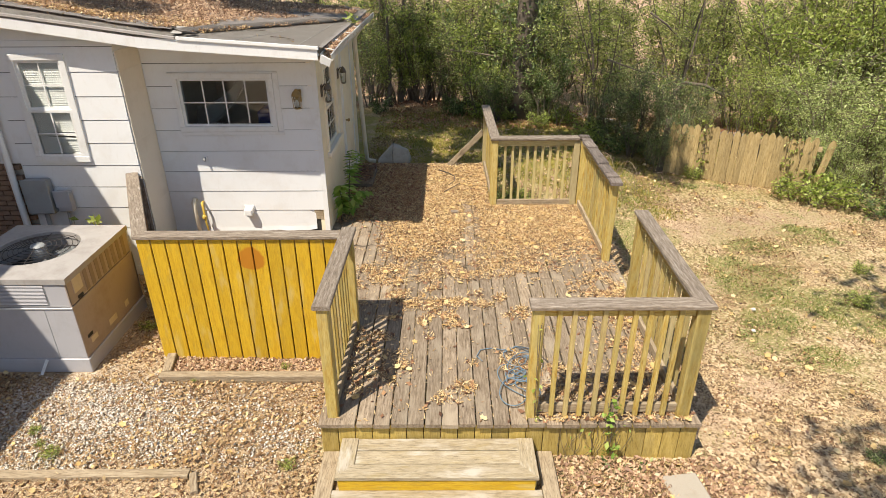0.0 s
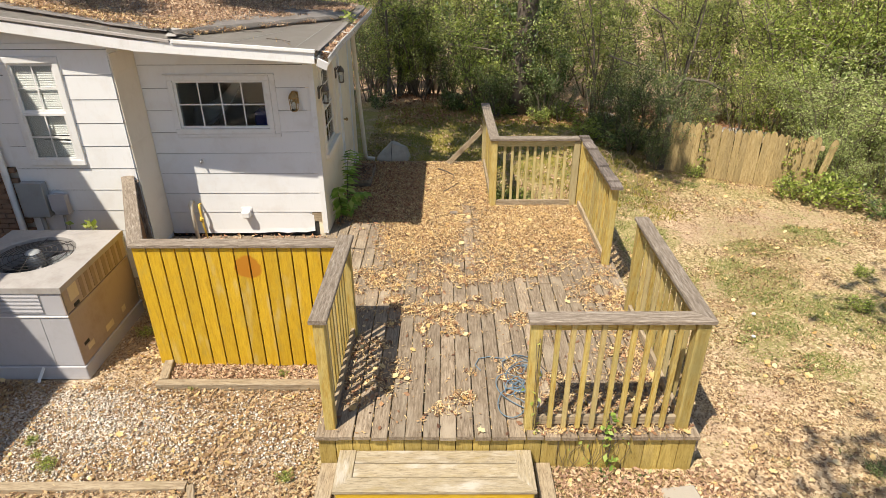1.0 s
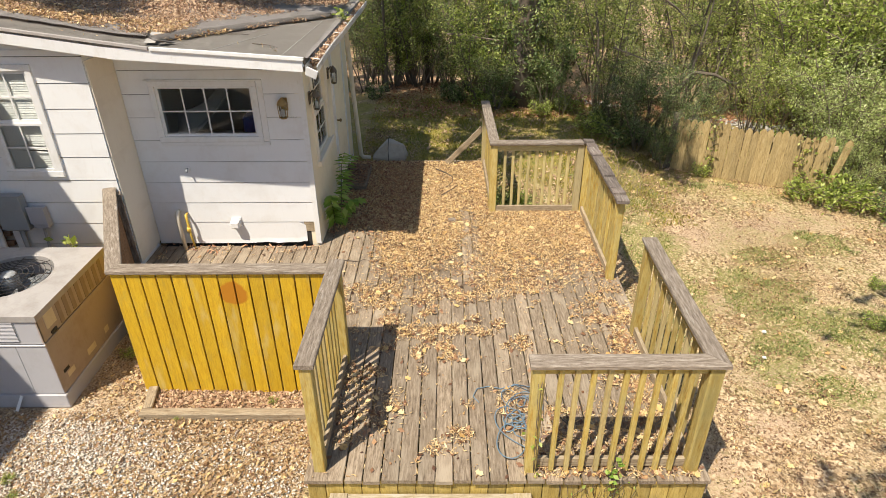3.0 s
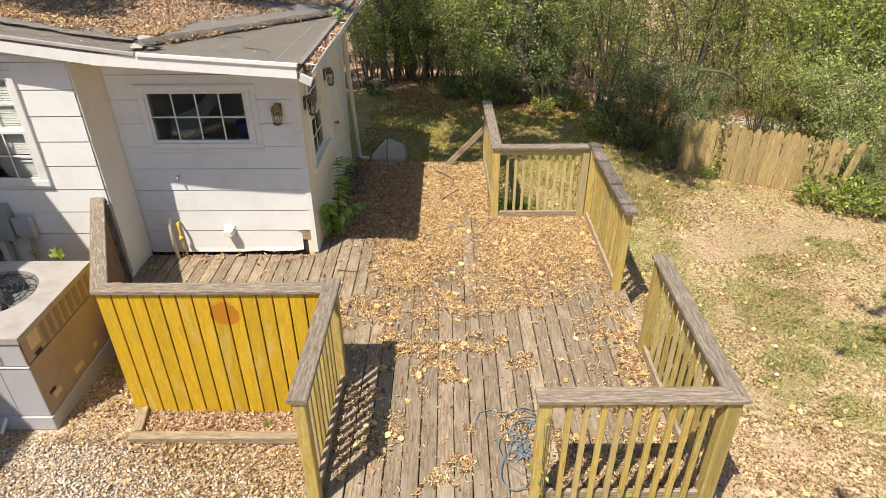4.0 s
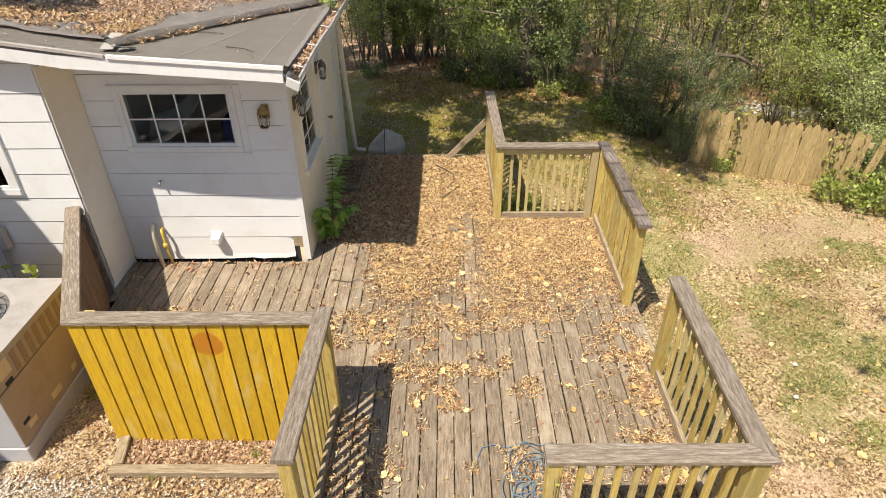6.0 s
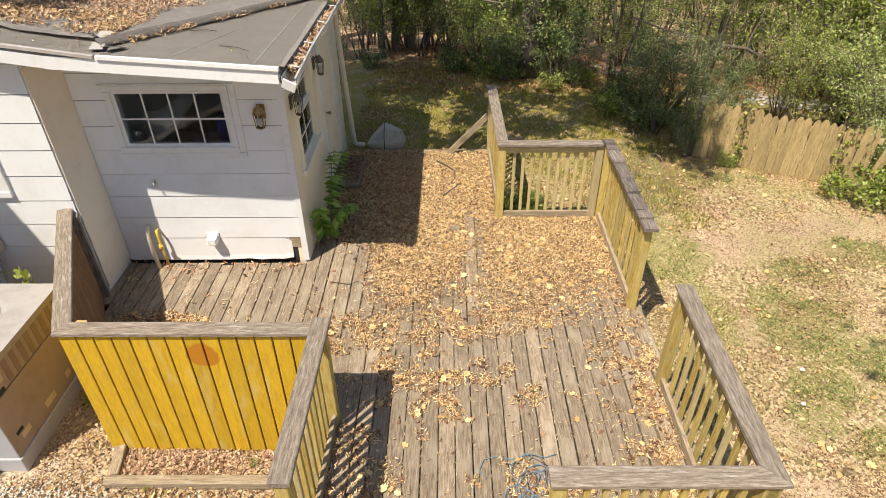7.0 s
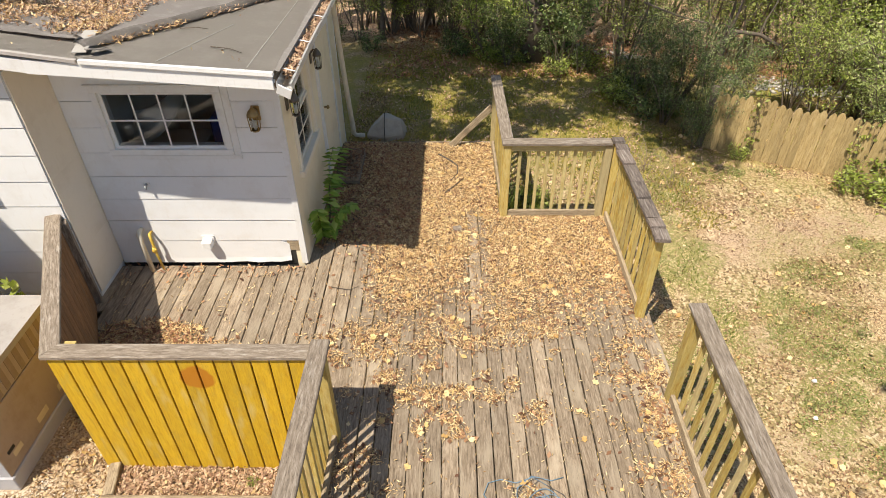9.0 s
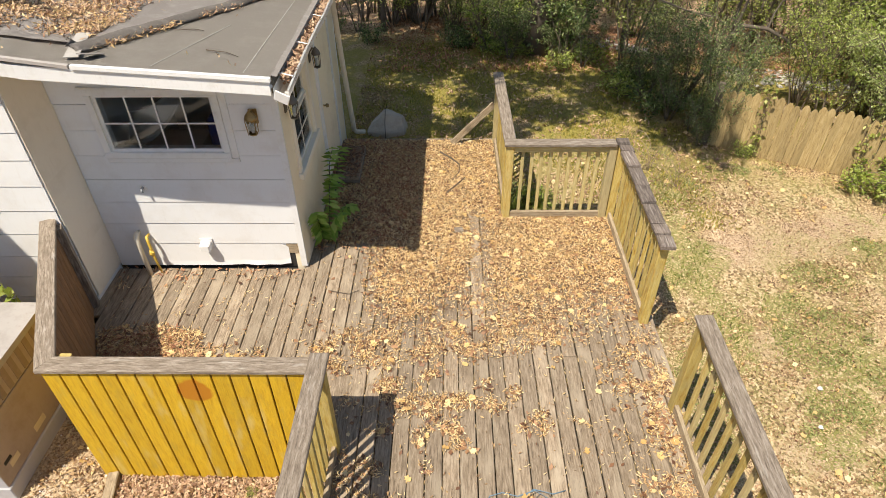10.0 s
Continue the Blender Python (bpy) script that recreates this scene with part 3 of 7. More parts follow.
def deck_boards():
    rnd = random.Random(4)
    for i in range(-19, 22):
        x = 0.097 + PITCH * i
        lo, hi = -0.02, BACK_Y
        if x < 0:
            lo = 1.47 if x > -1.86 else 1.47 + (-1.86 - x) * 1.97
            hi = BACK_Y if x > -0.5 else (3.69 if -1.6 < x < -1.48 else 3.735)
        elif x > NOTCH_X:
            hi = NOTCH_Y
        cuts = [lo, hi]
        if hi - lo > 3.0:
            cuts.insert(1, rnd.choice((2.44, 2.85, 3.66, 4.27)) if lo < 1 else rnd.choice((3.66, 4.27, 4.9)))
        for a, b in zip(cuts, cuts[1:]):
            if b - a < 0.2:
                continue
            dz = rnd.uniform(-0.003, 0.002)
            end = -rnd.uniform(0.0, 0.012) if a == lo and x > 0 else 0.0
            plank("board", deck, (x + rnd.uniform(-0.003, 0.003), a + 0.002 + end, -BOARD_T / 2 + dz), (x, b - 0.002, -BOARD_T / 2 + dz),
                  BOARD_W + rnd.uniform(-0.004, 0.002) + (0.056 if i == 0 and a == lo else 0.0), BOARD_T, M_DECK, roll=rnd.uniform(-0.7, 0.7), chamfer=0.005)
    # joists and rims below
    for y in (0.45, 1.3, 2.2, 3.1, 4.0, 4.7):
        plank("joist", deck, (0.06, y, -0.11), (3.14, y, -0.11), 0.14, 0.04, M_SKIRT, up=(0, 1, 0))
    plank("rim_board", deck, (RIGHT_X - 0.015, 0.03, -0.13), (RIGHT_X - 0.015, NOTCH_Y, -0.13), 0.17, 0.036, M_DECK, up=(1, 0, 0))
    plank("rim_board", deck, (NOTCH_X, NOTCH_Y - 0.02, -0.11), (RIGHT_X - 0.04, NOTCH_Y - 0.02, -0.11), 0.14, 0.036, M_SKIRT, up=(0, 1, 0))
    plank("rim_board", deck, (NOTCH_X - 0.02, NOTCH_Y, -0.11), (NOTCH_X - 0.02, BACK_Y, -0.11), 0.14, 0.036, M_SKIRT, up=(1, 0, 0))
    plank("rim_board", deck, (-0.5, BACK_Y + 0.02, -0.07), (NOTCH_X, BACK_Y + 0.02, -0.07), 0.16, 0.04, M_DECK, up=(0, 1, 0))


deck_boards()
skirt = thing("deck_skirt", (1.6, 0.02, -0.4), "yellowed vertical skirt boards below the deck's edge", "deck skirt", kind="structure")
for i in range(22):
    xx = 0.085 + PITCH * i
    plank("board", skirt, (xx, 0.022, -0.455), (xx, 0.022, -0.04), 0.138, 0.02, M_SKIRT, up=(0, -1, 0), chamfer=0.003)
for i in range(9):
    yy = 0.11 + PITCH * i
    plank("board", skirt, (0.022, yy, -0.42), (0.022, yy, -0.04), 0.138, 0.02, M_SKIRT, up=(-1, 0, 0), chamfer=0.003)
for i in range(14):
    yy = 0.11 + PITCH * i
    plank("board", skirt, (RIGHT_X - 0.02, yy, -0.46), (RIGHT_X - 0.02, yy, -0.21), 0.138, 0.02, M_SKIRT, up=(1, 0, 0), chamfer=0.003)


# ---- railings ----
CAP_Z = 1.085


def post(parent, x, y, top=1.065, foot=-0.03, size=0.09, mat=None):
    plank("post", parent, (x, y, foot), (x, y, top), size, size, mat or M_RAIL, up=(0, 1, 0), chamfer=0.006)


def railing(label, a, b, out, count, posts, cap, cap_side=0.0, foot=0.07, cap_taper=(0.0, 0.0), cap_cuts=(), cap_mat=None, wobble=0.0, top=1.085, timber=None):
    """A run of rail from a to b (plan); out: which way the balusters face; posts: places along it; cap: how far the cap reaches past each end."""
    a, b, o = Vector((*a, 0)), Vector((*b, 0)), Vector((*out, 0)).normalized()
    d = (b - a).normalized()
    length = (b - a).length
    ob = thing("railing", tuple((a + b) / 2), label, "railing", "railings round the deck")
    for s in posts:
        p = a + d * s
        post(ob, p.x, p.y, top - 0.02)
    inner = -o * 0.012
    lo, hi = a + d * (posts[0] + 0.045), a + d * (posts[-1] - 0.045)
    plank("top_rail", ob, lo + inner + Vector((0, 0, top - 0.065)), hi + inner + Vector((0, 0, top - 0.065)), 0.085, 0.036, timber or M_RAIL, up=o)
    plank("bottom_rail", ob, lo + inner + Vector((0, 0, foot)), hi + inner + Vector((0, 0, foot)), 0.085, 0.036, M_SLEEPER, up=o)
    rnd = random.Random(int(length * 1000) + count)
    span = (hi - lo).length
    for k in range(count):
        p = lo + d * span * (k + 1) / (count + 1) + o * 0.026
        j = Vector((rnd.uniform(-wobble, wobble), rnd.uniform(-wobble, wobble), 0)) + d * rnd.uniform(-0.004, 0.004)
        plank("baluster", ob, p + Vector((0, 0, foot - 0.05 + rnd.uniform(-0.008, 0.008))) + j, p + Vector((0, 0, top - 0.027)), 0.038, 0.036, timber or M_RAIL, up=o, chamfer=0.003)
    c0, c1 = a - d * cap[0] + o * cap_side, b + d * cap[1] + o * cap_side
    at = [0.0, *cap_cuts, (c1 - c0).length]
    for n, (s, e) in enumerate(zip(at, at[1:])):
        sag = Vector((rnd.uniform(-0.02, 0.02) if cap_cuts else 0, 0, top + (0.004 + 0.014 * (n % 2) if cap_cuts else 0)))
        skew = Vector((rnd.uniform(-0.014, 0.014), 0, rnd.uniform(-0.012, 0.002))) if cap_cuts else Vector()
        plank("cap_board", ob, c0 + d * (s + (0.012 if cap_cuts else 0.002)) + sag, c0 + d * (e - (0.006 if cap_cuts else 0.002)) + sag + skew, 0.142, 0.038, cap_mat or M_CAP, roll=rnd.uniform(-4.0, 4.0) if cap_cuts else 0.0,
              chamfer=0.006, taper=(cap_taper[0] if n == 0 else 0.0, cap_taper[1] if n == len(at) - 2 else 0.0))
    return ob


MITRE = 0.071
railing("yellowed timber railing with a grey cap beside the steps", (0.115, 0.085), (0.125, 1.47), (-1, 0.0), 9, (0.02, 1.33), (0.045, 0.04))
railing("yellowed timber railing with a grey cap at the deck's front", (1.73, 0.10), (3.05, 0.10), (0, -1), 9, (0.05, 1.305), (0.02, 0.0), cap_taper=(0, -MITRE))
railing("yellowed timber railing with a grey cap along the yard", (3.05, 0.10), (3.08, 1.89), (1, 0), 11, (0.0, 1.74), (0.0, 0.02), cap_taper=(MITRE, 0))
railing("yellowed timber railing with a cracked cap of short boards", (3.065, 2.87), (3.08, 4.74), (1, 0), 11, (0.05, 1.86), (0.08, 0.07), cap_cuts=(0.19, 0.36, 0.70, 1.02, 1.38, 1.72, 1.88), cap_mat=M_OLDCAP, foot=0.06, wobble=0.006, top=1.045)
railing("yellowed timber railing across the end of the deck", (1.79, 4.74), (3.0, 4.74), (0, 1), 9, (0.0, 1.19), (0.07, 0.0), foot=0.06, top=1.045, timber=M_PALE)
railing("yellowed timber railing at the back, partly in shade", (1.79, 4.74), (1.77, 6.68), (1, 0), 12, (0.15, 1.88), (-0.075, 0.06), foot=0.06, top=1.04)
brace = thing("brace", (1.3, 6.7, 0), "loose timber brace leaning on the back railing post", "timber brace")
plank("board", brace, (1.13, 6.58, 0.02), (1.73, 6.64, 0.62), 0.09, 0.038, M_SLEEPER, up=(0, -1, 0))

# ---- privacy screen: two runs of vertical boards that meet at a corner ----
screen = thing("privacy_screen", (-1.0, 1.42, -0.36), "bright yellow stained board privacy screen with a weathered cap", "privacy screen", "privacy screens")


def screen_run(ob, a, b, z0, z1, out, mat, cut=None):
    """Upright boards from a to b, side by side, in front of rails."""
    a, b, o = Vector((*a, 0)), Vector((*b, 0)), Vector((*out, 0)).normalized()
    d = (b - a).normalized()
    n = round((b - a).length / 0.141)
    step = (b - a).length / n
    rnd = random.Random(n)
    for k in range(n):
        p = a + d * step * (k + 0.5) + o * 0.03
        plank("board", ob, p + Vector((0, 0, z0 + rnd.uniform(-0.006, 0.006))), p + Vector((0, 0, z1)), step - 0.013, 0.019, mat, up=o, chamfer=0.003)
    for z in (0.2, 0.98):
        plank("rail", ob, a + Vector((0, 0, z)), b + Vector((0, 0, z)), 0.085, 0.036, M_RAIL, up=o)


screen_run(screen, (-1.915, 1.415), (0.03, 1.415), -0.37, 1.037, (0, -1), M_YELLOW)
for k in range(13):
    plank("backing_board", screen, (-1.84 + 0.1435 * k, 1.457, 0.0), (-1.84 + 0.1435 * k, 1.457, 0.93), 0.141, 0.018, M_INNER, up=(0, 1, 0))
SCREEN_Z = 1.058
plank("cap_board", screen, (-1.885, 1.422, SCREEN_Z), (0.05, 1.422, SCREEN_Z), 0.142, 0.038, M_CAP, chamfer=0.006, taper=(0.045, 0.0))
post(screen, -1.80, 1.51, 1.035, foot=-0.36)
side_screen = thing("privacy_screen", (-2.3, 2.3, -0.36), "yellow stained board privacy screen beside the air conditioner", "privacy screen", "privacy screens")
SIDE_A, SIDE_B = (-1.90, 1.44), (-2.775, 3.185)
screen_run(side_screen, SIDE_A, SIDE_B, -0.37, 1.037, (-1, -0.5), M_YELLOW)
_way = (Vector(SIDE_B) - Vector(SIDE_A)).normalized()
for k in range(13):
    _q = Vector(SIDE_A) + _way * (0.16 + 0.141 * k) + Vector((-_way.y, _way.x)) * -0.04
    plank("backing_board", side_screen, (_q.x, _q.y, 0.0), (_q.x, _q.y, 1.0), 0.139, 0.018, M_INNER, up=(0.89, 0.45, 0))
plank("cap_board", side_screen, (-1.885, 1.425, SCREEN_Z), (-2.775, 3.20, SCREEN_Z), 0.142, 0.038, M_CAP, chamfer=0.006, taper=(-0.04, 0.0))
plank("post", side_screen, (-2.69, 3.13, -0.36), (-2.69, 3.13, 1.03), 0.10, 0.12, M_CAP, up=(0.9, 0.45, 0))

# ---- steps ----
steps = thing("deck_steps", (1.0, -0.4, -0.4), "pale worn timber box steps below the deck", "steps")
TZ = -0.185
for n, (y0, y1) in enumerate(((-0.285, -0.145), (-0.14, -0.003))):
    plank("tread_board", steps, (0.335, (y0 + y1) / 2, TZ), (1.655, (y0 + y1) / 2, TZ), y1 - y0 - 0.006, 0.036, M_TREAD)
plank("tread_board", steps, (0.26, -0.36, TZ), (1.72, -0.36, TZ), 0.14, 0.036, M_TREAD, taper=(0.07, -0.07))
plank("tread_board", steps, (0.26, -0.36, TZ), (0.26, -0.003, TZ), 0.14, 0.036, M_TREAD, taper=(-0.07, 0.0))
plank("tread_board", steps, (1.72, -0.36, TZ), (1.72, -0.003, TZ), 0.14, 0.036, M_TREAD, taper=(0.07, 0.0))
plank("riser", steps, (0.215, -0.405, -0.262), (1.765, -0.405, -0.262), 0.115, 0.03, M_YELLOW, up=(0, -1, 0))
plank("riser", steps, (0.215, -0.39, -0.262), (0.215, -0.01, -0.262), 0.115, 0.03, M_SKIRT, up=(-1, 0, 0))
plank("riser", steps, (1.765, -0.39, -0.262), (1.765, -0.01, -0.262), 0.115, 0.03, M_SKIRT, up=(1, 0, 0))
for n, y in enumerate((-0.48, -0.625, -0.77)):
    plank("tread_board", steps, (0.16, y, -0.335), (1.82, y, -0.335), 0.138, 0.036, M_TREAD)
plank("side_board", steps, (0.09, -0.86, -0.335), (0.09, -0.0, -0.335), 0.135, 0.036, M_SLEEPER)
plank("side_board", steps, (1.895, -0.86, -0.335), (1.895, -0.0, -0.335), 0.135, 0.036, M_SLEEPER)
plank("riser", steps, (0.03, -0.855, -0.41), (1.95, -0.855, -0.41), 0.115, 0.03, M_SKIRT, up=(0, -1, 0))

# ---- house ----
WALL_Y, LEFT_Y, SIDE_X, EAST_X = 3.76, 3.20, -2.66, -0.52
house = thing("house", (-2.0, 5.0, -0.36), "white-sided old house with a leaf-strewn low roof", "house")


def roof_z(x):
    return 2.555 + 0.072 * (-0.33 - x) + 0.075 * max(0.0, -2.3 - x)


def wall_with_hole(name, x0, x1, y0, y1, z0, z1, hole, label=""):
    """A wall slab along x, with an opening (x0, x1, z0, z1) through it."""
    bm = bmesh.new()
    if hole:
        a, b, c, d = hole
        for r in ((x0, a, z0, z1), (b, x1, z0, z1), (a, b, z0, c), (a, b, d, z1)):
            box(bm, r[0], r[1], y0, y1, r[2], r[3])
        bmesh.ops.remove_doubles(bm, verts=bm.verts, dist=0.0005)
    else:
        box(bm, x0, x1, y0, y1, z0, z1)
    for v in bm.verts:
        if v.co.z > 2.55:
            v.co.z = roof_z(v.co.x) - 0.055
    return part(name, bm, M_WHITE, house, label)


W_HOLE = (-2.245, -1.125, 1.495, 2.095)
L_HOLE = (-3.80, -3.29, 1.29, 2.41)
E_HOLE = (4.15, 5.0, 1.05, 2.12)
wall_w = wall_with_hole("wall", SIDE_X, EAST_X - 0.012, WALL_Y + 0.02, WALL_Y + 0.14, 0.06, 2.5, W_HOLE)
wall_l = wall_with_hole("wall", -4.10, SIDE_X - 0.02, LEFT_Y + 0.02, LEFT_Y + 0.14, -0.36, 2.62, L_HOLE)
part("foundation", boxes((-2.6, -0.6, WALL_Y + 0.03, WALL_Y + 0.12, -0.36, 0.058)), M_DARK, house)


def siding(parent, u0, u1, z0, z1, fixed, axis, sign, holes=(), mat=None, gap=0.008):
    """Lapped boards over a wall. axis: the way along it ('x' or 'y'); sign: the way it faces; holes: (u0, u1, z0, z1)."""
    k = math.floor((z0 - 0.064) / 0.277 + 0.001)
    paper = bmesh.new()
    for a, b, c, d in ([(u0, u1, z0, z1)] if not holes else [(u0, holes[0][0], z0, z1), (holes[0][1], u1, z0, z1), (holes[0][0], holes[0][1], z0, holes[0][2]), (holes[0][0], holes[0][1], holes[0][3], z1)]):
        q = sorted((fixed + sign * 0.0008, fixed + sign * 0.002))
        box(paper, *((a, b, *q, c, d) if axis == "x" else (*q, a, b, c, d)))
    part("building_paper", paper, M_DARK, parent)
    while 0.064 + 0.277 * k < z1:
        lo, hi = max(z0, 0.064 + 0.277 * k), min(z1, 0.064 + 0.277 * (k + 1) - gap)
        rects = [(u0, u1, lo, hi)]
        for a, b, c, d in holes:
            nxt = []
            for r in rects:
                if r[3] <= c or r[2] >= d or r[1] <= a or r[0] >= b:
                    nxt.append(r)
                    continue
                nxt += [q for q in ((r[0], a, r[2], r[3]), (b, r[1], r[2], r[3]), (max(a, r[0]), min(b, r[1]), r[2], c), (max(a, r[0]), min(b, r[1]), d, r[3])) if q[1] - q[0] > 0.004 and q[3] - q[2] > 0.004]
            rects = nxt
        for a, b, c, d in rects:
            bm = bmesh.new()
            full = 0.277
            out = lambda z: 0.011 + 0.006 * (1 - (z - (0.064 + 0.277 * k)) / full)
            ring = []
            for u in (a, b):
                for z, off in ((c, 0.0), (c, out(c)), (d, out(d)), (d, 0.0)):
                    p = fixed + sign * off
                    ring.append(bm.verts.new((u, p, z) if axis == "x" else (p, u, z)))
            for f in ((0, 1, 5, 4), (1, 2, 6, 5), (2, 3, 7, 6), (3, 0, 4, 7), (0, 3, 2, 1), (4, 5, 6, 7)):
                bm.faces.new([ring[i] for i in f])
            bmesh.ops.recalc_face_normals(bm, faces=bm.faces)
            part("siding_board", bm, mat or M_WHITE, parent)
        k += 1


siding(wall_w, SIDE_X + 0.02, -0.585, 0.341, 2.5, WALL_Y + 0.019, "x", -1, [W_HOLE])
siding(wall_l, -4.098, SIDE_X - 0.004, -0.34, 2.62, LEFT_Y + 0.019, "x", -1, [L_HOLE])
side_wall = part("wall", boxes((SIDE_X - 0.1, SIDE_X, LEFT_Y + 0.022, WALL_Y + 0.02, -0.36, 2.6)), M_WHITE, house)
# the return wall's cream carries bounced light in its colour
siding(side_wall, LEFT_Y + 0.02, WALL_Y + 0.018, 0.064, 2.5, SIDE_X + 0.001, "y", 1, mat=M_BOUNCE_CREAM, gap=0.0035)


def ragged_course():
    """The lowest board on the window wall, its bottom edge broken and curled near the corner."""
    bm = bmesh.new()
    rnd = random.Random(9)
    xs = np.linspace(SIDE_X + 0.02, -0.70, 60)
    rows = []
    for x in xs:
        t = smooth(x, -1.7, -0.75)
        low = 0.03 + t * (0.02 + 0.04 * noise.noise((x * 7, 1.2, 0))) + 0.004 * noise.noise((x * 25, 5, 0))
        high = 0.336 - 0.045 * smooth(x, -0.80, -0.70)
        curl = 0.004 + 0.03 * t * abs(noise.noise((x * 3.1, 9.0, 0)))
        y = WALL_Y + 0.019
        rows.append([bm.verts.new(p) for p in ((x, y - 0.016 - curl, low), (x, y - 0.014, low + 0.06), (x, y - 0.011, high), (x, y - 0.003, high), (x, y - 0.005, low + 0.06), (x, y - 0.010 - curl, low + 0.002))])
    for a, b in zip(rows, rows[1:]):
        for i in range(6):
            bm.faces.new((a[i], b[i], b[(i + 1) % 6], a[(i + 1) % 6]))
    bm.faces.new(rows[0])
    bm.faces.new(rows[-1][::-1])
    bmesh.ops.recalc_face_normals(bm, faces=bm.faces)
    part("torn_board", bm, M_WHITE, wall_w, "torn and buckled lowest siding board")


ragged_course()
part("sheathing", boxes((-0.72, -0.6, WALL_Y + 0.008, WALL_Y + 0.019, 0.20, 0.333)), M_SLEEPER, wall_w, "bare brown sheathing board")
part("sheathing", boxes((-2.6, -0.6, WALL_Y + 0.0195, WALL_Y + 0.03, 0.0, 0.20)), M_DARK, wall_w)
part("corner_trim", boxes((-0.583, -0.519, WALL_Y - 0.012, WALL_Y + 0.019, 0.03, 2.5)), M_TRIM, wall_w)

# wall facing the lawn, with a window and a door
bm = bmesh.new()
for y0, y1, z0, z1 in ((3.775, 4.15, -0.36, 2.5), (5.0, 6.95, -0.36, 2.5), (4.15, 5.0, -0.36, 1.05), (4.15, 5.0, 2.12, 2.5)):
    box(bm, EAST_X - 0.12, EAST_X, y0, y1, z0, z1)
bmesh.ops.remove_doubles(bm, verts=bm.verts, dist=0.0005)
wall_e = part("wall", bm, M_BOUNCE_IVORY, house)
part("wall", boxes((-4.2, EAST_X - 0.01, 6.95, 7.05, -0.36, 2.5)), M_WHITE, house)
part("wall", boxes((-4.22, -4.12, LEFT_Y + 0.25, 6.94, -0.36, 2.7)), M_WHITE, house)
part("room_wall", boxes((-2.64, EAST_X - 0.13, 5.9, 6.0, 0.06, 2.48)), M_ROOM, house)
part("room_wall", boxes((-2.64, -2.56, WALL_Y + 0.15, 5.89, 0.06, 2.48)), M_ROOM, house)
part("room_floor", boxes((-2.64, EAST_X - 0.13, WALL_Y + 0.15, 6.9, 0.0, 0.05)), M_ROOM, house)
part("room_ceiling", boxes((-2.55, EAST_X - 0.13, WALL_Y + 0.15, 5.89, 2.42, 2.47)), M_ROOM, house)


def window_xz(hole, y, out, rows, cols, mid_rail, trim=0.085, set_back=0.02):
    """A window in a wall along x: trim, frame, sashes, bars, panes."""
    a, b, c, d = hole
    frame_bm = boxes((a - trim, b + trim, y - 0.024, y + 0.004, d, d + trim), (a - trim, a, y - 0.024, y + 0.004, c, d), (b, b + trim, y - 0.024, y + 0.004, c, d),
                     (a - trim, b + trim, y - 0.030, y + 0.004, c - trim, c), bevel=0.004)
    win = part("window", frame_bm, M_TRIM, house, out)
    inner = 0.03
    sash = [(a, c, b, d)] if not mid_rail else [(a, c, b, mid_rail), (a, mid_rail, b, d)]
    for n, (x0, z0, x1, z1) in enumerate(sash):
        yy = y + set_back + (0.022 if n else 0.0)
        part("sash", boxes((x0, x1, yy - 0.012, yy + 0.012, z0, z0 + inner), (x0, x1, yy - 0.012, yy + 0.012, z1 - inner, z1),
                           (x0, x0 + inner, yy - 0.012, yy + 0.012, z0 + inner, z1 - inner), (x1 - inner, x1, yy - 0.012, yy + 0.012, z0 + inner, z1 - inner)), M_TRIM, win)
        for k in range(1, cols):
            xm = x0 + inner + (x1 - x0 - 2 * inner) * k / cols
            part("muntin", boxes((xm - 0.008, xm + 0.008, yy - 0.009, yy - 0.003, z0 + inner, z1 - inner)), M_TRIM, win)
        for k in range(1, rows):
            zm = z0 + inner + (z1 - z0 - 2 * inner) * k / rows
            part("muntin", boxes((x0 + inner, x1 - inner, yy - 0.0095, yy - 0.0025, zm - 0.008, zm + 0.008)), M_TRIM, win)
        pane = part("pane", boxes((x0 + inner - 0.005, x1 - inner + 0.005, yy, yy + 0.004, z0 + inner - 0.005, z1 - inner + 0.005)), M_GLASS, win)
        pane.visible_shadow = False
    return win


window_xz(W_HOLE, WALL_Y, "wide white window of eight small panes", 2, 4, None, 0.062)
a, b, c, d = W_HOLE
part("casing", boxes((b + 0.064, b + 0.132, WALL_Y - 0.014, WALL_Y + 0.004, c - 0.064, d + 0.062), (a - 0.062, b + 0.132, WALL_Y - 0.020, WALL_Y + 0.004, c - 0.112, c - 0.066),
                     (a - 0.10, b + 0.132, WALL_Y - 0.028, WALL_Y + 0.004, d + 0.064, d + 0.078), bevel=0.003), M_TRIM, house, "flat white window casing")
tall = window_xz(L_HOLE, LEFT_Y, "tall white sash window with lowered blinds", 2, 2, 1.85, 0.07, -0.009)
for k in range(41):
    z = L_HOLE[2] + 0.04 + k * 0.0265
    plank("blind_slat", tall, (L_HOLE[0] + 0.02, LEFT_Y + 0.030, z), (L_HOLE[1] - 0.02, LEFT_Y + 0.030 + 0.002 * math.sin(k), z - (0.03 if k in (6, 7, 9) else 0.0)), 0.030, 0.002, M_BLIND, up=(0, -0.95, 0.31), chamfer=0.0005)

# side window and door
bm = bmesh.new()
a, b, c, d = E_HOLE
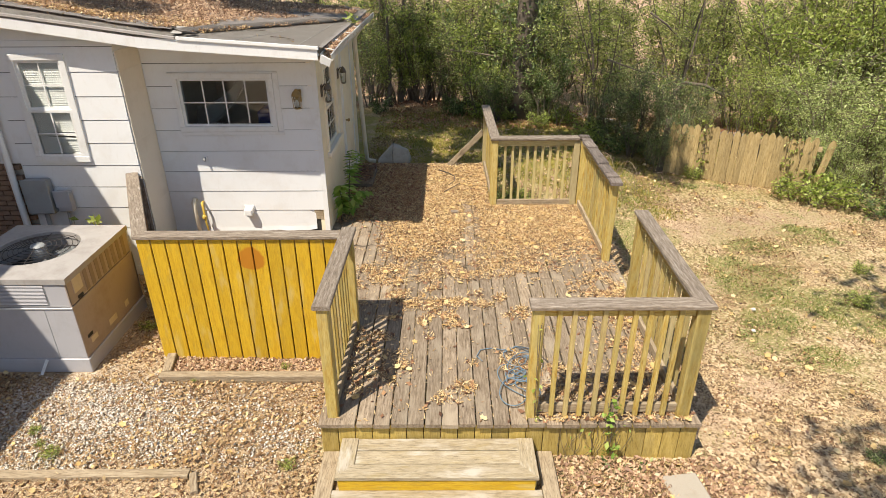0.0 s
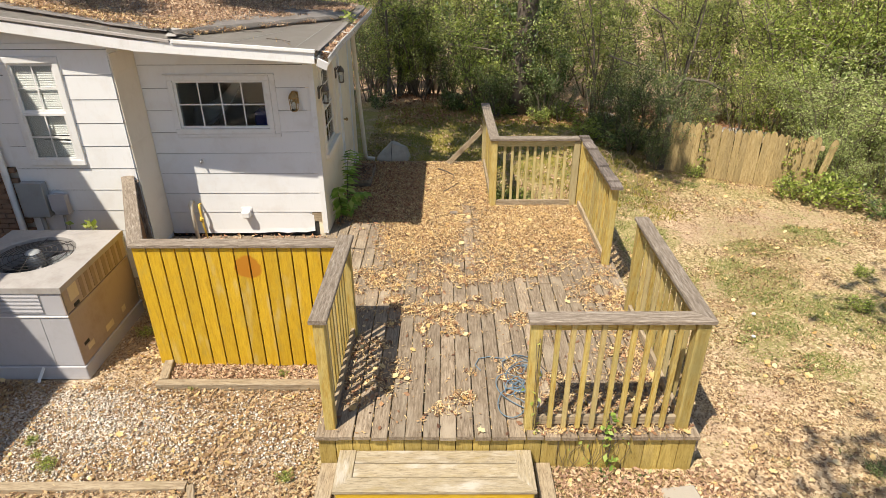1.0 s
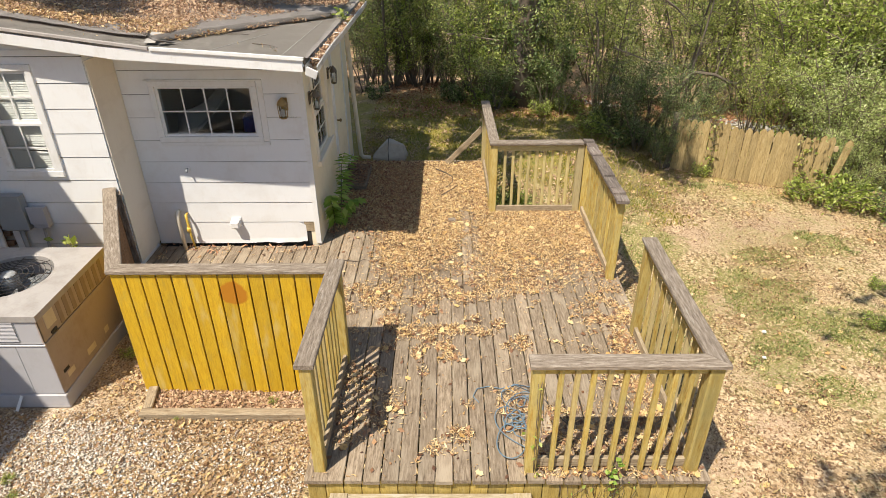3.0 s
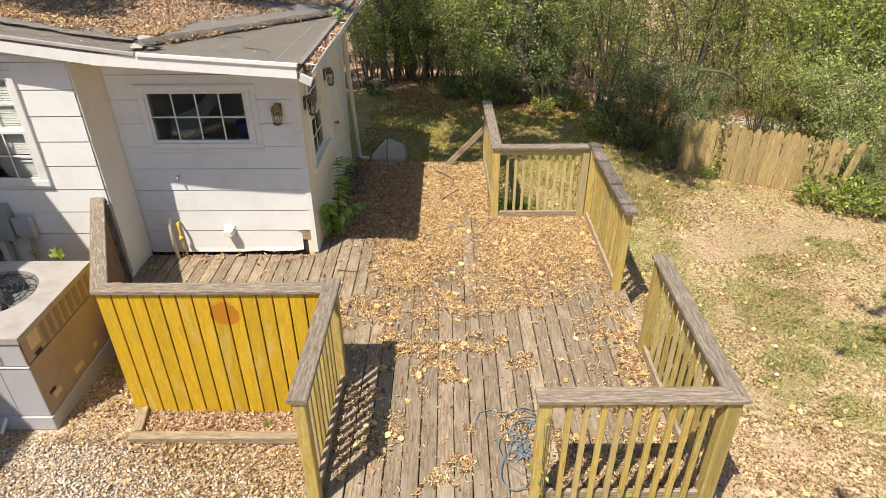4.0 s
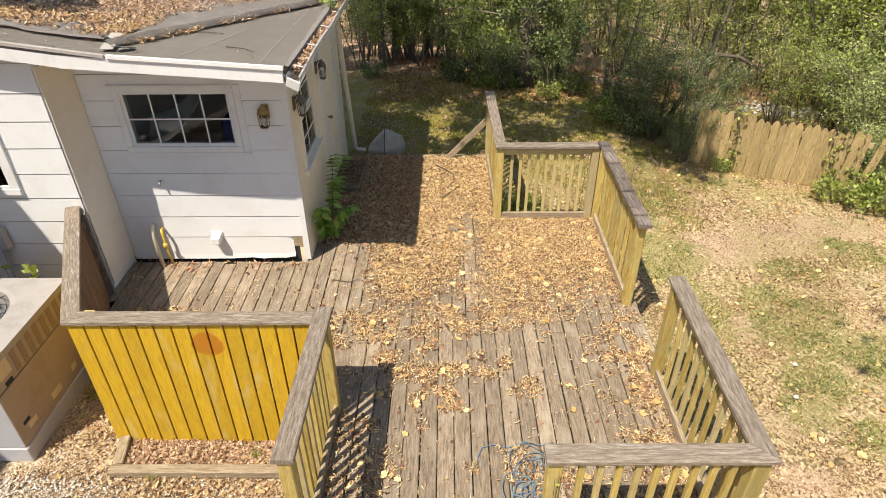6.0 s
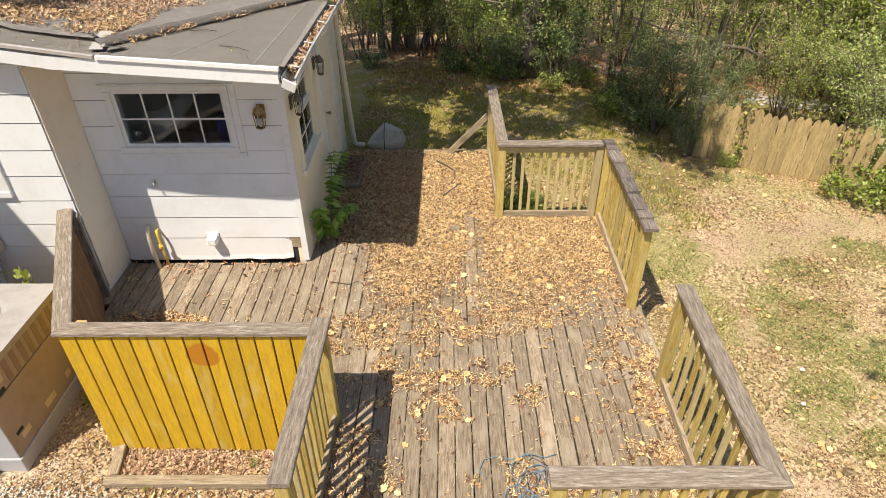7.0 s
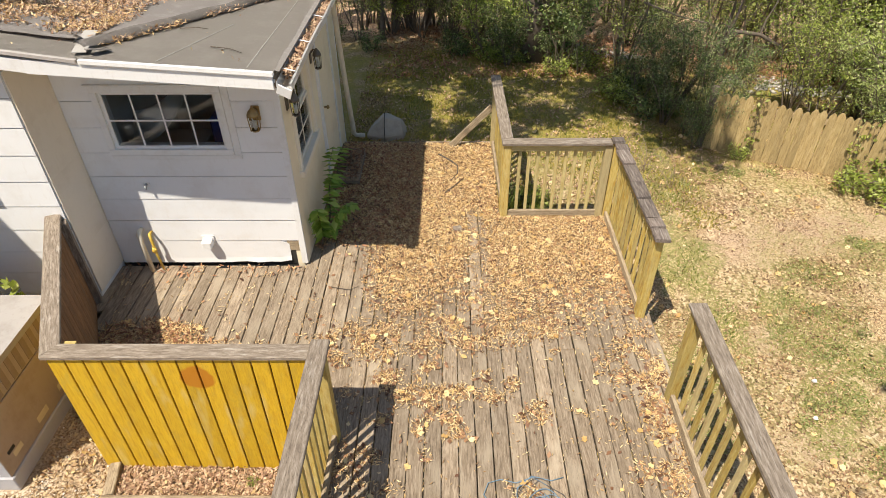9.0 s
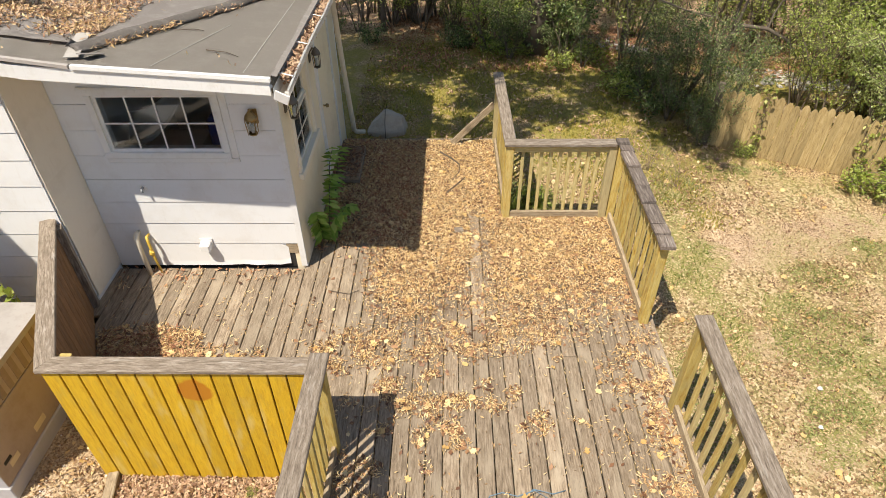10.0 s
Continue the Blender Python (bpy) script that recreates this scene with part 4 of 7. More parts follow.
for y0, y1, z0, z1 in ((a - 0.08, b + 0.08, d, d + 0.08), (a - 0.08, a, c, d), (b, b + 0.08, c, d), (a - 0.1, b + 0.1, c - 0.07, c)):
    box(bm, EAST_X - 0.004, EAST_X + (0.05 if z1 == c else 0.025), y0, y1, z0, z1, bevel=0.004)
east_win = part("window", bm, M_BOUNCE_CREAM, house, "white sash window beside the door")
for z0, z1, dx in ((c, 1.58, 0.0), (1.58, d, -0.02)):
    xx = EAST_X - 0.035 + dx
    part("sash", boxes((xx - 0.012, xx + 0.012, a, b, z0, z0 + 0.035), (xx - 0.012, xx + 0.012, a, b, z1 - 0.035, z1), (xx - 0.012, xx + 0.012, a, a + 0.035, z0 + 0.035, z1 - 0.035), (xx - 0.012, xx + 0.012, b - 0.035, b, z0 + 0.035, z1 - 0.035)), M_BOUNCE_CREAM, east_win)
    part("muntin", boxes((xx + 0.003, xx + 0.009, (a + b) / 2 - 0.008, (a + b) / 2 + 0.008, z0 + 0.035, z1 - 0.035)), M_BOUNCE_CREAM, east_win)
    part("muntin", boxes((xx + 0.0025, xx + 0.0095, a + 0.035, b - 0.035, (z0 + z1) / 2 - 0.008, (z0 + z1) / 2 + 0.008)), M_BOUNCE_CREAM, east_win)
    part("pane", boxes((xx - 0.004, xx, a + 0.03, b - 0.03, z0 + 0.03, z1 - 0.03)), M_GLASS, east_win).visible_shadow = False
door = part("door", boxes((EAST_X, EAST_X + 0.02, 5.53, 5.93, 0.12, 2.13), (EAST_X, EAST_X + 0.02, 5.945, 6.35, 0.12, 2.13), bevel=0.004), M_BOUNCE_IVORY, house, "white painted door")
part("door_frame", boxes((EAST_X, EAST_X + 0.03, 5.44, 5.51, 0.1, 2.2), (EAST_X, EAST_X + 0.03, 6.37, 6.44, 0.1, 2.2), (EAST_X, EAST_X + 0.03, 5.51, 6.37, 2.14, 2.2)), M_TRIM, door)
knob = bmesh.new()
tube(knob, [(EAST_X + 0.02, 5.6, 1.1), (EAST_X + 0.05, 5.6, 1.1), (EAST_X + 0.06, 5.6, 1.1), (EAST_X + 0.085, 5.6, 1.1)], [0.012, 0.012, 0.028, 0.02], 10)
part("knob", knob, M_BRASS, door, shade=True)

# brick base at the house's far corner
brick_wall = part("brick_wall", boxes((-5.2, -4.13, LEFT_Y + 0.06, LEFT_Y + 0.2, -0.36, 1.19)), M_MORTAR, house)
brick = boxes((-0.098, 0.098, -0.05, 0.0, -0.029, 0.029), bevel=0.004)
brick_me = mesh_of("brick", brick, M_BRICK)
for r in range(23):
    for c_ in range(5):
        x = -4.23 - 0.208 * c_ - (0.104 if r % 2 else 0.0)
        place("brick", brick_me, brick_wall, Matrix.Translation((x, LEFT_Y + 0.052, -0.33 + r * 0.067)))
part("wall", boxes((-5.2, -4.102, LEFT_Y + 0.02, LEFT_Y + 0.12, 1.192, 2.84)), M_WHITE, house)

# roof: low sheet over the room, older shingled slope behind it
ROOF_Y0, ROOF_Y1, ROOF_X1 = 3.04, 7.6, -0.33
bm = bmesh.new()
grid = [[bm.verts.new((x, y, roof_z(x) + 0.006 * noise.noise((x * 2, y * 2, 0)))) for x in np.linspace(-6.0, ROOF_X1, 40)] for y in np.linspace(ROOF_Y0, ROOF_Y1, 30)]
for r0, r1 in zip(grid, grid[1:]):
    for i in range(39):
        bm.faces.new((r0[i], r0[i + 1], r1[i + 1], r1[i]))
bmesh.ops.solidify(bm, geom=bm.faces, thickness=0.05)
roof = part("roof", bm, M_ROOFING, house, "low grey rolled-felt roof")
bm = bmesh.new()
for x0, x1 in ((-6.0, -2.3), (-2.3, ROOF_X1)):
    box(bm, x0, x1, ROOF_Y0 + 0.03, WALL_Y + 0.02, 0, 0.02)
    for v in bm.verts:
        if v.co.z < 0.1:
            v.co.z += roof_z(v.co.x) - 0.09
bmesh.ops.recalc_face_normals(bm, faces=bm.faces)
part("soffit", bm, M_WHITE, roof)


def rake(x0, x1, y0, y1, dz0, dz1, name, mat, label=""):
    bm = bmesh.new()
    box(bm, x0, x1, y0, y1, dz0, dz1)
    for v in bm.verts:
        v.co.z += roof_z(v.co.x)
    part(name, bm, mat, roof, label)


rake(-2.3, ROOF_X1 - 0.005, ROOF_Y0 - 0.005, ROOF_Y0 + 0.025, -0.135, -0.02, "fascia", M_TRIM, "white painted fascia board")
rake(-6.0, -2.3, ROOF_Y0 - 0.005, ROOF_Y0 + 0.025, -0.13, -0.02, "fascia", M_TRIM)
rake(-1.85, ROOF_X1 + 0.01, ROOF_Y0 - 0.022, ROOF_Y0 + 0.02, -0.018, 0.012, "drip_edge", M_TRIM, "white metal drip edge")
rake(-6.0, -1.87, ROOF_Y0 - 0.018, ROOF_Y0 + 0.02, -0.018, 0.009, "drip_edge", M_SHINGLE)

# older shingle layer over the rear of the roof, its torn front edge rolled up
def torn_line(x):
    """Front edge of the old layer, in y."""
    base = 3.28 + (x + 1.95) * 1.5 if x > -1.95 else 3.42 + 0.05 * (-1.95 - x)
    return base + 0.05 * noise.noise((x * 5, 2.0, 0)) + 0.02 * noise.noise((x * 17, 4.0, 0))


bm = bmesh.new()
xs = np.linspace(-6.0, -0.42, 70)
rows = []
for x in xs:
    y0 = min(torn_line(x), ROOF_Y1 - 0.2)
    rows.append([bm.verts.new((x, y, roof_z(x) + 0.018 + h + 0.01 * noise.noise((x * 3, y * 3, 5)))) for y, h in
                 [(y0, 0.012 + 0.02 * abs(noise.noise((x * 4, 0, 1)))), (y0 + 0.05, 0.012), (y0 + 0.12, 0.004)] + [(y0 + 0.12 + (ROOF_Y1 - y0 - 0.12) * f, 0.0) for f in (0.2, 0.4, 0.6, 0.8, 1.0)]])
for r0, r1 in zip(rows, rows[1:]):
    for i in range(len(r0) - 1):
        bm.faces.new((r0[i], r1[i], r1[i + 1], r0[i + 1]))
bmesh.ops.solidify(bm, geom=bm.faces, thickness=0.012)
part("shingle_layer", bm, M_SHINGLE, roof, "torn older layer of grey shingles")
# the torn edge: felt folded back along it
bm = bmesh.new()
fold = []
for x in np.linspace(-2.02, -0.45, 64):
    t = (x + 2.02) / 1.57
    wide = 0.17 - 0.07 * t + 0.03 * noise.noise((x * 5, 7, 0))
    y = torn_line(x)
    lift = 0.025 + 0.02 * abs(noise.noise((x * 4.5, 2, 6)))
    fold.append([bm.verts.new((x + 0.83 * o * wide, y - 0.55 * o * wide, roof_z(x + 0.83 * o * wide) + h + 0.008 * noise.noise((x * 14, o * 5, 3))))
                 for o, h in ((-0.55, 0.03), (-0.2, 0.035 + lift), (0.15, 0.03 + lift), (0.42, 0.022 + 0.5 * lift), (0.5, 0.014))])
for r0, r1 in zip(fold, fold[1:]):
    for i in range(4):
        bm.faces.new((r0[i], r0[i + 1], r1[i + 1], r1[i]))
bmesh.ops.solidify(bm, geom=bm.faces, thickness=0.008)
part("felt_fold", bm, M_FELT, roof, "folded-back torn felt edge", shade=True)
bm = bmesh.new()
m = Matrix.Translation((-1.93, 3.33, roof_z(-1.93) + 0.035)) @ Euler((radians(2), radians(4), radians(14))).to_matrix().to_4x4()
box(bm, -0.055, 0.055, -0.2, 0.30, -0.004, 0.004, 0.002, m)
part("flashing_strip", bm, M_FLASH, roof, "loose pale grey flashing strip")
bm = bmesh.new()
m = Matrix.Translation((-1.74, 3.24, roof_z(-1.74) + 0.03)) @ Euler((radians(-10), radians(16), radians(50))).to_matrix().to_4x4()
box(bm, -0.13, 0.05, -0.05, 0.04, -0.004, 0.004, 0.002, m)
part("felt_scrap", bm, M_FELT, roof, "curled scrap of felt")
# pale chalk seams in the felt
for x0, x1, y1 in ((-1.28, -0.93, 4.15), (-0.55, -0.50, 5.2)):
    plank("seam", roof, (x0, 3.12, roof_z(x0) + 0.004), (x1, y1, roof_z(x1) + 0.004), 0.008, 0.003, M_FLASH, chamfer=0.0005)

# gutter along the low edge, full of leaves
GX0, GX1, GZ = -0.30, -0.18, 2.475
bm = bmesh.new()
prof = [(GX0, 0.05), (GX0, -0.06), (GX1 - 0.02, -0.06), (GX1, -0.02), (GX1 + 0.004, 0.035), (GX1 - 0.012, 0.04)]
rings = []
for i, y in enumerate(np.linspace(3.0, 7.45, 24)):
    sag = 0.015 * noise.noise((y * 1.3, 0, 0)) - 0.03 * (1 - smooth(y, 3.0, 3.6))
    rings.append([bm.verts.new((x + 0.01 * noise.noise((y * 2, 5, 0)), y, GZ + z + sag)) for x, z in prof])
for a_, b_ in zip(rings, rings[1:]):
    for i in range(len(prof) - 1):
        bm.faces.new((a_[i], a_[i + 1], b_[i + 1], b_[i]))
bmesh.ops.solidify(bm, geom=bm.faces, thickness=0.003)
gutter = part("gutter", bm, M_TRIM, house, "sagging white gutter full of leaves")
bm = bmesh.new()
box(bm, -0.062, 0.062, -0.006, 0.006, -0.05, 0.05, 0.004, Matrix.Translation(((GX0 + GX1) / 2, 2.988, GZ - 0.052)) @ Euler((radians(14), radians(24), radians(-8))).to_matrix().to_4x4())
part("end_cap", bm, M_TRIM, gutter)
bm = bmesh.new()
for y in (3.25, 3.95, 4.7, 5.4, 6.1):
    tube(bm, [(GX0 + 0.0, y, GZ + 0.045), (GX1, y - 0.04, GZ + 0.035)], 0.006, 5)
    part("hanger", bm, M_TRIM, gutter)
    bm = bmesh.new()
bm.free()
plank("fascia", roof, (-0.335, 3.1, 2.47), (-0.335, 7.5, 2.47), 0.12, 0.025, M_DECK, up=(1, 0, 0), label="rotten bare timber fascia behind the gutter")
plank("felt_lip", roof, (-0.315, 3.12, 2.548), (-0.305, 7.4, 2.548), 0.055, 0.006, M_FELT, up=(0.25, 0, 1), label="curled dark felt lip over the gutter")
rng_ = np.random.default_rng(3)
n_ = 2600
gy_ = rng_.uniform(3.2, 7.4, n_)
scatter("fallen_leaves", *CURL, np.stack([rng_.uniform(GX0 + 0.02, GX1 - 0.015, n_), gy_, GZ - 0.035 + rng_.uniform(0, 0.075, n_)], -1), rng_.random(n_) * 6.28, rng_.uniform(0.04, 0.08, n_)[:, None] * np.ones((1, 3)), M_ROOFLEAF, None,
        rng_.normal(0, 0.4, (n_, 2)), "dry leaves filling the roof gutter", "fallen leaves")
# downspouts
bm = bmesh.new()
tube(bm, [(-0.25, 6.36, 2.45), (-0.30, 6.38, 2.36), (-0.40, 6.44, 2.22), (-0.40, 6.70, 1.2), (-0.385, 6.98, 0.03), (-0.36, 7.03, -0.03), (-0.24, 7.08, -0.06)], [0.036] * 7, 10)
part("downspout", bm, M_PVC, house, "ivory downspout with a bent foot", shade=True)
bm = bmesh.new()
tube(bm, [(-4.20, 3.12, 2.75), (-4.20, 3.13, 1.3), (-4.22, 3.13, -0.1), (-4.18, 3.05, -0.28)], [0.04] * 4, 8)
part("downspout", bm, M_TRIM, house, "white downspout by the brick", shade=True)

# unseen block added beyond the air conditioner; its eave shades this corner
shade_block = thing("house_wing", (-7.0, -1.0, -0.36), "unseen brick block with an eave, added to shade the corner", "house")
part("wall", boxes((-9.0, -5.05, -6.0, 2.6, -0.36, 4.3)), M_BRICK, shade_block)
part("roof", boxes((-9.4, -4.57, -6.4, 3.0, 4.31, 4.46)), M_SHINGLE, shade_block)

# ---- on the house walls ----
def lantern(x, y, z, out, mat, label, s=1.0):
    """A carriage lantern: back plate, arm, domed cap, four bars, glass, base."""
    ob = thing("wall_lantern", (x, y, z), label, "wall lantern", "wall lanterns")
    o = Vector((*out, 0))
    t = Vector((-o.y, o.x, 0))
    c = Vector((x, y, z)) + o * 0.10 * s
    bm = bmesh.new()
    m = Matrix((o, t, Vector((0, 0, 1)))).transposed().to_4x4()
    m.translation = (x, y, z)
    box(bm, 0.0, 0.015, -0.04, 0.04, -0.06, 0.09, 0.004, m)
    part("back_plate", bm, mat, ob)
    bm = bmesh.new()
    tube(bm, [Vector((x, y, z + 0.05)) + o * 0.01, Vector((x, y, z + 0.10)) + o * 0.05, c + Vector((0, 0, 0.09))], 0.01, 6)
    part("arm", bm, mat, ob, shade=True)
    bm = bmesh.new()
    tube(bm, [c + Vector((0, 0, d)) for d in (0.03, 0.045, 0.075, 0.10, 0.115)], [0.062 * s, 0.058 * s, 0.045 * s, 0.02 * s, 0.008], 10)
    part("cap", bm, mat, ob, shade=True)
    for a in range(4):
        w = o * (0.045 * s * (1 if a in (0, 1) else -1)) + t * (0.045 * s * (1 if a in (0, 2) else -1))
        bm = bmesh.new()
        tube(bm, [c + w + Vector((0, 0, 0.035)), c + w * 0.8 + Vector((0, 0, -0.12))], 0.005, 4)
        part("bar", bm, mat, ob)
    bm = bmesh.new()
    tube(bm, [c + Vector((0, 0, 0.03)), c + Vector((0, 0, -0.115))], [0.05 * s, 0.04 * s], 4)
    part("glass", bm, M_GLASS, ob).visible_shadow = False
    bm = bmesh.new()
    tube(bm, [c + Vector((0, 0, -0.115)), c + Vector((0, 0, -0.13))], [0.045 * s, 0.035 * s], 8)
    part("base", bm, mat, ob)
    bm = bmesh.new()
    tube(bm, [c + Vector((0, 0, -0.11)), c + Vector((0, 0, -0.05)), c + Vector((0, 0, -0.02))], [0.012, 0.02, 0.012], 8)
    part("bulb", bm, M_CLOTH, ob, shade=True)


lantern(-0.765, WALL_Y - 0.005, 1.87, (0, -1), M_BRASS, "aged brass carriage lantern on the white wall")
lantern(EAST_X + 0.001, 3.97, 1.88, (1, 0), M_BRONZE, "dark bronze carriage lantern beside the window", 0.85)
lantern(EAST_X + 0.001, 5.27, 1.86, (1, 0), M_BRONZE, "dark bronze carriage lantern beside the door", 0.85)

meter = thing("electrical_box", (-3.92, LEFT_Y, 0.8), "grey metal electrical box on the white siding", "electrical box")
part("case", boxes((-4.07, -3.78, LEFT_Y - 0.13, LEFT_Y - 0.012, 0.58, 1.02), bevel=0.008), M_METAL, meter)
part("lid", boxes((-4.085, -3.765, LEFT_Y - 0.15, LEFT_Y - 0.132, 0.60, 1.035), bevel=0.005), M_METAL, meter)
bm = bmesh.new()
tube(bm, [(-3.93, LEFT_Y - 0.06, 0.58), (-3.93, LEFT_Y - 0.06, 0.2), (-3.9, LEFT_Y - 0.06, -0.34)], 0.028, 8)
part("conduit", bm, M_METAL, meter, shade=True)
disc = thing("disconnect_box", (-3.64, LEFT_Y, 0.74), "small grey disconnect box below the window", "electrical box")
part("case", boxes((-3.74, -3.56, LEFT_Y - 0.10, LEFT_Y - 0.012, 0.60, 0.86), bevel=0.008), M_AC, disc)
part("lid", boxes((-3.75, -3.55, LEFT_Y - 0.115, LEFT_Y - 0.102, 0.66, 0.88), bevel=0.004), M_AC, disc)
bm = bmesh.new()
tube(bm, [(-3.66, LEFT_Y - 0.05, 0.6), (-3.67, LEFT_Y - 0.06, 0.3), (-3.5, LEFT_Y - 0.3, 0.0), (-3.45, 2.6, 0.1)], 0.016, 8)
part("conduit", bm, M_METAL, disc, shade=True)

drain = thing("drain_pipe", (-2.27, WALL_Y, 0), "ivory plastic drain pipe with an elbow", "pipe")
bm = bmesh.new()
tube(bm, [(-2.30, WALL_Y + 0.0, 0.50), (-2.30, WALL_Y - 0.05, 0.505), (-2.30, WALL_Y - 0.085, 0.48), (-2.295, WALL_Y - 0.10, 0.40), (-2.27, WALL_Y - 0.12, 0.0)], [0.027, 0.03, 0.031, 0.026, 0.026], 10)
part("pipe", bm, M_PVC, drain, shade=True)
gas = thing("gas_valve", (-2.17, WALL_Y, 0), "yellow gas pipe with a shut-off valve", "gas valve")
bm = bmesh.new()
tube(bm, [(-2.2, WALL_Y, 0.47), (-2.2, WALL_Y - 0.06, 0.47), (-2.19, WALL_Y - 0.08, 0.42), (-2.18, WALL_Y - 0.085, 0.2), (-2.15, WALL_Y - 0.1, 0.0)], [0.014, 0.018, 0.016, 0.014, 0.012], 8)
part("pipe", bm, M_GAS, gas, shade=True)
bm = bmesh.new()
tube(bm, [(-2.19, WALL_Y - 0.085, 0.24), (-2.19, WALL_Y - 0.085, 0.27), (-2.19, WALL_Y - 0.085, 0.31)], [0.02, 0.03, 0.02], 8)
tube(bm, [(-2.19, WALL_Y - 0.09, 0.29), (-2.15, WALL_Y - 0.12, 0.30)], 0.009, 6)
part("valve", bm, M_GAS, gas, shade=True)
vent = thing("dryer_vent", (-1.58, WALL_Y, 0.36), "white plastic dryer vent hood on the siding", "vent")
bm = boxes((-1.645, -1.535, WALL_Y - 0.10, WALL_Y - 0.0, 0.29, 0.40), bevel=0.012)
for v in bm.verts:
    if v.co.z > 0.38 and v.co.y < WALL_Y - 0.05:
        v.co.z -= 0.02
part("hood", bm, M_TRIM, vent)
part("flange", boxes((-1.66, -1.52, WALL_Y - 0.012, WALL_Y - 0.001, 0.275, 0.415), bevel=0.003), M_TRIM, vent)
tap = thing("hose_tap", (-2.06, WALL_Y, 1.08), "small grey hose tap on the white wall", "tap")
part("plate", boxes((-2.10, -2.03, WALL_Y - 0.014, WALL_Y - 0.004, 1.05, 1.11), bevel=0.003), M_TRIM, tap)
bm = bmesh.new()
tube(bm, [(-2.065, WALL_Y - 0.01, 1.085), (-2.065, WALL_Y - 0.05, 1.08), (-2.06, WALL_Y - 0.06, 1.05)], [0.014, 0.014, 0.011], 8)
part("spout", bm, M_METAL, tap, shade=True)

# things seen through the wide window
bin_ = thing("storage_bin", (-1.35, 4.5, 1.0), "blue plastic bin inside the room", "storage bin")
part("body", boxes((-1.5, -1.22, 4.35, 4.7, 0.055, 1.55), bevel=0.03), M_BLUE, bin_)
seat = thing("hanging_cloth", (-1.9, 4.3, 1.0), "pale striped cloth slung inside the window", "cloth")
bm = bmesh.new()
g_ = [[bm.verts.new((-2.3 + 0.75 * u, 4.05 + 0.35 * v, 1.35 + 0.55 * u * u + 0.25 * v * v + 0.04 * math.sin(9 * v))) for u in np.linspace(0, 1, 10)] for v in np.linspace(0, 1, 10)]
for r0, r1 in zip(g_, g_[1:]):
    for i in range(9):
        bm.faces.new((r0[i], r0[i + 1], r1[i + 1], r1[i]))
bmesh.ops.solidify(bm, geom=bm.faces, thickness=0.006)
part("cloth", bm, M_CLOTH, seat, shade=True)
part("table", boxes((-2.35, -1.55, 4.05, 4.6, 0.055, 1.30), bevel=0.01), M_ROOM, seat)

# ---- air conditioner ----
ac = thing("air_conditioner", (-3.16, 1.8, -0.36), "grey packaged air conditioning unit standing on gravel", "air conditioner")
AX0, AX1, AY0, AY1, AZ0, AZ1 = -3.80, -2.575, 1.17, 2.42, -0.20, 0.72
part("base_rail", boxes((AX0 - 0.01, AX1 + 0.015, AY0 - 0.015, AY1 + 0.015, -0.37, AZ0 - 0.004), bevel=0.008), M_AC, ac, "dirty grey base rail")
part("panel", boxes((AX0, AX1 - 0.004, AY0, AY0 + 0.02, AZ0, 0.385), bevel=0.004), M_AC, ac)
part("panel", boxes((AX0, AX1 - 0.004, AY0 + 0.004, AY0 + 0.02, 0.40, AZ1 - 0.01), bevel=0.003), M_AC, ac)
plank("band", ac, (AX0, AY0 - 0.004, 0.392), (AX1, AY0 - 0.004, 0.392), 0.016, 0.012, M_TRIM, up=(0, -1, 0))
plank("seam", ac, (-2.86, AY0 - 0.001, AZ0 + 0.01), (-2.86, AY0 - 0.001, 0.38), 0.006, 0.004, M_METAL, up=(0, -1, 0), chamfer=0.001)
# side panels: their tan holds both dirt and painted-in bounce
part("panel", boxes((AX1 - 0.02, AX1, AY0 + 0.002, AY1, AZ0, 0.40), bevel=0.004), M_AC_BOUNCE, ac, "dirty side panel, tinted tan for warm bounce")
part("panel", boxes((AX1 - 0.02, AX1 - 0.004, AY0 + 0.002, AY1, 0.41, AZ1 - 0.01), bevel=0.003), M_AC_BOUNCE, ac, "streaked side panel, tinted tan for warm bounce")
part("panel", boxes((AX0, AX1, AY1 - 0.02, AY1 + 0.001, AZ0, AZ1 - 0.01)), M_AC, ac)
part("panel", boxes((AX0 - 0.001, AX0 + 0.02, AY0 + 0.021, AY1 - 0.021, AZ0, AZ1 - 0.01)), M_AC, ac)
for k in range(16):
    z = 0.44 + k * 0.0155
    plank("louvre", ac, (-3.32, AY0 - 0.003, z), (-2.80, AY0 - 0.003, z), 0.009, 0.006, M_AC, up=(0, -1, 0.5), chamfer=0.001)
part("vent_backing", boxes((-3.34, -2.79, AY0 + 0.0005, AY0 + 0.0035, 0.425, 0.69)), M_METAL, ac)
# top plate with a round fan opening
FAN = Vector((-3.21, 1.83, AZ1))
bm = bmesh.new()
R_ = 0.40
outer, inner, low_ = [], [], []
corners = [(AX1 + 0.01, AY1 + 0.01), (AX0 - 0.01, AY1 + 0.01), (AX0 - 0.01, AY0 - 0.01), (AX1 + 0.01, AY0 - 0.01)]
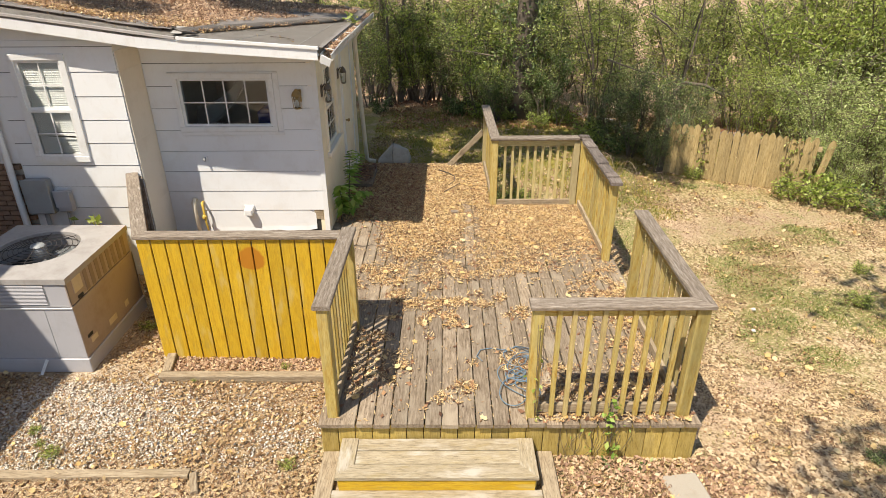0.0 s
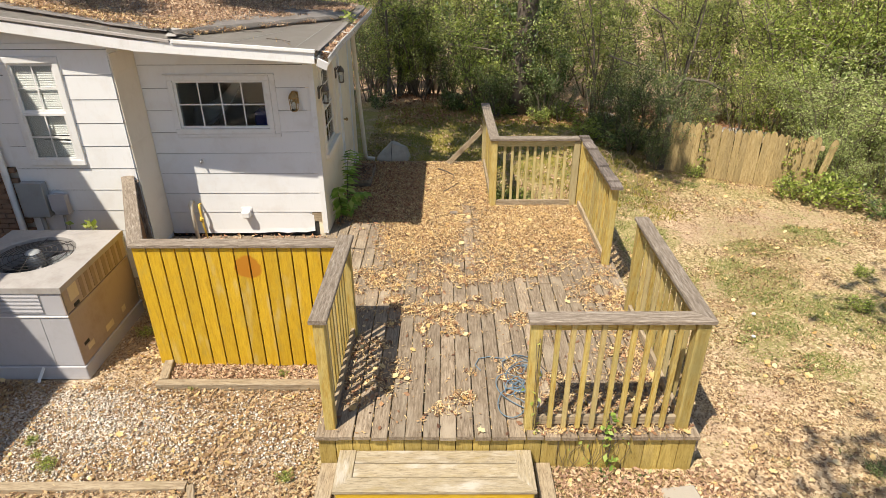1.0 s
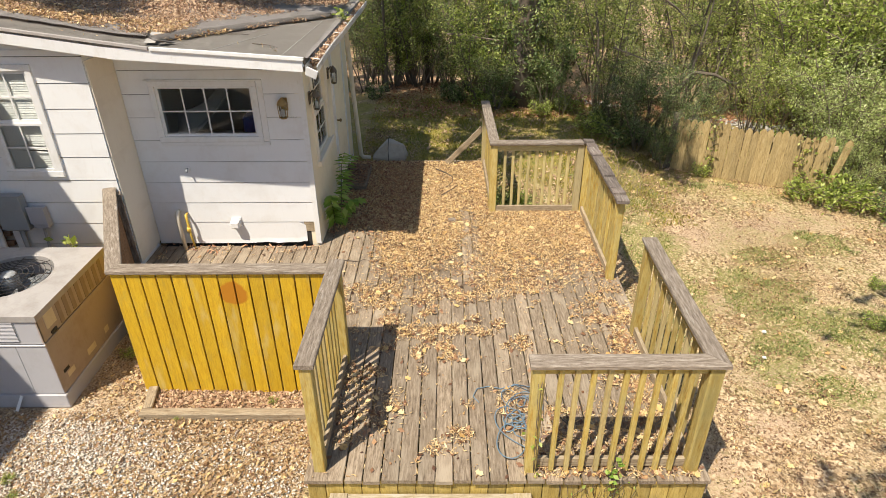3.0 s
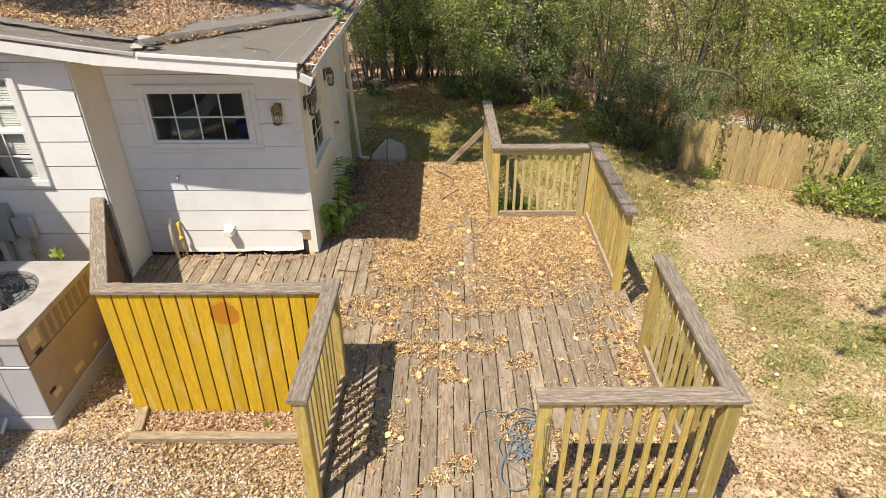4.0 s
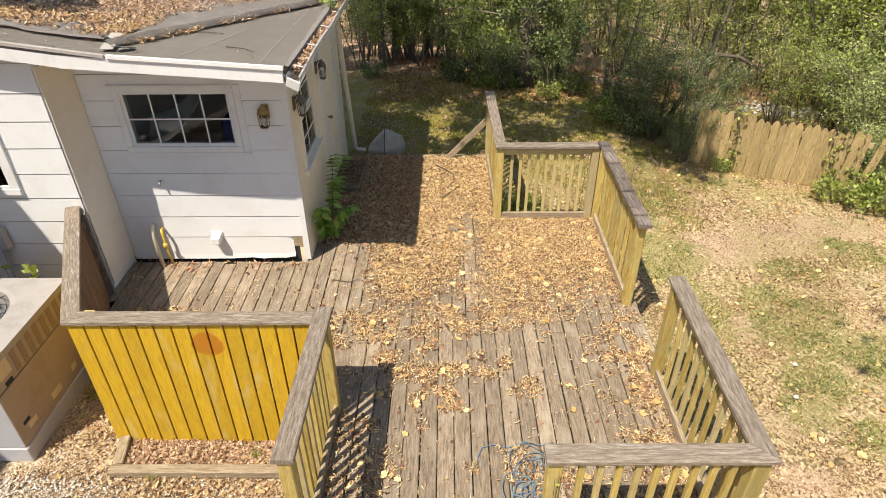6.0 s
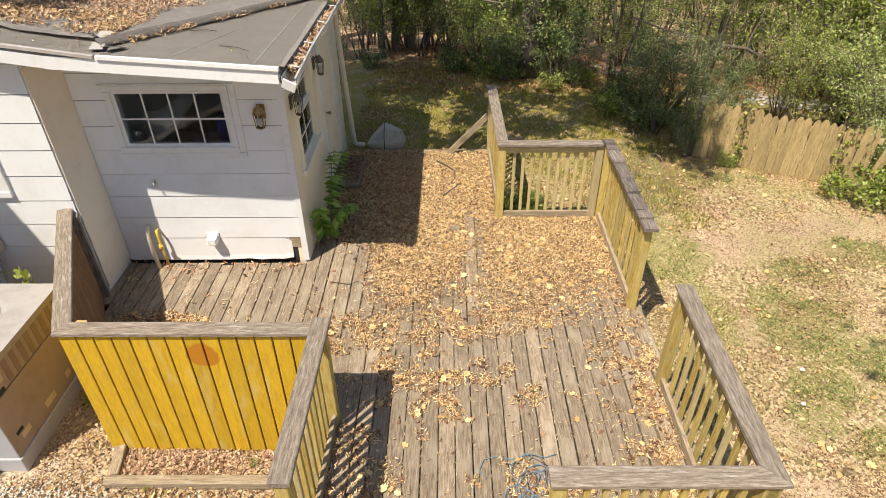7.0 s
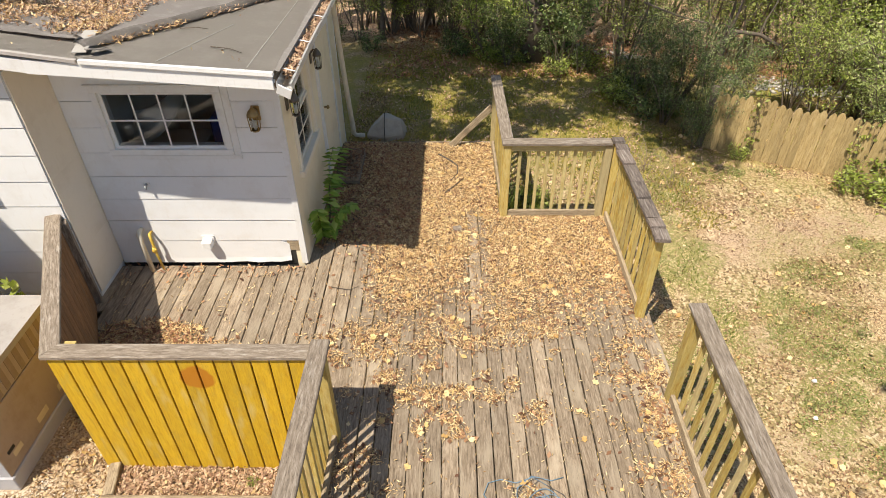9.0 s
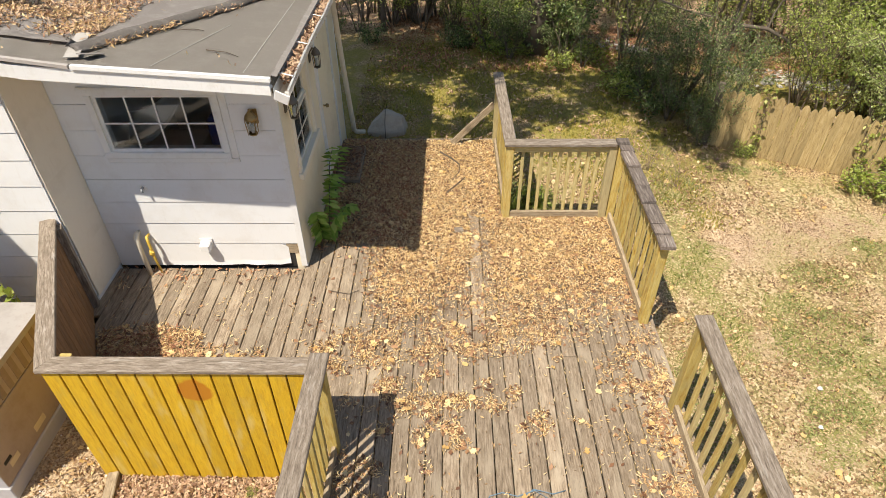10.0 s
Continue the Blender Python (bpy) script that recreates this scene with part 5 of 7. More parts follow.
for k in range(48):
    a = 2 * math.pi * k / 48
    dx, dy = math.cos(a), math.sin(a)
    s = min((AX1 + 0.01 - FAN.x) / dx if dx > 1e-6 else 9, (AX0 - 0.01 - FAN.x) / dx if dx < -1e-6 else 9, (AY1 + 0.01 - FAN.y) / dy if dy > 1e-6 else 9, (AY0 - 0.01 - FAN.y) / dy if dy < -1e-6 else 9)
    px, py = FAN.x + dx * s, FAN.y + dy * s
    outer.append(bm.verts.new((px, py, AZ1)))
    inner.append(bm.verts.new((FAN.x + dx * (R_ + 0.05), FAN.y + dy * (R_ + 0.05), AZ1 + 0.02)))
    low_.append((bm.verts.new((FAN.x + dx * R_, FAN.y + dy * R_, AZ1 + 0.012)), bm.verts.new((FAN.x + dx * (R_ - 0.01), FAN.y + dy * (R_ - 0.01), AZ1 - 0.22)), bm.verts.new((px, py, AZ1 - 0.06))))
for cx, cy in corners:
    near = min(outer, key=lambda v: (v.co.x - cx) ** 2 + (v.co.y - cy) ** 2)
    near.co.x, near.co.y = cx, cy
    near_low = low_[outer.index(near)][2]
    near_low.co.x, near_low.co.y = cx, cy
for k in range(48):
    j = (k + 1) % 48
    bm.faces.new((outer[k], outer[j], inner[j], inner[k]))
    bm.faces.new((inner[k], inner[j], low_[j][0], low_[k][0]))
    bm.faces.new((low_[k][0], low_[j][0], low_[j][1], low_[k][1]))
    bm.faces.new((outer[j], outer[k], low_[k][2], low_[j][2]))
bmesh.ops.recalc_face_normals(bm, faces=bm.faces)
part("top_plate", bm, M_AC_TOP, ac, "stained grey top plate with a fan opening")
bm = bmesh.new()
tube(bm, [FAN + Vector((0, 0, -0.23)), FAN + Vector((0, 0, -0.22))], [R_ - 0.012] * 2, 40)
part("fan_well", bm, M_DARK, ac)
for k in range(7):
    bm = bmesh.new()
    r = 0.08 + k * 0.048
    pts_ = [(FAN.x + r * math.cos(a), FAN.y + r * math.sin(a), AZ1 + 0.03 - 0.05 * (r / R_) ** 2) for a in np.linspace(0, 2 * math.pi, 33)]
    tube(bm, pts_, 0.0035, 4, cap=False)
    part("guard_ring", bm, M_WIRE, ac)
for k in range(8):
    a = 2 * math.pi * k / 8 + 0.2
    bm = bmesh.new()
    tube(bm, [FAN + Vector((0.06 * math.cos(a), 0.06 * math.sin(a), 0.032)), FAN + Vector((0.25 * math.cos(a), 0.25 * math.sin(a), 0.012)), FAN + Vector((R_ * math.cos(a), R_ * math.sin(a), -0.005))], 0.004, 4)
    part("guard_spoke", bm, M_WIRE, ac)
bm = bmesh.new()
tube(bm, [FAN + Vector((0, 0, d)) for d in (-0.16, -0.02, 0.02, 0.045, 0.05)], [0.085, 0.085, 0.08, 0.06, 0.02], 16)
part("motor", bm, M_METAL, ac, shade=True)
for k in range(4):
    a = math.pi / 2 * k + 0.5
    bm = bmesh.new()
    t_ = Vector((-math.sin(a), math.cos(a), 0))
    o_ = Vector((math.cos(a), math.sin(a), 0))
    q = [FAN + o_ * r + t_ * w + Vector((0, 0, -0.12 + h)) for r, w, h in ((0.09, -0.06, -0.03), (0.36, -0.16, -0.05), (0.37, 0.10, 0.05), (0.09, 0.05, 0.03))]
    f = bm.faces.new([bm.verts.new(v) for v in q])
    bmesh.ops.solidify(bm, geom=[f], thickness=0.004)
    part("fan_blade", bm, M_METAL, ac)
for k in range(8):
    plank("coil_slot", ac, (AX1 - 0.002, 1.50 + 0.112 * k, 0.425), (AX1 - 0.002, 1.50 + 0.112 * k, 0.665), 0.062, 0.005, M_AC_DARK, up=(1, 0, 0), chamfer=0.001)
# labels as plain bars, slots and a loose foot
for y0, y1, z0, z1 in ((1.27, 1.42, 0.50, 0.66), (1.66, 1.82, -0.13, -0.06), (2.02, 2.10, -0.12, -0.05), (1.30, 1.42, -0.10, -0.04)):
    part("label", boxes((AX1 - 0.0035 if z0 > 0.4 else AX1, AX1 + 0.002, y0, y1, z0, z1)), M_LABEL, ac, "faded yellow label")
for y0, z0 in ((1.30, 0.42), (1.26, -0.02)):
    part("grip_slot", boxes((AX1 - 0.003, AX1 + 0.003, y0, y0 + 0.09, z0, z0 + 0.035)), M_DARK, ac)
plank("strap", ac, (-2.98, AY0 - 0.03, -0.20), (-3.05, AY0 - 0.08, -0.35), 0.03, 0.004, M_TRIM, up=(0, -1, 0.3))

# ---- yard edging, slab, stone ----
def timber(name, a, b, w, h, label):
    ob = thing(name, tuple((Vector(a) + Vector(b)) / 2), label, "edging timber", "edging timbers")
    plank("beam", ob, a, b, w, h, M_SLEEPER, chamfer=0.008)


timber("edging_timber", (-1.80, 1.02, -0.325), (-0.0, 1.02, -0.325), 0.09, 0.09, "weathered edging timber round the screen's bed")
timber("edging_timber", (-1.76, 1.07, -0.33), (-1.82, 1.37, -0.33), 0.09, 0.09, "short weathered edging timber beside the screen")
timber("edging_timber", (-4.2, -0.25, -0.345), (-1.05, -0.225, -0.345), 0.085, 0.06, "long weathered edging timber along the gravel")
timber("edging_timber", (-1.02, -0.22, -0.35), (-0.94, -0.42, -0.35), 0.06, 0.05, "short broken edging timber by the gravel")
slab = thing("paving_slab", (3.0, -0.32, -0.43), "pale concrete paving slab sunk in the soil", "paving slab")
bm = bmesh.new()
box(bm, -0.15, 0.15, -0.17, 0.17, -0.06, 0.03, 0.012, Matrix.Translation((3.0, -0.37, -0.395)) @ Matrix.Rotation(0.12, 4, "Z"))
part("slab", bm, M_CONCRETE, slab)
rock = thing("stone", (0.1, 7.45, -0.18), "split grey boulder by the end of the deck", "stone")
bm = bmesh.new()
low = [(-0.30, -0.12), (-0.02, -0.21), (0.27, -0.13), (0.31, 0.12), (0.02, 0.22), (-0.27, 0.14)]
high = [(-0.24, -0.03, 0.17), (-0.05, -0.06, 0.35), (0.24, -0.05, 0.29), (0.25, 0.09, 0.26), (-0.02, 0.11, 0.38), (-0.2, 0.10, 0.20)]
lo_v = [bm.verts.new((x, y, -0.12)) for x, y in low]
mid_v = [bm.verts.new((x * 1.03, y * 1.05, 0.10)) for x, y in low]
hi_v = [bm.verts.new(p) for p in high]
for r0, r1 in ((lo_v, mid_v), (mid_v, hi_v)):
    for k in range(6):
        bm.faces.new((r0[k], r0[(k + 1) % 6], r1[(k + 1) % 6], r1[k]))
bm.faces.new((hi_v[0], hi_v[1], hi_v[4], hi_v[5]))
bm.faces.new((hi_v[1], hi_v[2], hi_v[3], hi_v[4]))
bmesh.ops.bevel(bm, geom=list(bm.edges), offset=0.02, segments=1, affect="EDGES")
bmesh.ops.subdivide_edges(bm, edges=list(bm.edges), cuts=2, use_grid_fill=True)
for v in bm.verts:
    v.co += Vector((0.10, 7.27, -0.17)) + 0.012 * Vector((noise.noise(v.co * 9), noise.noise(v.co * 9 + Vector((5, 0, 0))), noise.noise(v.co * 9 + Vector((0, 7, 0)))))
part("stone", bm, M_STONE, rock, shade=False)
bm = bmesh.new()
tube(bm, [(0.10, 7.37, 0.23), (0.08, 7.29, 0.217), (0.085, 7.215, 0.197), (0.078, 7.13, 0.062), (0.085, 7.05, -0.07), (0.08, 7.052, -0.27)], 0.005, 5)
part("crack", bm, M_DARK, rock, "dark crack through the stone")

# door step and dark mats by the side wall
step = thing("door_step", (-0.33, 5.9, 0), "low timber door step covered in leaf mould", "step")
for k in range(3):
    plank("board", step, (-0.515 + 0.13 * k + 0.062, 5.47, 0.10), (-0.515 + 0.13 * k + 0.062, 6.32, 0.10), 0.124, 0.036, M_DECK)
part("front_board", boxes((-0.515, -0.13, 5.478, 5.51, 0.001, 0.08), (-0.16, -0.13, 5.51, 6.3, 0.001, 0.08)), M_CAP, step)
for n_, (cx, cy, w, l, a) in enumerate(((-0.06, 4.85, 0.17, 0.42, 0.15), (-0.33, 4.4, 0.2, 0.3, -0.2), (-0.02, 5.9, 0.12, 0.5, 0.1))):
    mat_ = thing("floor_mat", (cx, cy, 0), "dark rubber mat scrap on the deck boards", "mat", "mat scraps on the deck")
    bm = bmesh.new()
    box(bm, -w / 2, w / 2, -l / 2, l / 2, 0.002, 0.014, 0.003, Matrix.Translation((cx, cy, 0)) @ Matrix.Rotation(a, 4, "Z"))
    part("mat", bm, M_MAT, mat_)
chunk = thing("wood_block", (1.2, 4.43, 0), "small grey offcut of board on the deck", "wood block")
plank("block", chunk, (1.15, 4.42, 0.018), (1.25, 4.44, 0.018), 0.09, 0.036, M_CAP)

# hose coil: a loose tangle of thin tubes
hose = thing("garden_hose", (1.66, 0.75, 0), "tangled blue-grey garden hose coiled on the deck", "garden hose")
rnd_ = random.Random(8)
for name, mat_, r0, n_, cx0, cy0, grow in (("tube", M_HOSE, 0.0048, 215, 1.72, 0.56, 0.36), ("tube", M_HOSE, 0.004, 80, 1.78, 0.74, 0.25), ("cord", M_WIRE, 0.0025, 70, 1.70, 0.70, 0.30)):
    bm = bmesh.new()
    ph = rnd_.uniform(0, 6)
    pts_ = []
    for k in range(n_):
        a, lap = k * 0.21, k * 0.21 / 6.283
        cx = cx0 + 0.06 * math.sin(lap * 1.9 + ph) + 0.03 * math.sin(lap * 5.1)
        cy = cy0 + grow * 0.45 * math.sin(lap * 0.83 + ph) + 0.04 * math.sin(lap * 3.7)
        r = 0.105 + 0.05 * math.sin(lap * 2.7 + ph) + 0.02 * math.sin(a * 2.0 + lap)
        pts_.append((cx + r * math.cos(a), cy + r * 1.25 * math.sin(a), 0.010 + 0.022 * abs(math.sin(lap * 1.3 + a * 0.5)) + 0.004 * lap / 3))
    tube(bm, pts_, r0, 5)
    part(name, bm, mat_, hose, shade=True)
for pts_, mat_ in (([(1.86, 0.98, 0.012), (1.76, 1.05, 0.012), (1.62, 1.0, 0.012), (1.5, 1.03, 0.012), (1.4, 1.0, 0.012), (1.36, 0.9, 0.012), (1.41, 0.82, 0.012)], M_HOSE),
                   ([(1.66, 0.9, 0.012), (1.80, 1.02, 0.012), (1.98, 0.9, 0.012), (2.12, 0.62, 0.012), (2.2, 0.5, 0.012), (2.35, 0.46, 0.012)], M_WIRE), ([(1.62, 0.95, 0.012), (1.75, 1.06, 0.013), (1.9, 1.02, 0.012), (2.0, 1.05, 0.012)], M_HOSE)):
    bm = bmesh.new()
    tube(bm, pts_, 0.0045, 6)
    part("loose_end", bm, mat_, hose, shade=True)

# fallen twigs
def twig(points, r, label="thin bare twig lying on the deck"):
    ob = thing("twig", points[0], label, "twig", "fallen twigs")
    bm = bmesh.new()
    tube(bm, points, [r * (1 - 0.6 * i / (len(points) - 1)) for i in range(len(points))], 6)
    part("stick", bm, M_BARK, ob, shade=True)


twig([(0.95, 6.3, 0.03), (1.12, 6.1, 0.04), (1.22, 5.95, 0.035), (1.22, 5.75, 0.03), (1.12, 5.55, 0.03)], 0.012)
twig([(1.05, 5.25, 0.03), (1.2, 5.45, 0.035), (1.3, 5.62, 0.03)], 0.01)
twig([(-0.2, 3.35, 0.012), (0.0, 3.3, 0.015), (0.1, 3.36, 0.012)], 0.006)
for a_, b_, c_ in (((-0.95, 3.5), (-0.78, 3.48), (-0.66, 3.4)), ((-2.45, 3.6), (-2.2, 3.55), (-2.0, 3.58)), ((-1.35, 3.9), (-1.2, 3.95), (-1.1, 3.93))):
    twig([(x, y, roof_z(x) + 0.016) for x, y in (a_, b_, c_)], 0.006, "thin bare twig lying on the roof")

# bent wire edging by the far corner of the deck: two arched panels of hoops and cross wires
M_RUST = paint("rusty_wire", (0.30, 0.22, 0.15), (0.16, 0.10, 0.06), 0.7, 0.7, 0.3, 20)
roll = thing("wire_edging", (3.88, 6.2, -0.35), "rusty bent wire garden edging in two arched panels", "wire edging")
for cx, cy, lean, size in ((3.76, 6.38, 0.5, 0.28), (3.98, 5.96, 0.75, 0.30)):
    base = gz(cx, cy)
    arch = lambda u, v: (cx + size * (1 - 0.25 * v) * math.cos(math.pi * u) * 0.55 + lean * 0.25 * v, cy + size * math.cos(math.pi * u) * -0.75 + 0.06 * v, base + size * 1.7 * v * math.sin(math.pi * u) ** 0.7)
    for v in (0.45, 0.75, 1.0):
        bm = bmesh.new()
        tube(bm, [arch(u, v) for u in np.linspace(0.0, 1.0, 18)], 0.004, 4, cap=False)
        part("wire_hoop", bm, M_RUST, roll)
    for u in np.linspace(0.12, 0.88, 8):
        bm = bmesh.new()
        tube(bm, [arch(u, 0.02), arch(u, 0.5), arch(u, 1.0)], 0.003, 4)
        part("cross_wire", bm, M_RUST, roll)
# scraps of white paper in the yard
for px, py, r in ((4.77, 2.38, 0.022), (4.57, 1.93, 0.02)):
    bit = thing("paper_scrap", (px, py, gz(px, py)), "crumpled scrap of white paper on the soil", "paper scrap", "paper scraps in the yard")
    bm = bmesh.new()
    bmesh.ops.create_icosphere(bm, subdivisions=2, radius=r)
    for v in bm.verts:
        v.co = Vector((px, py, gz(px, py) + 0.035)) + v.co * (1 + 0.5 * noise.noise(v.co * 90)) * Vector((1.2, 1, 0.7))
    part("paper", bm, M_CLOTH, bit)


def sapling():
    """A leafy volunteer plant growing at the house corner."""
    ob = thing("sapling", (-0.36, 4.35, 0.0), "leafy green sapling growing against the house wall", "plant")
    rnd = random.Random(6)
    rng = np.random.default_rng(6)
    bm = bmesh.new()
    at, turn, tilt = [], [], []
    for (x, y), (tx, ty, tz), n in (((-0.42, 4.15), (-0.36, 3.95, 0.62), 15), ((-0.38, 4.3), (-0.28, 4.6, 0.70), 15), ((-0.40, 4.4), (-0.36, 5.2, 0.75), 13), ((-0.36, 4.2), (-0.12, 4.15, 0.45), 12), ((-0.42, 4.1), (-0.38, 4.05, 0.40), 13), ((-0.36, 4.5), (-0.05, 4.55, 0.28), 11), ((-0.42, 4.9), (-0.28, 5.45, 0.62), 11)):
        pts = [Vector((x, y, 0.01)).lerp(Vector((tx, ty, tz)), f) + Vector((0.02 * math.sin(6 * f), 0.0, 0.10 * math.sin(3.14 * f))) for f in (0, 0.25, 0.5, 0.75, 1.0)]
        tube(bm, pts, [0.007, 0.006, 0.005, 0.004, 0.002], 5)
        d = (pts[-1] - pts[0]).normalized()
        for k in range(n):
            f = 0.2 + 0.8 * k / n
            i = min(int(f * 4), 3)
            p = pts[i].lerp(pts[i + 1], f * 4 - i)
            for s in (-1, 1):
                a = math.atan2(d.y, d.x) + s * rnd.uniform(0.7, 1.4)
                at.append(p + Vector((math.cos(a), math.sin(a), -0.1)) * 0.05)
                turn.append(a)
                tilt.append((rnd.uniform(-0.4, 0.4), rnd.uniform(0.0, 0.5)))
    part("stem", bm, M_BARK, ob, shade=True)
    n = len(at)
    scatter("foliage", *LEAF, np.array([list(p) for p in at]), np.array(turn), rng.uniform(0.12, 0.19, n)[:, None] * np.array([[1, 1.0, 1]]), M_LEAF_SUN, ob, np.array(tilt), kind=" ")


sapling()


def gutter_weed():
    ob = thing("weed", (-0.24, 5.45, 2.5), "small bright green weed sprouting from the gutter", "weed")
    rng = np.random.default_rng(7)
    n = 60
    scatter("foliage", *LEAF, np.array([-0.26, 5.45, 2.6]) + rng.normal(0, 0.06, (n, 3)), rng.random(n) * 6.28, rng.uniform(0.05, 0.09, n)[:, None] * np.ones((1, 3)), M_LEAF_C, ob, rng.normal(0, 0.5, (n, 2)), kind=" ")


gutter_weed()


def vine(name, label, x, y, z0, z1, width, n, seed, mat, face=(0, -1), leaf=0.05):
    """A climbing vine: thin brown strands and leaves against an upright face."""
    ob = thing(name, (x, y, z0), label, "vine", "vines")
    rnd, rng = random.Random(seed), np.random.default_rng(seed)
    f = Vector((*face, 0)).normalized()
    t = Vector((-f.y, f.x, 0))
    bm = bmesh.new()
    line = []
    for s in range(4):
        p = Vector((x, y, z0)) + t * rnd.uniform(-width, width) * 0.6
        pts = [p + f * 0.012]
        for k in range(6):
            p = p + Vector((0, 0, (z1 - z0) / 6)) + t * rnd.uniform(-width, width) * 0.35
            pts.append(p + f * rnd.uniform(0.008, 0.03))
        tube(bm, pts, 0.0022, 4)
        line += pts
    part("strand", bm, M_BARK, ob, shade=True)
    q = np.array([list(v) for v in line])
    at = q[rng.integers(0, len(q), n)] + rng.normal(0, 0.035, (n, 3)) + np.array(f) * 0.02
    scatter("foliage", *LEAF, at, rng.random(n) * 6.28, leaf * rng.uniform(0.7, 1.3, n)[:, None] * np.array([[1, 1.3, 1]]), mat, ob, rng.normal(0.3, 0.6, (n, 2)), kind=" ")


vine("vine", "dry brown vine with a few leaves on the skirt", 2.2, 0.008, -0.44, 0.02, 0.18, 6, 51, M_LEAF_C)
for vx, vs in ((2.08, 61), (2.33, 62), (2.5, 63)):
    vine("vine", "dry brown vine strands on the skirt boards", vx, 0.008, -0.44, 0.03, 0.10, 4, vs, M_LEAF_SUN, leaf=0.035)
vine("vine", "bright green vine climbing over the deck's edge", 2.43, 0.0, -0.30, 0.22, 0.05, 40, 52, M_LEAF_SUN, leaf=0.06)
vine("vine", "small green vine on the front railing post", 1.81, 0.05, 0.02, 0.95, 0.03, 12, 53, M_LEAF_C, leaf=0.05)
vine("vine", "low green ivy at the foot of the skirt", 2.5, -0.06, -0.44, -0.38, 0.4, 110, 54, M_LEAF_A, leaf=0.045)
vine("vine", "green vine climbing the picket fence", 5.72, 6.78, -0.35, 0.75, 0.12, 90, 55, M_LEAF_B, (-0.49, -0.87), 0.06)
vine("vine", "green vine climbing the end of the fence", 6.95, 6.10, -0.35, 0.75, 0.13, 110, 56, M_LEAF_B, (-0.49, -0.87), 0.06)
vine("vine", "green grape vine behind the air conditioner", -3.0, 2.62, -0.3, 0.72, 0.3, 60, 57, M_LEAF_C, (0, -1), 0.10)


# ---- fence ----
fence = thing("picket_fence", (6.2, 6.5, -0.4), "leaning brown dog-eared picket fence at the woods' edge", "fence")


def picket_mesh():
    bm = bmesh.new()
    pts = [(-0.0525, 0), (0.0525, 0), (0.0525, 0.93), (0.018, 0.985), (-0.018, 0.985), (-0.0525, 0.93)]
    front = [bm.verts.new((x, -0.009, z)) for x, z in pts]
    back = [bm.verts.new((x, 0.009, z)) for x, z in pts]
    bm.faces.new(front)
    bm.faces.new(back[::-1])
    for k in range(6):
        bm.faces.new((front[k], back[k], back[(k + 1) % 6], front[(k + 1) % 6]))
    # grain along the board: turn it so that its length is its own x
    for v in bm.verts:
        v.co = Vector((v.co.z, v.co.x, v.co.y))
    bmesh.ops.recalc_face_normals(bm, faces=bm.faces)
    return mesh_of("picket", bm, M_PICKET)


FENCE_A, FENCE_B = Vector((5.2, 7.12, 0)), Vector((7.32, 5.92, 0))


def build_fence():
    me, rnd = picket_mesh(), random.Random(12)
    d = (FENCE_B - FENCE_A).normalized()
    side = Vector((d.y, -d.x, 0))
    n = 23
    for k in range(n):
        p = FENCE_A + d * 0.109 * (k + 0.3) + side * rnd.uniform(-0.004, 0.004)
        z = gz(p.x, p.y) + rnd.uniform(-0.05, 0.03) - 0.02
        lean = rnd.uniform(-0.015, 0.015) + (0.16 if k == n - 1 else 0.0)
        x = (Vector((0, 0, 1)) + d * lean + side * rnd.uniform(-0.008, 0.012)).normalized()
        y = d - x * d.dot(x)
        y.normalize()
        m = Matrix((x, y, x.cross(y))).transposed().to_4x4()
        m.translation = (p.x, p.y, z)
        place("picket", me, fence, m)
    post_at = FENCE_A - d * 0.08
    plank("post", fence, (post_at.x, post_at.y, gz(5.2, 7.1) - 0.1), (post_at.x + 0.03, post_at.y, gz(5.2, 7.1) + 1.02), 0.09, 0.09, M_BARK, up=side)
    for h in (0.25, 0.8):
        a, b = FENCE_A - side * 0.035, FENCE_B - side * 0.035
        plank("rail", fence, (a.x, a.y, gz(a.x, a.y) + h), (b.x, b.y, gz(b.x, b.y) + h), 0.085, 0.036, M_FENCE, up=side)


build_fence()


# ---- trees and shrubs ----
def stem_line(rnd, base, way, length, steps, bend):
    pts, p, w = [Vector(base)], Vector(base), Vector(way).normalized()
    for _ in range(steps):
        w = (w + Vector((rnd.uniform(-bend, bend), rnd.uniform(-bend, bend), rnd.uniform(-bend * 0.4, bend * 0.6)))).normalized()
        p = p + w * length / steps
        pts.append(p.copy())
    return pts


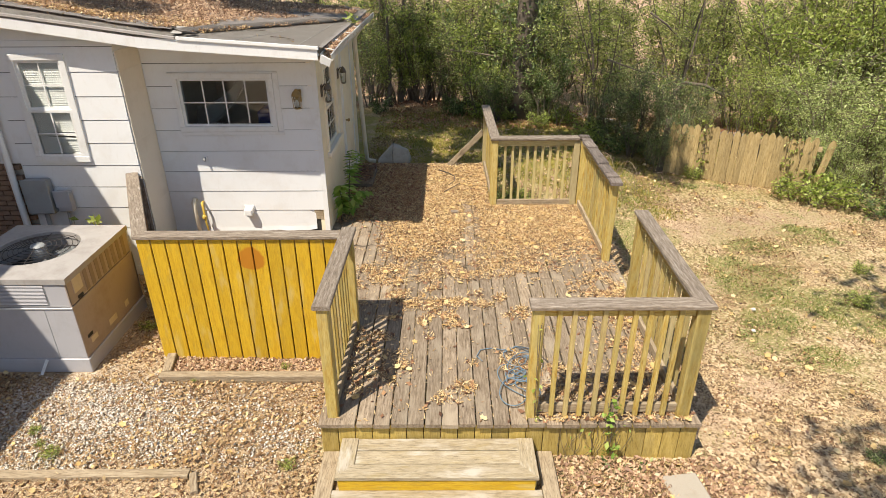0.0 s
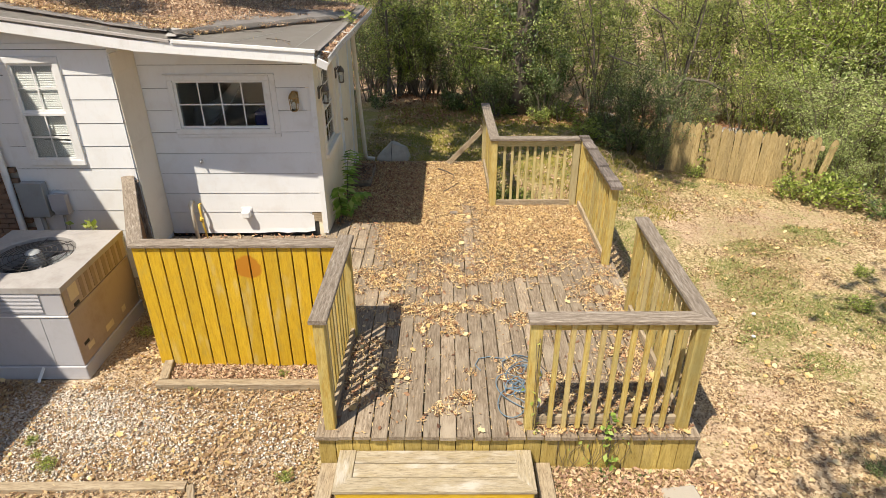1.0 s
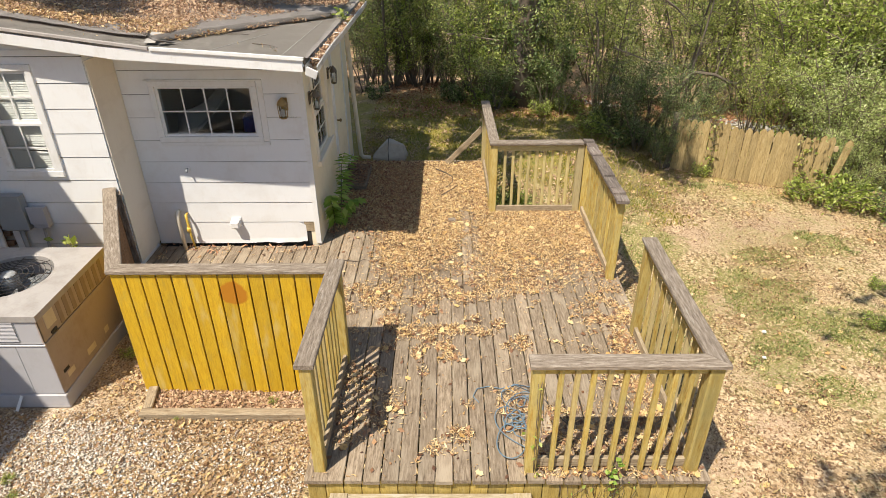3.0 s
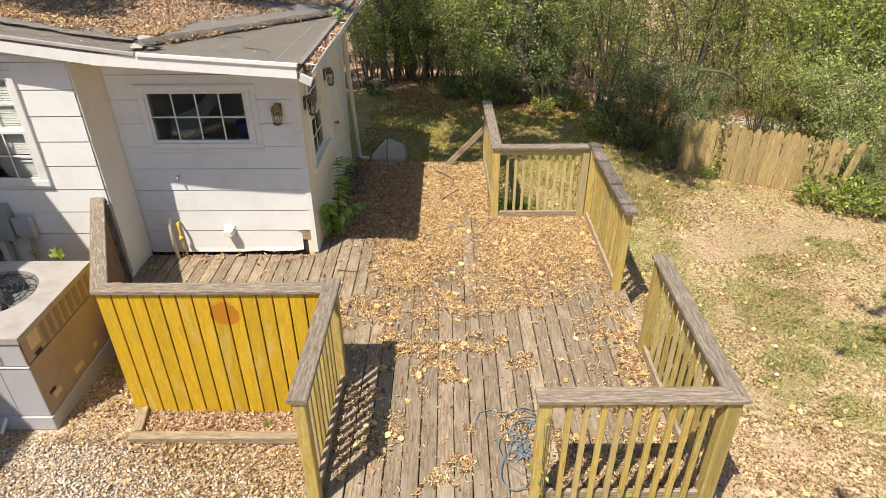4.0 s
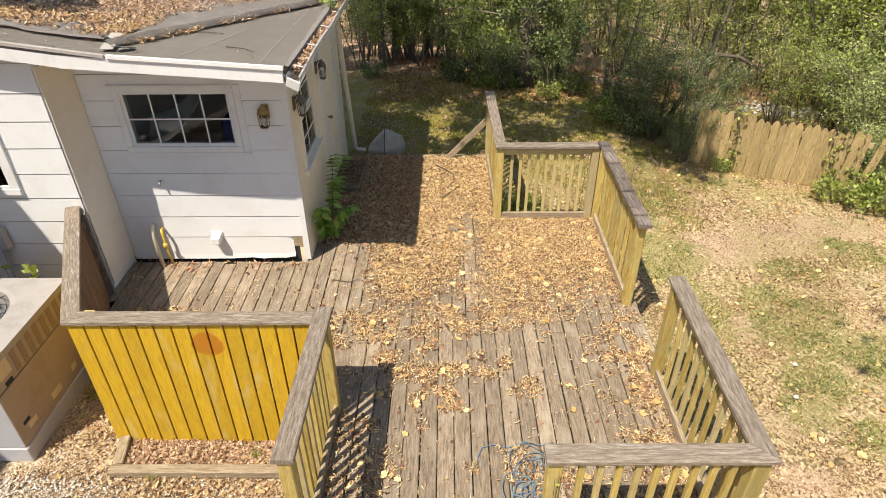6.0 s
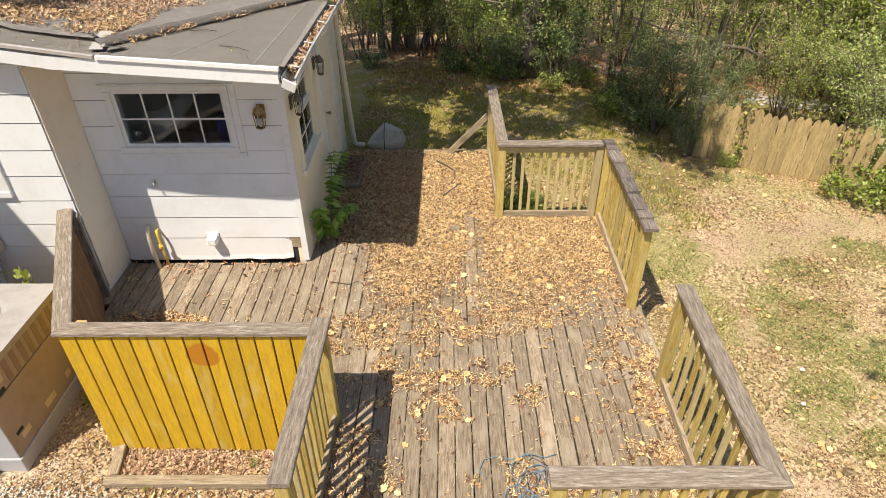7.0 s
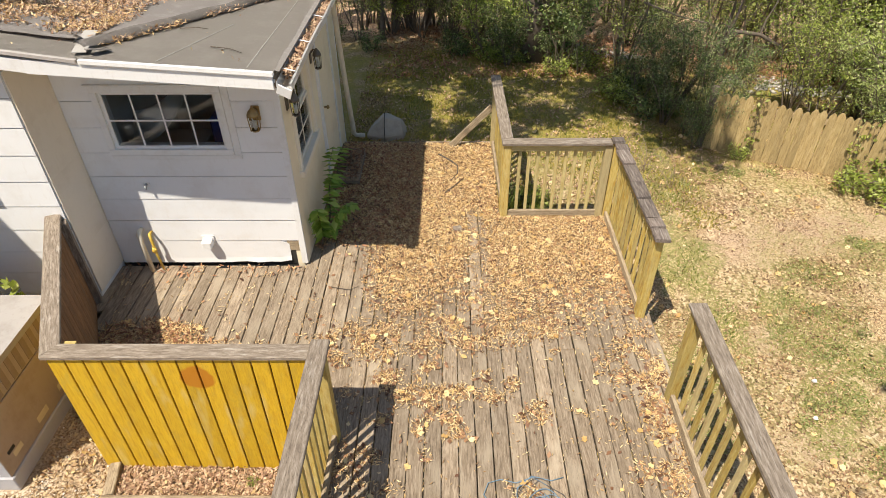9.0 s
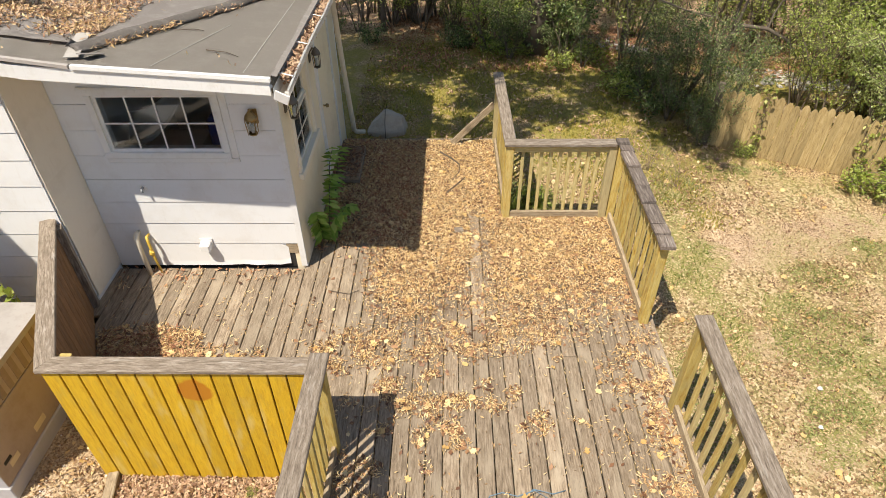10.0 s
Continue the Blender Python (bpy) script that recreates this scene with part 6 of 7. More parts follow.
def shrub(seed, height, spread, stems, twigs, per_twig, leaf, mat, name="shrub", thick=0.018, low=0.25, label="", category="shrub", loose=0.09):
    """Stems from one root, twigs along them, leaves along the twigs."""
    rnd = random.Random(seed)
    rng = np.random.default_rng(seed)
    ob = thing(name, (0, 0, 0), label, category, "trees and shrubs of the woods")
    wood_bm = bmesh.new()
    at = []
    for s in range(stems):
        a = 2 * math.pi * (s + rnd.random() * 0.7) / stems
        lean = rnd.uniform(0.15, 1.0) * spread / height
        pts = stem_line(rnd, (0.06 * math.cos(a), 0.06 * math.sin(a), -0.05), (math.cos(a) * lean, math.sin(a) * lean, 1), height * rnd.uniform(0.7, 1.0), 7, 0.18)
        tube(wood_bm, pts, [thick * (1 - 0.11 * i) for i in range(len(pts))], 5)
        for _ in range(twigs):
            f = low + (1 - low) * rnd.random() ** 0.8
            i = min(int(f * 7), 6)
            p = pts[i].lerp(pts[i + 1], f * 7 - i)
            b = rnd.random() * 2 * math.pi
            tw = stem_line(rnd, p, (math.cos(b), math.sin(b), rnd.uniform(-0.25, 0.8)), rnd.uniform(0.3, 0.75) * spread * 0.6, 3, 0.35)
            tube(wood_bm, [tw[0], tw[2], tw[3]], [0.007, 0.004, 0.002], 3, cap=False)
            q = np.array([list(v) for v in tw])
            u = rng.random(per_twig) * 2.999
            k = u.astype(int)
            at.append(q[k] + (q[k + 1] - q[k]) * (u - k)[:, None] + rng.normal(0, loose, (per_twig, 3)))
    at = np.concatenate(at)
    at = at[at[:, 2] > 0.03]
    n = len(at)
    place("trunk", mesh_of("trunk", wood_bm, M_TWIG, True), ob, Matrix())
    scatter("crown", *LEAF, at, rng.random(n) * 6.28, leaf * rng.uniform(0.65, 1.3, n)[:, None] * np.ones((1, 3)), mat, ob, rng.normal(0, 0.65, (n, 2)), kind=" ")
    return ob


def tree(seed, height, radius, lean, mat, leaf, first, label, limbs=10, per=260, spread=2.2, ivy=0):
    """A trunk with limbs from a height on, and leaves in clumps along them; ivy: leaves climbing the trunk."""
    rnd = random.Random(seed)
    rng = np.random.default_rng(seed)
    ob = thing("tree", (0, 0, 0), label, "tree", "trees and shrubs of the woods")
    bm = bmesh.new()
    pts = stem_line(rnd, (0, 0, -0.1), (lean[0], lean[1], 1), height, 10, 0.06)
    tube(bm, pts, [radius * (1.25 if i == 0 else 1 - 0.075 * i) for i in range(11)], 10)
    at = []
    for _ in range(limbs):
        f = first / height + (1 - first / height) * rnd.random()
        i = min(int(f * 10), 9)
        p = pts[i].lerp(pts[i + 1], f * 10 - i)
        b = rnd.random() * 2 * math.pi
        limb = stem_line(rnd, p, (math.cos(b), math.sin(b), rnd.uniform(-0.1, 0.7)), rnd.uniform(0.6, 1.0) * spread, 5, 0.25)
        tube(bm, limb, [radius * 0.3, radius * 0.22, radius * 0.16, radius * 0.1, radius * 0.06, 0.006], 5)
        q = np.array([list(v) for v in limb])
        for _c in range(5):
            k = rnd.randint(1, 4)
            c = q[k] + (q[k + 1] - q[k]) * rnd.random()
            n = per // 5
            at.append(c + rng.normal(0, 1, (n, 3)) * np.array([0.32, 0.32, 0.17]) * spread * 0.4)
    place("trunk", mesh_of("trunk", bm, M_BARK, True), ob, Matrix())
    if ivy:
        f = rng.random(ivy) * 3.4 / height * 10
        k = np.minimum(f.astype(int), 9)
        q = np.array([list(v) for v in pts])
        at.append(q[k] + (q[k + 1] - q[k]) * (f - k)[:, None] + rng.normal(0, radius * 0.8, (ivy, 3)) * np.array([1, 1, 0.3]))
    at = np.concatenate(at)
    n = len(at)
    scatter("crown", *LEAF, at, rng.random(n) * 6.28, leaf * rng.uniform(0.65, 1.3, n)[:, None] * np.ones((1, 3)), mat, ob, rng.normal(0, 0.65, (n, 2)), kind=" ")
    return ob


def shift(ob, x, y, turn=0.0, size=1.0, z=None):
    """Stands a copy of a plant on the ground."""
    return copy_thing(ob, Matrix.Translation((x, y, gz(x, y) if z is None else z)) @ Matrix.Rotation(turn, 4, "Z") @ Matrix.Scale(size, 4))


def settle(ob, x, y, turn=0.0, size=1.0):
    """Stands the plant itself on the ground."""
    ob.matrix_basis = Matrix.Translation((x, y, gz(x, y))) @ Matrix.Rotation(turn, 4, "Z") @ Matrix.Scale(size, 4)


def edge_y(x):
    """Where the woods begin behind the lawn."""
    if x < 1.8:
        return 11.5 - 0.27 * (x + 0.8)
    if x < 3.8:
        return 10.8 - 0.55 * (x - 1.8)
    if x < 5.2:
        return 9.7 - 1.3 * (x - 3.8)
    return 7.9


KINDS = [
    shrub(21, 2.6, 1.1, 7, 14, 38, 0.047, M_LEAF_A, label="dense dark green shrub at the woods' edge", loose=0.06),
    shrub(22, 3.0, 1.2, 6, 15, 38, 0.047, M_LEAF_B, label="tall olive green shrub in the woods", loose=0.065),
    shrub(23, 2.2, 1.3, 8, 12, 35, 0.052, M_LEAF_A, label="spreading green shrub at the woods' edge", loose=0.065),
    shrub(24, 3.4, 1.0, 5, 15, 28, 0.047, M_LEAF_B, label="thin olive sapling clump in the woods", loose=0.06),
    shrub(25, 2.4, 1.2, 7, 14, 35, 0.052, M_LEAF_C, label="sunlit bright green shrub in the woods", loose=0.06),
    shrub(26, 2.3, 1.4, 8, 15, 38, 0.043, M_LEAF_D, label="pale green arching shrub beside the fence", loose=0.06),
    shrub(28, 2.3, 1.1, 6, 11, 20, 0.085, M_LEAF_A, label="broad-leaved dark green shrub in the woods", loose=0.08),
    shrub(27, 2.4, 0.8, 8, 9, 13, 0.055, M_LEAF_B, thick=0.012, label="bare-stemmed thicket with few leaves", loose=0.06),
]
LOW = [
    shrub(31, 0.55, 0.55, 7, 7, 16, 0.06, M_LEAF_A, thick=0.006, low=0.1, label="low green undergrowth at the woods' edge", loose=0.05),
    shrub(32, 0.45, 0.5, 7, 7, 14, 0.055, M_LEAF_C, thick=0.006, low=0.1, label="low bright green weeds in the leaf litter", loose=0.05),
]


def woods():
    rnd = random.Random(77)
    spots = []
    for x in np.arange(-3.0, 16.0, 0.95):
        for row, dy in enumerate((0.4, 1.8, 3.4, 5.4, 7.6, 10.0, 12.8)):
            px, py = x + rnd.uniform(-0.45, 0.45) + (x - 1) * 0.07 * row, edge_y(x) + dy + rnd.uniform(-0.5, 0.5)
            if (x > 5.0 and row == 0) or (-1.3 < x < 0.8 and row == 0):
                continue
            spots.append((px, py, row))
    first = [True] * len(KINDS)
    for px, py, row in spots:
        # the gaps through which the creek bed and its bare banks show
        if 3.2 < px < 5.6 and 10.0 < py < 15.0 and rnd.random() < 0.7:
            continue
        if 5.9 < px < 8.6 and 8.6 < py < 11.5:
            continue
        if row == 0:
            k = rnd.choice((7, 7, 4, 3, 6, 0, 2))
            s = rnd.uniform(0.55, 0.9)
        elif px > 5.5:
            k = rnd.choice((1, 4, 3, 4, 1, 5))
            s = rnd.uniform(0.9, 1.25)
        else:
            k = rnd.choice((7, 1, 3, 4, 0, 1, 3, 6, 2))
            s = rnd.uniform(0.85, 1.2) * (1 + 0.05 * row)
        if first[k]:
            settle(KINDS[k], px, py, rnd.random() * 6.28, s)
            first[k] = False
        else:
            shift(KINDS[k], px, py, rnd.random() * 6.28, s)
    for px, py, k, s in ((8.0, 6.9, 5, 1.1), (7.7, 6.2, 5, 0.7), (8.7, 6.3, 5, 1.15), (9.0, 7.6, 1, 1.2), (8.4, 8.6, 4, 1.1), (9.6, 9.4, 1, 1.3), (10.8, 7.2, 4, 1.3), (8.9, 10.4, 1, 1.3), (11.6, 6.2, 1, 1.3), (12.0, 10.0, 4, 1.5), (7.0, 12.3, 1, 1.3), (10.2, 11.6, 1, 1.5), (3.4, 11.2, 0, 1.0), (1.9, 11.9, 1, 1.1), (0.4, 12.6, 4, 1.0)):
        shift(KINDS[k], px, py, rnd.random() * 6.28, s)
    for px, py, k, s in ((3.3, 10.2, 6, 0.8), (5.1, 9.4, 0, 0.6), (2.4, 11.4, 6, 1.2), (3.2, 12.2, 0, 1.3), (2.2, 10.6, 6, 0.5), (3.4, 10.6, 6, 0.8), (1.2, 12.0, 0, 1.0), (0.2, 13.4, 1, 1.2), (-0.9, 13.0, 0, 1.1), (9.8, 8.2, 4, 1.3), (8.9, 9.2, 1, 1.25), (10.6, 9.6, 1, 1.4), (7.6, 11.4, 1, 1.2)):
        shift(KINDS[k], px, py, rnd.random() * 6.28, s)
    for px, py, k, s in ((-0.9, 11.9, 3, 0.7), (-0.2, 12.4, 4, 0.7), (0.5, 11.9, 3, 0.62), (1.1, 12.3, 0, 0.8), (1.75, 11.5, 4, 0.42), (2.2, 11.0, 0, 0.5), (3.15, 10.25, 2, 0.5), (3.65, 9.9, 0, 0.45), (0.1, 13.0, 1, 0.9), (2.5, 12.6, 2, 0.8)):
        shift(KINDS[k], px, py, rnd.random() * 6.28, s)
    # the tall bushes that close the yard on its right
    for px, py, k, s in ((7.9, 6.3, 5, 0.85), (8.6, 5.6, 5, 1.0), (9.2, 6.6, 1, 1.0), (8.3, 7.5, 5, 1.0), (9.6, 5.0, 4, 0.9), (10.2, 6.0, 1, 1.2), (10.0, 7.6, 4, 1.2), (11.0, 4.4, 1, 1.1), (9.3, 8.6, 1, 1.1),
                         (10.5, 3.2, 0, 0.9), (11.5, 8.8, 1, 1.3), (7.3, 7.9, 4, 0.7), (4.9, 8.3, 0, 0.8), (5.3, 7.75, 0, 0.72), (4.55, 8.6, 2, 0.7), (5.7, 8.2, 0, 0.7), (5.0, 7.5, 2, 0.5), (4.75, 7.9, 0, 0.6), (5.0, 7.05, 2, 0.42), (5.35, 7.3, 0, 0.55), (6.2, 8.3, 7, 0.8), (6.9, 8.0, 3, 0.6), (7.5, 7.6, 7, 0.75), (7.2, 8.6, 1, 0.6), (6.5, 8.9, 7, 0.9), (8.2, 8.2, 5, 0.9), (7.9, 7.2, 5, 0.8), (7.75, 5.75, 5, 0.45), (8.3, 5.3, 5, 0.5), (8.9, 4.9, 5, 0.55)):
        shift(KINDS[k], px, py, rnd.random() * 6.28, s)
    for k, spare in enumerate(first):
        if spare:
            settle(KINDS[k], 3.6 + 0.9 * k, 12.6, 1.0 * k, 1.0)
    settle(LOW[0], 4.5, 8.1, 0.3, 1.0)
    settle(LOW[1], 4.15, 8.7, 1.3, 1.15)
    for _ in range(15):
        x = rnd.uniform(-1.5, 5.0)
        y = edge_y(x) + rnd.uniform(-0.35, 0.5)
        shift(LOW[rnd.random() < 0.35], x, y, rnd.random() * 6.28, rnd.uniform(0.5, 1.0))
    for px, py, k, s in ((6.85, 5.85, 1, 0.8), (7.2, 5.55, 1, 1.0), (7.6, 5.4, 1, 1.0), (7.9, 5.0, 0, 0.9), (8.3, 4.8, 1, 0.9), (7.5, 5.9, 1, 1.1), (8.7, 4.5, 0, 1.0), (9.1, 4.0, 1, 1.0), (5.6, 6.75, 1, 0.5),
                         (6.1, 2.45, 1, 0.4), (6.45, 2.2, 0, 0.4), (6.8, 2.7, 0, 0.45), (6.6, 3.3, 1, 0.35), (4.75, 0.0, 0, 0.25), (2.2, 5.15, 1, 0.7), (1.98, 5.35, 0, 0.6), (2.3, 5.45, 1, 0.5)):
        shift(LOW[k], px, py, rnd.random() * 6.28, s)
    # small weeds in the gravel
    for px, py, s in ((-2.64, 0.29, 0.16), (-2.32, 0.0, 0.22), (-2.30, 1.92, 0.25), (-1.45, 1.0, 0.14), (-0.26, -0.12, 0.18), (-2.5, 0.12, 0.12), (-0.6, 1.22, 0.14)):
        shift(LOW[1], px, py, rnd.random() * 6.28, s)


woods()
big = tree(41, 11.0, 0.27, (0.01, 0.02), M_LEAF_A, 0.11, 4.5, "tall shaded tree with a thick ivy-clad trunk", 7, 120, 3.0, ivy=1500)
settle(big, 2.85, 10.7, 0.4)
thin = tree(42, 8.0, 0.085, (-0.05, 0.02), M_LEAF_B, 0.08, 3.6, "slender dark tree in the woods", 10, 160, 1.6)
settle(thin, -0.5, 13.2, 0.2)
for x, y, a, s in ((-0.15, 12.9, 2.0, 0.9), (-0.35, 11.9, 4.0, 0.6), (0.6, 13.6, 1.0, 0.8), (1.6, 12.2, 3.2, 0.55), (4.6, 10.8, 5.0, 0.5), (6.3, 9.9, 0.7, 0.45), (5.9, 9.0, 2.6, 0.4), (3.6, 13.5, 4.4, 1.0), (8.2, 13.0, 1.5, 1.1), (11.5, 12.0, 3.0, 1.2)):
    shift(thin, x, y, a, s)


# dead limbs caught in the thicket
def dead_limb(points, r, label, mat=None):
    ob = thing("dead_branch", points[0], label, "branch", "dead branches in the woods")
    bm = bmesh.new()
    line = [Vector(p) for p in points]
    tube(bm, line, [r * (1 - 0.6 * i / (len(line) - 1)) for i in range(len(line))], 7)
    rnd = random.Random(len(points) + int(points[0][0] * 10))
    for k in range(1, len(line)):
        w = stem_line(rnd, line[k], (rnd.uniform(-0.5, 0.8), rnd.uniform(-0.4, 0.4), rnd.uniform(-0.3, 0.9)), rnd.uniform(0.3, 0.8), 3, 0.3)
        tube(bm, w, [r * 0.4, r * 0.3, r * 0.2, r * 0.1], 4, cap=False)
    part("stick", bm, mat or M_DEAD, ob, shade=True)


dead_limb([(1.15, 10.95, 1.36), (1.6, 11.0, 1.32), (2.0, 11.0, 1.25), (2.4, 11.05, 1.18), (2.9, 11.1, 0.8)], 0.025, "long dead branch leaning through the thicket")
dead_limb([(4.3, 8.7, 1.5), (4.9, 8.6, 1.3), (5.4, 8.6, 1.19), (5.8, 8.5, 0.95)], 0.016, "dead branch hanging over the fence's end")
dead_limb([(5.2, 8.7, -0.4), (5.6, 8.65, 0.6), (5.85, 8.6, 1.06), (6.3, 8.6, 1.0), (6.7, 8.6, 0.8), (6.95, 8.6, 0.5)], 0.05, "dark arched limb over the fence", M_BARK)
dead_limb([(5.6, 10.5, 2.2), (6.0, 10.5, 1.95), (6.45, 10.5, 1.55), (6.7, 10.4, 1.0)], 0.025, "dark slanting branch in the woods", M_BARK)


# tall trees out of view, whose crowns shade the back lawn, part of the roof and the yard's far side
def shade_tree(seed, trunk, spots, label, clump=85, loose=0.36):
    rng = np.random.default_rng(seed)
    rnd = random.Random(seed)
    ob = thing("tree", trunk[0], label, "tree", "trees and shrubs of the woods")
    bm = bmesh.new()
    pts = [Vector(p) for p in trunk]
    tube(bm, pts, [0.30, 0.24, 0.21, 0.16, 0.08], 10)
    at = []
    mains = []
    for k in range(13):
        a = 2 * math.pi * k / 13
        line = stem_line(rnd, pts[2 + k % 3], (math.cos(a), math.sin(a) * 0.8 - 0.25, 0.45), rnd.uniform(2.5, 5.5), 8, 0.3)
        tube(bm, line, [0.07, 0.06, 0.05, 0.04, 0.032, 0.024, 0.016, 0.01, 0.006], 5, cap=False)
        mains += line
    for gx, gy, chance in spots:
        if rnd.random() > chance:
            continue
        h = rnd.uniform(6.4, 9.0)
        c = Vector((gx - 0.37 * (h + 0.2), gy - 0.44 * (h + 0.2), h))
        near = min(mains, key=lambda q: (q - c).length)
        mid = near.lerp(c, 0.5) + Vector((rnd.uniform(-0.3, 0.3), rnd.uniform(-0.3, 0.3), 0.2))
        tube(bm, [near, mid, c], [0.012, 0.008, 0.004], 3, cap=False)
        n = clump
        at.append(np.array(c) + rng.normal(0, 1, (n, 3)) * np.array([loose, loose, 0.16]))
    part("trunk", bm, M_BARK, ob, shade=True)
    at = np.concatenate(at)
    n = len(at)
    scatter("crown", *LEAF, at, rng.random(n) * 6.28, rng.uniform(0.12, 0.24, n)[:, None] * np.ones((1, 3)), M_LEAF_A, ob, rng.normal(0, 0.6, (n, 2)), kind=" ")


def shade_spots(seed, *areas):
    """Clumps by where their shade falls: (x0, x1, y0, y1, step, chance)."""
    rnd = random.Random(seed)
    return [(gx + rnd.uniform(-0.3, 0.3), gy + rnd.uniform(-0.3, 0.3), chance) for x0, x1, y0, y1, step_, chance in areas for gx in np.arange(x0, x1, step_) for gy in np.arange(y0, y1, step_)]


def dapple(x0, x1, y0, y1, step_, off, gap=-0.12, sunny=()):
    """Where shade falls in an area: broad drifts of shade with clear openings between them."""
    rnd = random.Random(int(off * 10))
    out = []
    for gx in np.arange(x0, x1, step_):
        for gy in np.arange(y0, y1, step_):
            if noise.noise((gx * 0.8 + off, gy * 1.0 - off, off)) > gap and all(math.hypot(gx - sx, gy - sy) > sr for sx, sy, sr in sunny):
                out.append((gx + rnd.uniform(-0.15, 0.15), gy + rnd.uniform(-0.15, 0.15), 0.92))
    return out


SUNNY = ((0.04, 9.5, 0.4), (1.1, 8.9, 0.45), (1.2, 8.3, 0.35), (3.15, 8.3, 0.45), (2.9, 8.9, 0.4), (2.5, 7.2, 0.4), (0.5, 8.6, 0.25), (3.4, 7.0, 0.6), (3.6, 11.0, 1.2), (2.3, 11.2, 0.7))
shade_tree(5, ((-3.2, 8.6, -0.4), (-3.25, 8.5, 2.0), (-3.1, 8.3, 4.5), (-3.0, 8.0, 6.5), (-2.8, 7.8, 8.5)),
           dapple(-0.9, 5.2, 7.3, 11.4, 0.5, 5.3, -0.13, SUNNY) + shade_spots(5, (5.1, 5.6, 6.6, 7.2, 0.5, 0.6), (-4.6, -1.5, 5.4, 8.5, 0.6, 0.5), (-1.6, 0.5, 9.9, 12.8, 0.5, 0.85), (-1.2, -0.1, 7.9, 9.9, 0.45, 0.8), (0.5, 1.4, 10.2, 12.8, 0.5, 0.5)), "tall shade tree standing behind the house", 170, 0.2)
# two trees added for their unseen canopy, which darkens the woods' interior
shade_tree(7, ((-2.9, 15.6, -0.4), (-2.9, 15.5, 2.0), (-2.6, 15.3, 4.5), (-2.2, 15.0, 6.5), (-1.5, 14.8, 8.5)),
           dapple(-2.5, 1.8, 11.4, 19.0, 0.75, 9.1, 0.05) + dapple(1.8, 5.6, 14.2, 19.0, 0.7, 2.3, -0.1), "tall tree with an unseen crown, added to shade the woods", 130, 0.38)
shade_tree(8, ((9.5, 15.6, -0.4), (9.4, 15.5, 2.0), (9.0, 15.3, 4.5), (8.4, 15.0, 6.5), (7.8, 14.8, 8.5)),
           dapple(5.4, 7.0, 10.5, 19.0, 0.75, 3.7, 0.12) + dapple(7.0, 13.0, 13.0, 19.0, 0.9, 4.7, 0.22), "tall tree with an unseen crown, added to shade the woods", 120, 0.38)
# unseen tree added to cast the dark patches on the yard's right side
shade_tree(6, ((8.5, -9.0, -0.4), (8.4, -8.9, 2.0), (8.0, -8.4, 4.5), (7.4, -7.6, 6.5), (6.6, -6.8, 8.5)),
           shade_spots(6, (6.35, 8.2, 2.2, 3.7, 0.5, 0.7), (4.6, 6.6, -1.2, 0.3, 0.5, 0.6), (7.5, 9.5, 0.0, 2.0, 0.6, 0.6)), "unseen tall tree added to shade the yard's right side", 95)


# ---- fallen leaves, gravel, grass ----
def cover(fn, x0, x1, y0, y1, n, seed):
    """Random places whose chance is fn(x, y)."""
    rng = np.random.default_rng(seed)
    x, y, c = rng.uniform(x0, x1, n), rng.uniform(y0, y1, n), rng.random(n)
    keep = np.array([c_ < fn(a, b) for a, b, c_ in zip(x, y, c)])
    return x[keep], y[keep], rng


def clumpy(x, y, s, off=0.0):
    return noise.noise((x * s + off, y * s - off, off))


def deck_leaves(x, y):
    if y > NOTCH_Y - 0.05 and x > NOTCH_X - 0.05:
        return 0
    c = clumpy(x, y, 1.3, 4.0)
    f = clumpy(x, y, 5.0, 9.0)
    d = 0.0
    far = smooth(y + 0.35 * c, 2.5, 3.9) * smooth(x + 0.25 * c, 0.05, 0.75)
    far = max(far, smooth(y, 4.0, 4.5) * smooth(x, -0.6, -0.3))
    bare = smooth(0.18 - abs(x - 1.42 - 0.06 * c), 0.0, 0.12) * (1 - smooth(y, 4.6, 5.2)) * smooth(y, 2.9, 3.5)
    d = far * (0.95 + 0.4 * f) * (1 - 0.85 * bare)
    d = max(d, smooth(0.42 - abs(y - 2.55 - 0.15 * (x - 0.3)), 0.0, 0.3) * smooth(x, -0.5, -0.1) * (1 - smooth(x, 1.9, 2.6)) * max(0, 0.4 + 0.9 * f))
    d = max(d, smooth(0.72 + 0.15 * f - math.hypot((x + 1.95) * 0.85, (y - 2.3) * 1.15), 0.0, 0.3) * 1.1)
    d = max(d, smooth(2.62 + 0.2 * f - 0.25 * abs(x + 1.2) - y, 0, 0.3) * (1 - smooth(x, -1.0, -0.1)) * max(0.1, 0.55 + f))
    d = max(d, smooth(x, 2.3, 2.95) * (1 - smooth(y, 2.2, 3.2)) * max(0, 0.28 + 0.7 * f))
    d = max(d, smooth(0.8 + 0.5 * f - math.hypot((x - 0.9) / 1.0, (y - 1.85) / 0.6), 0.0, 0.5) * max(0.0, 0.28 + 1.1 * f))
    d = max(d, smooth(x, 1.6, 2.0) * (1 - smooth(y, 0.3, 0.9)) * 0.35)
    d = max(d, max(0, 0.55 * f + 0.8 * clumpy(x, y, 2.1, 17.0) - 0.2) * 2.0 * smooth(y, 0.1, 0.4) * (1 if x > 0.1 else 0.15))
    d = max(d, 0.35 * smooth(0.5 - math.hypot(x - 0.35, y - 0.75), 0, 0.3) * max(0, 0.6 + f))
    return d + 0.008


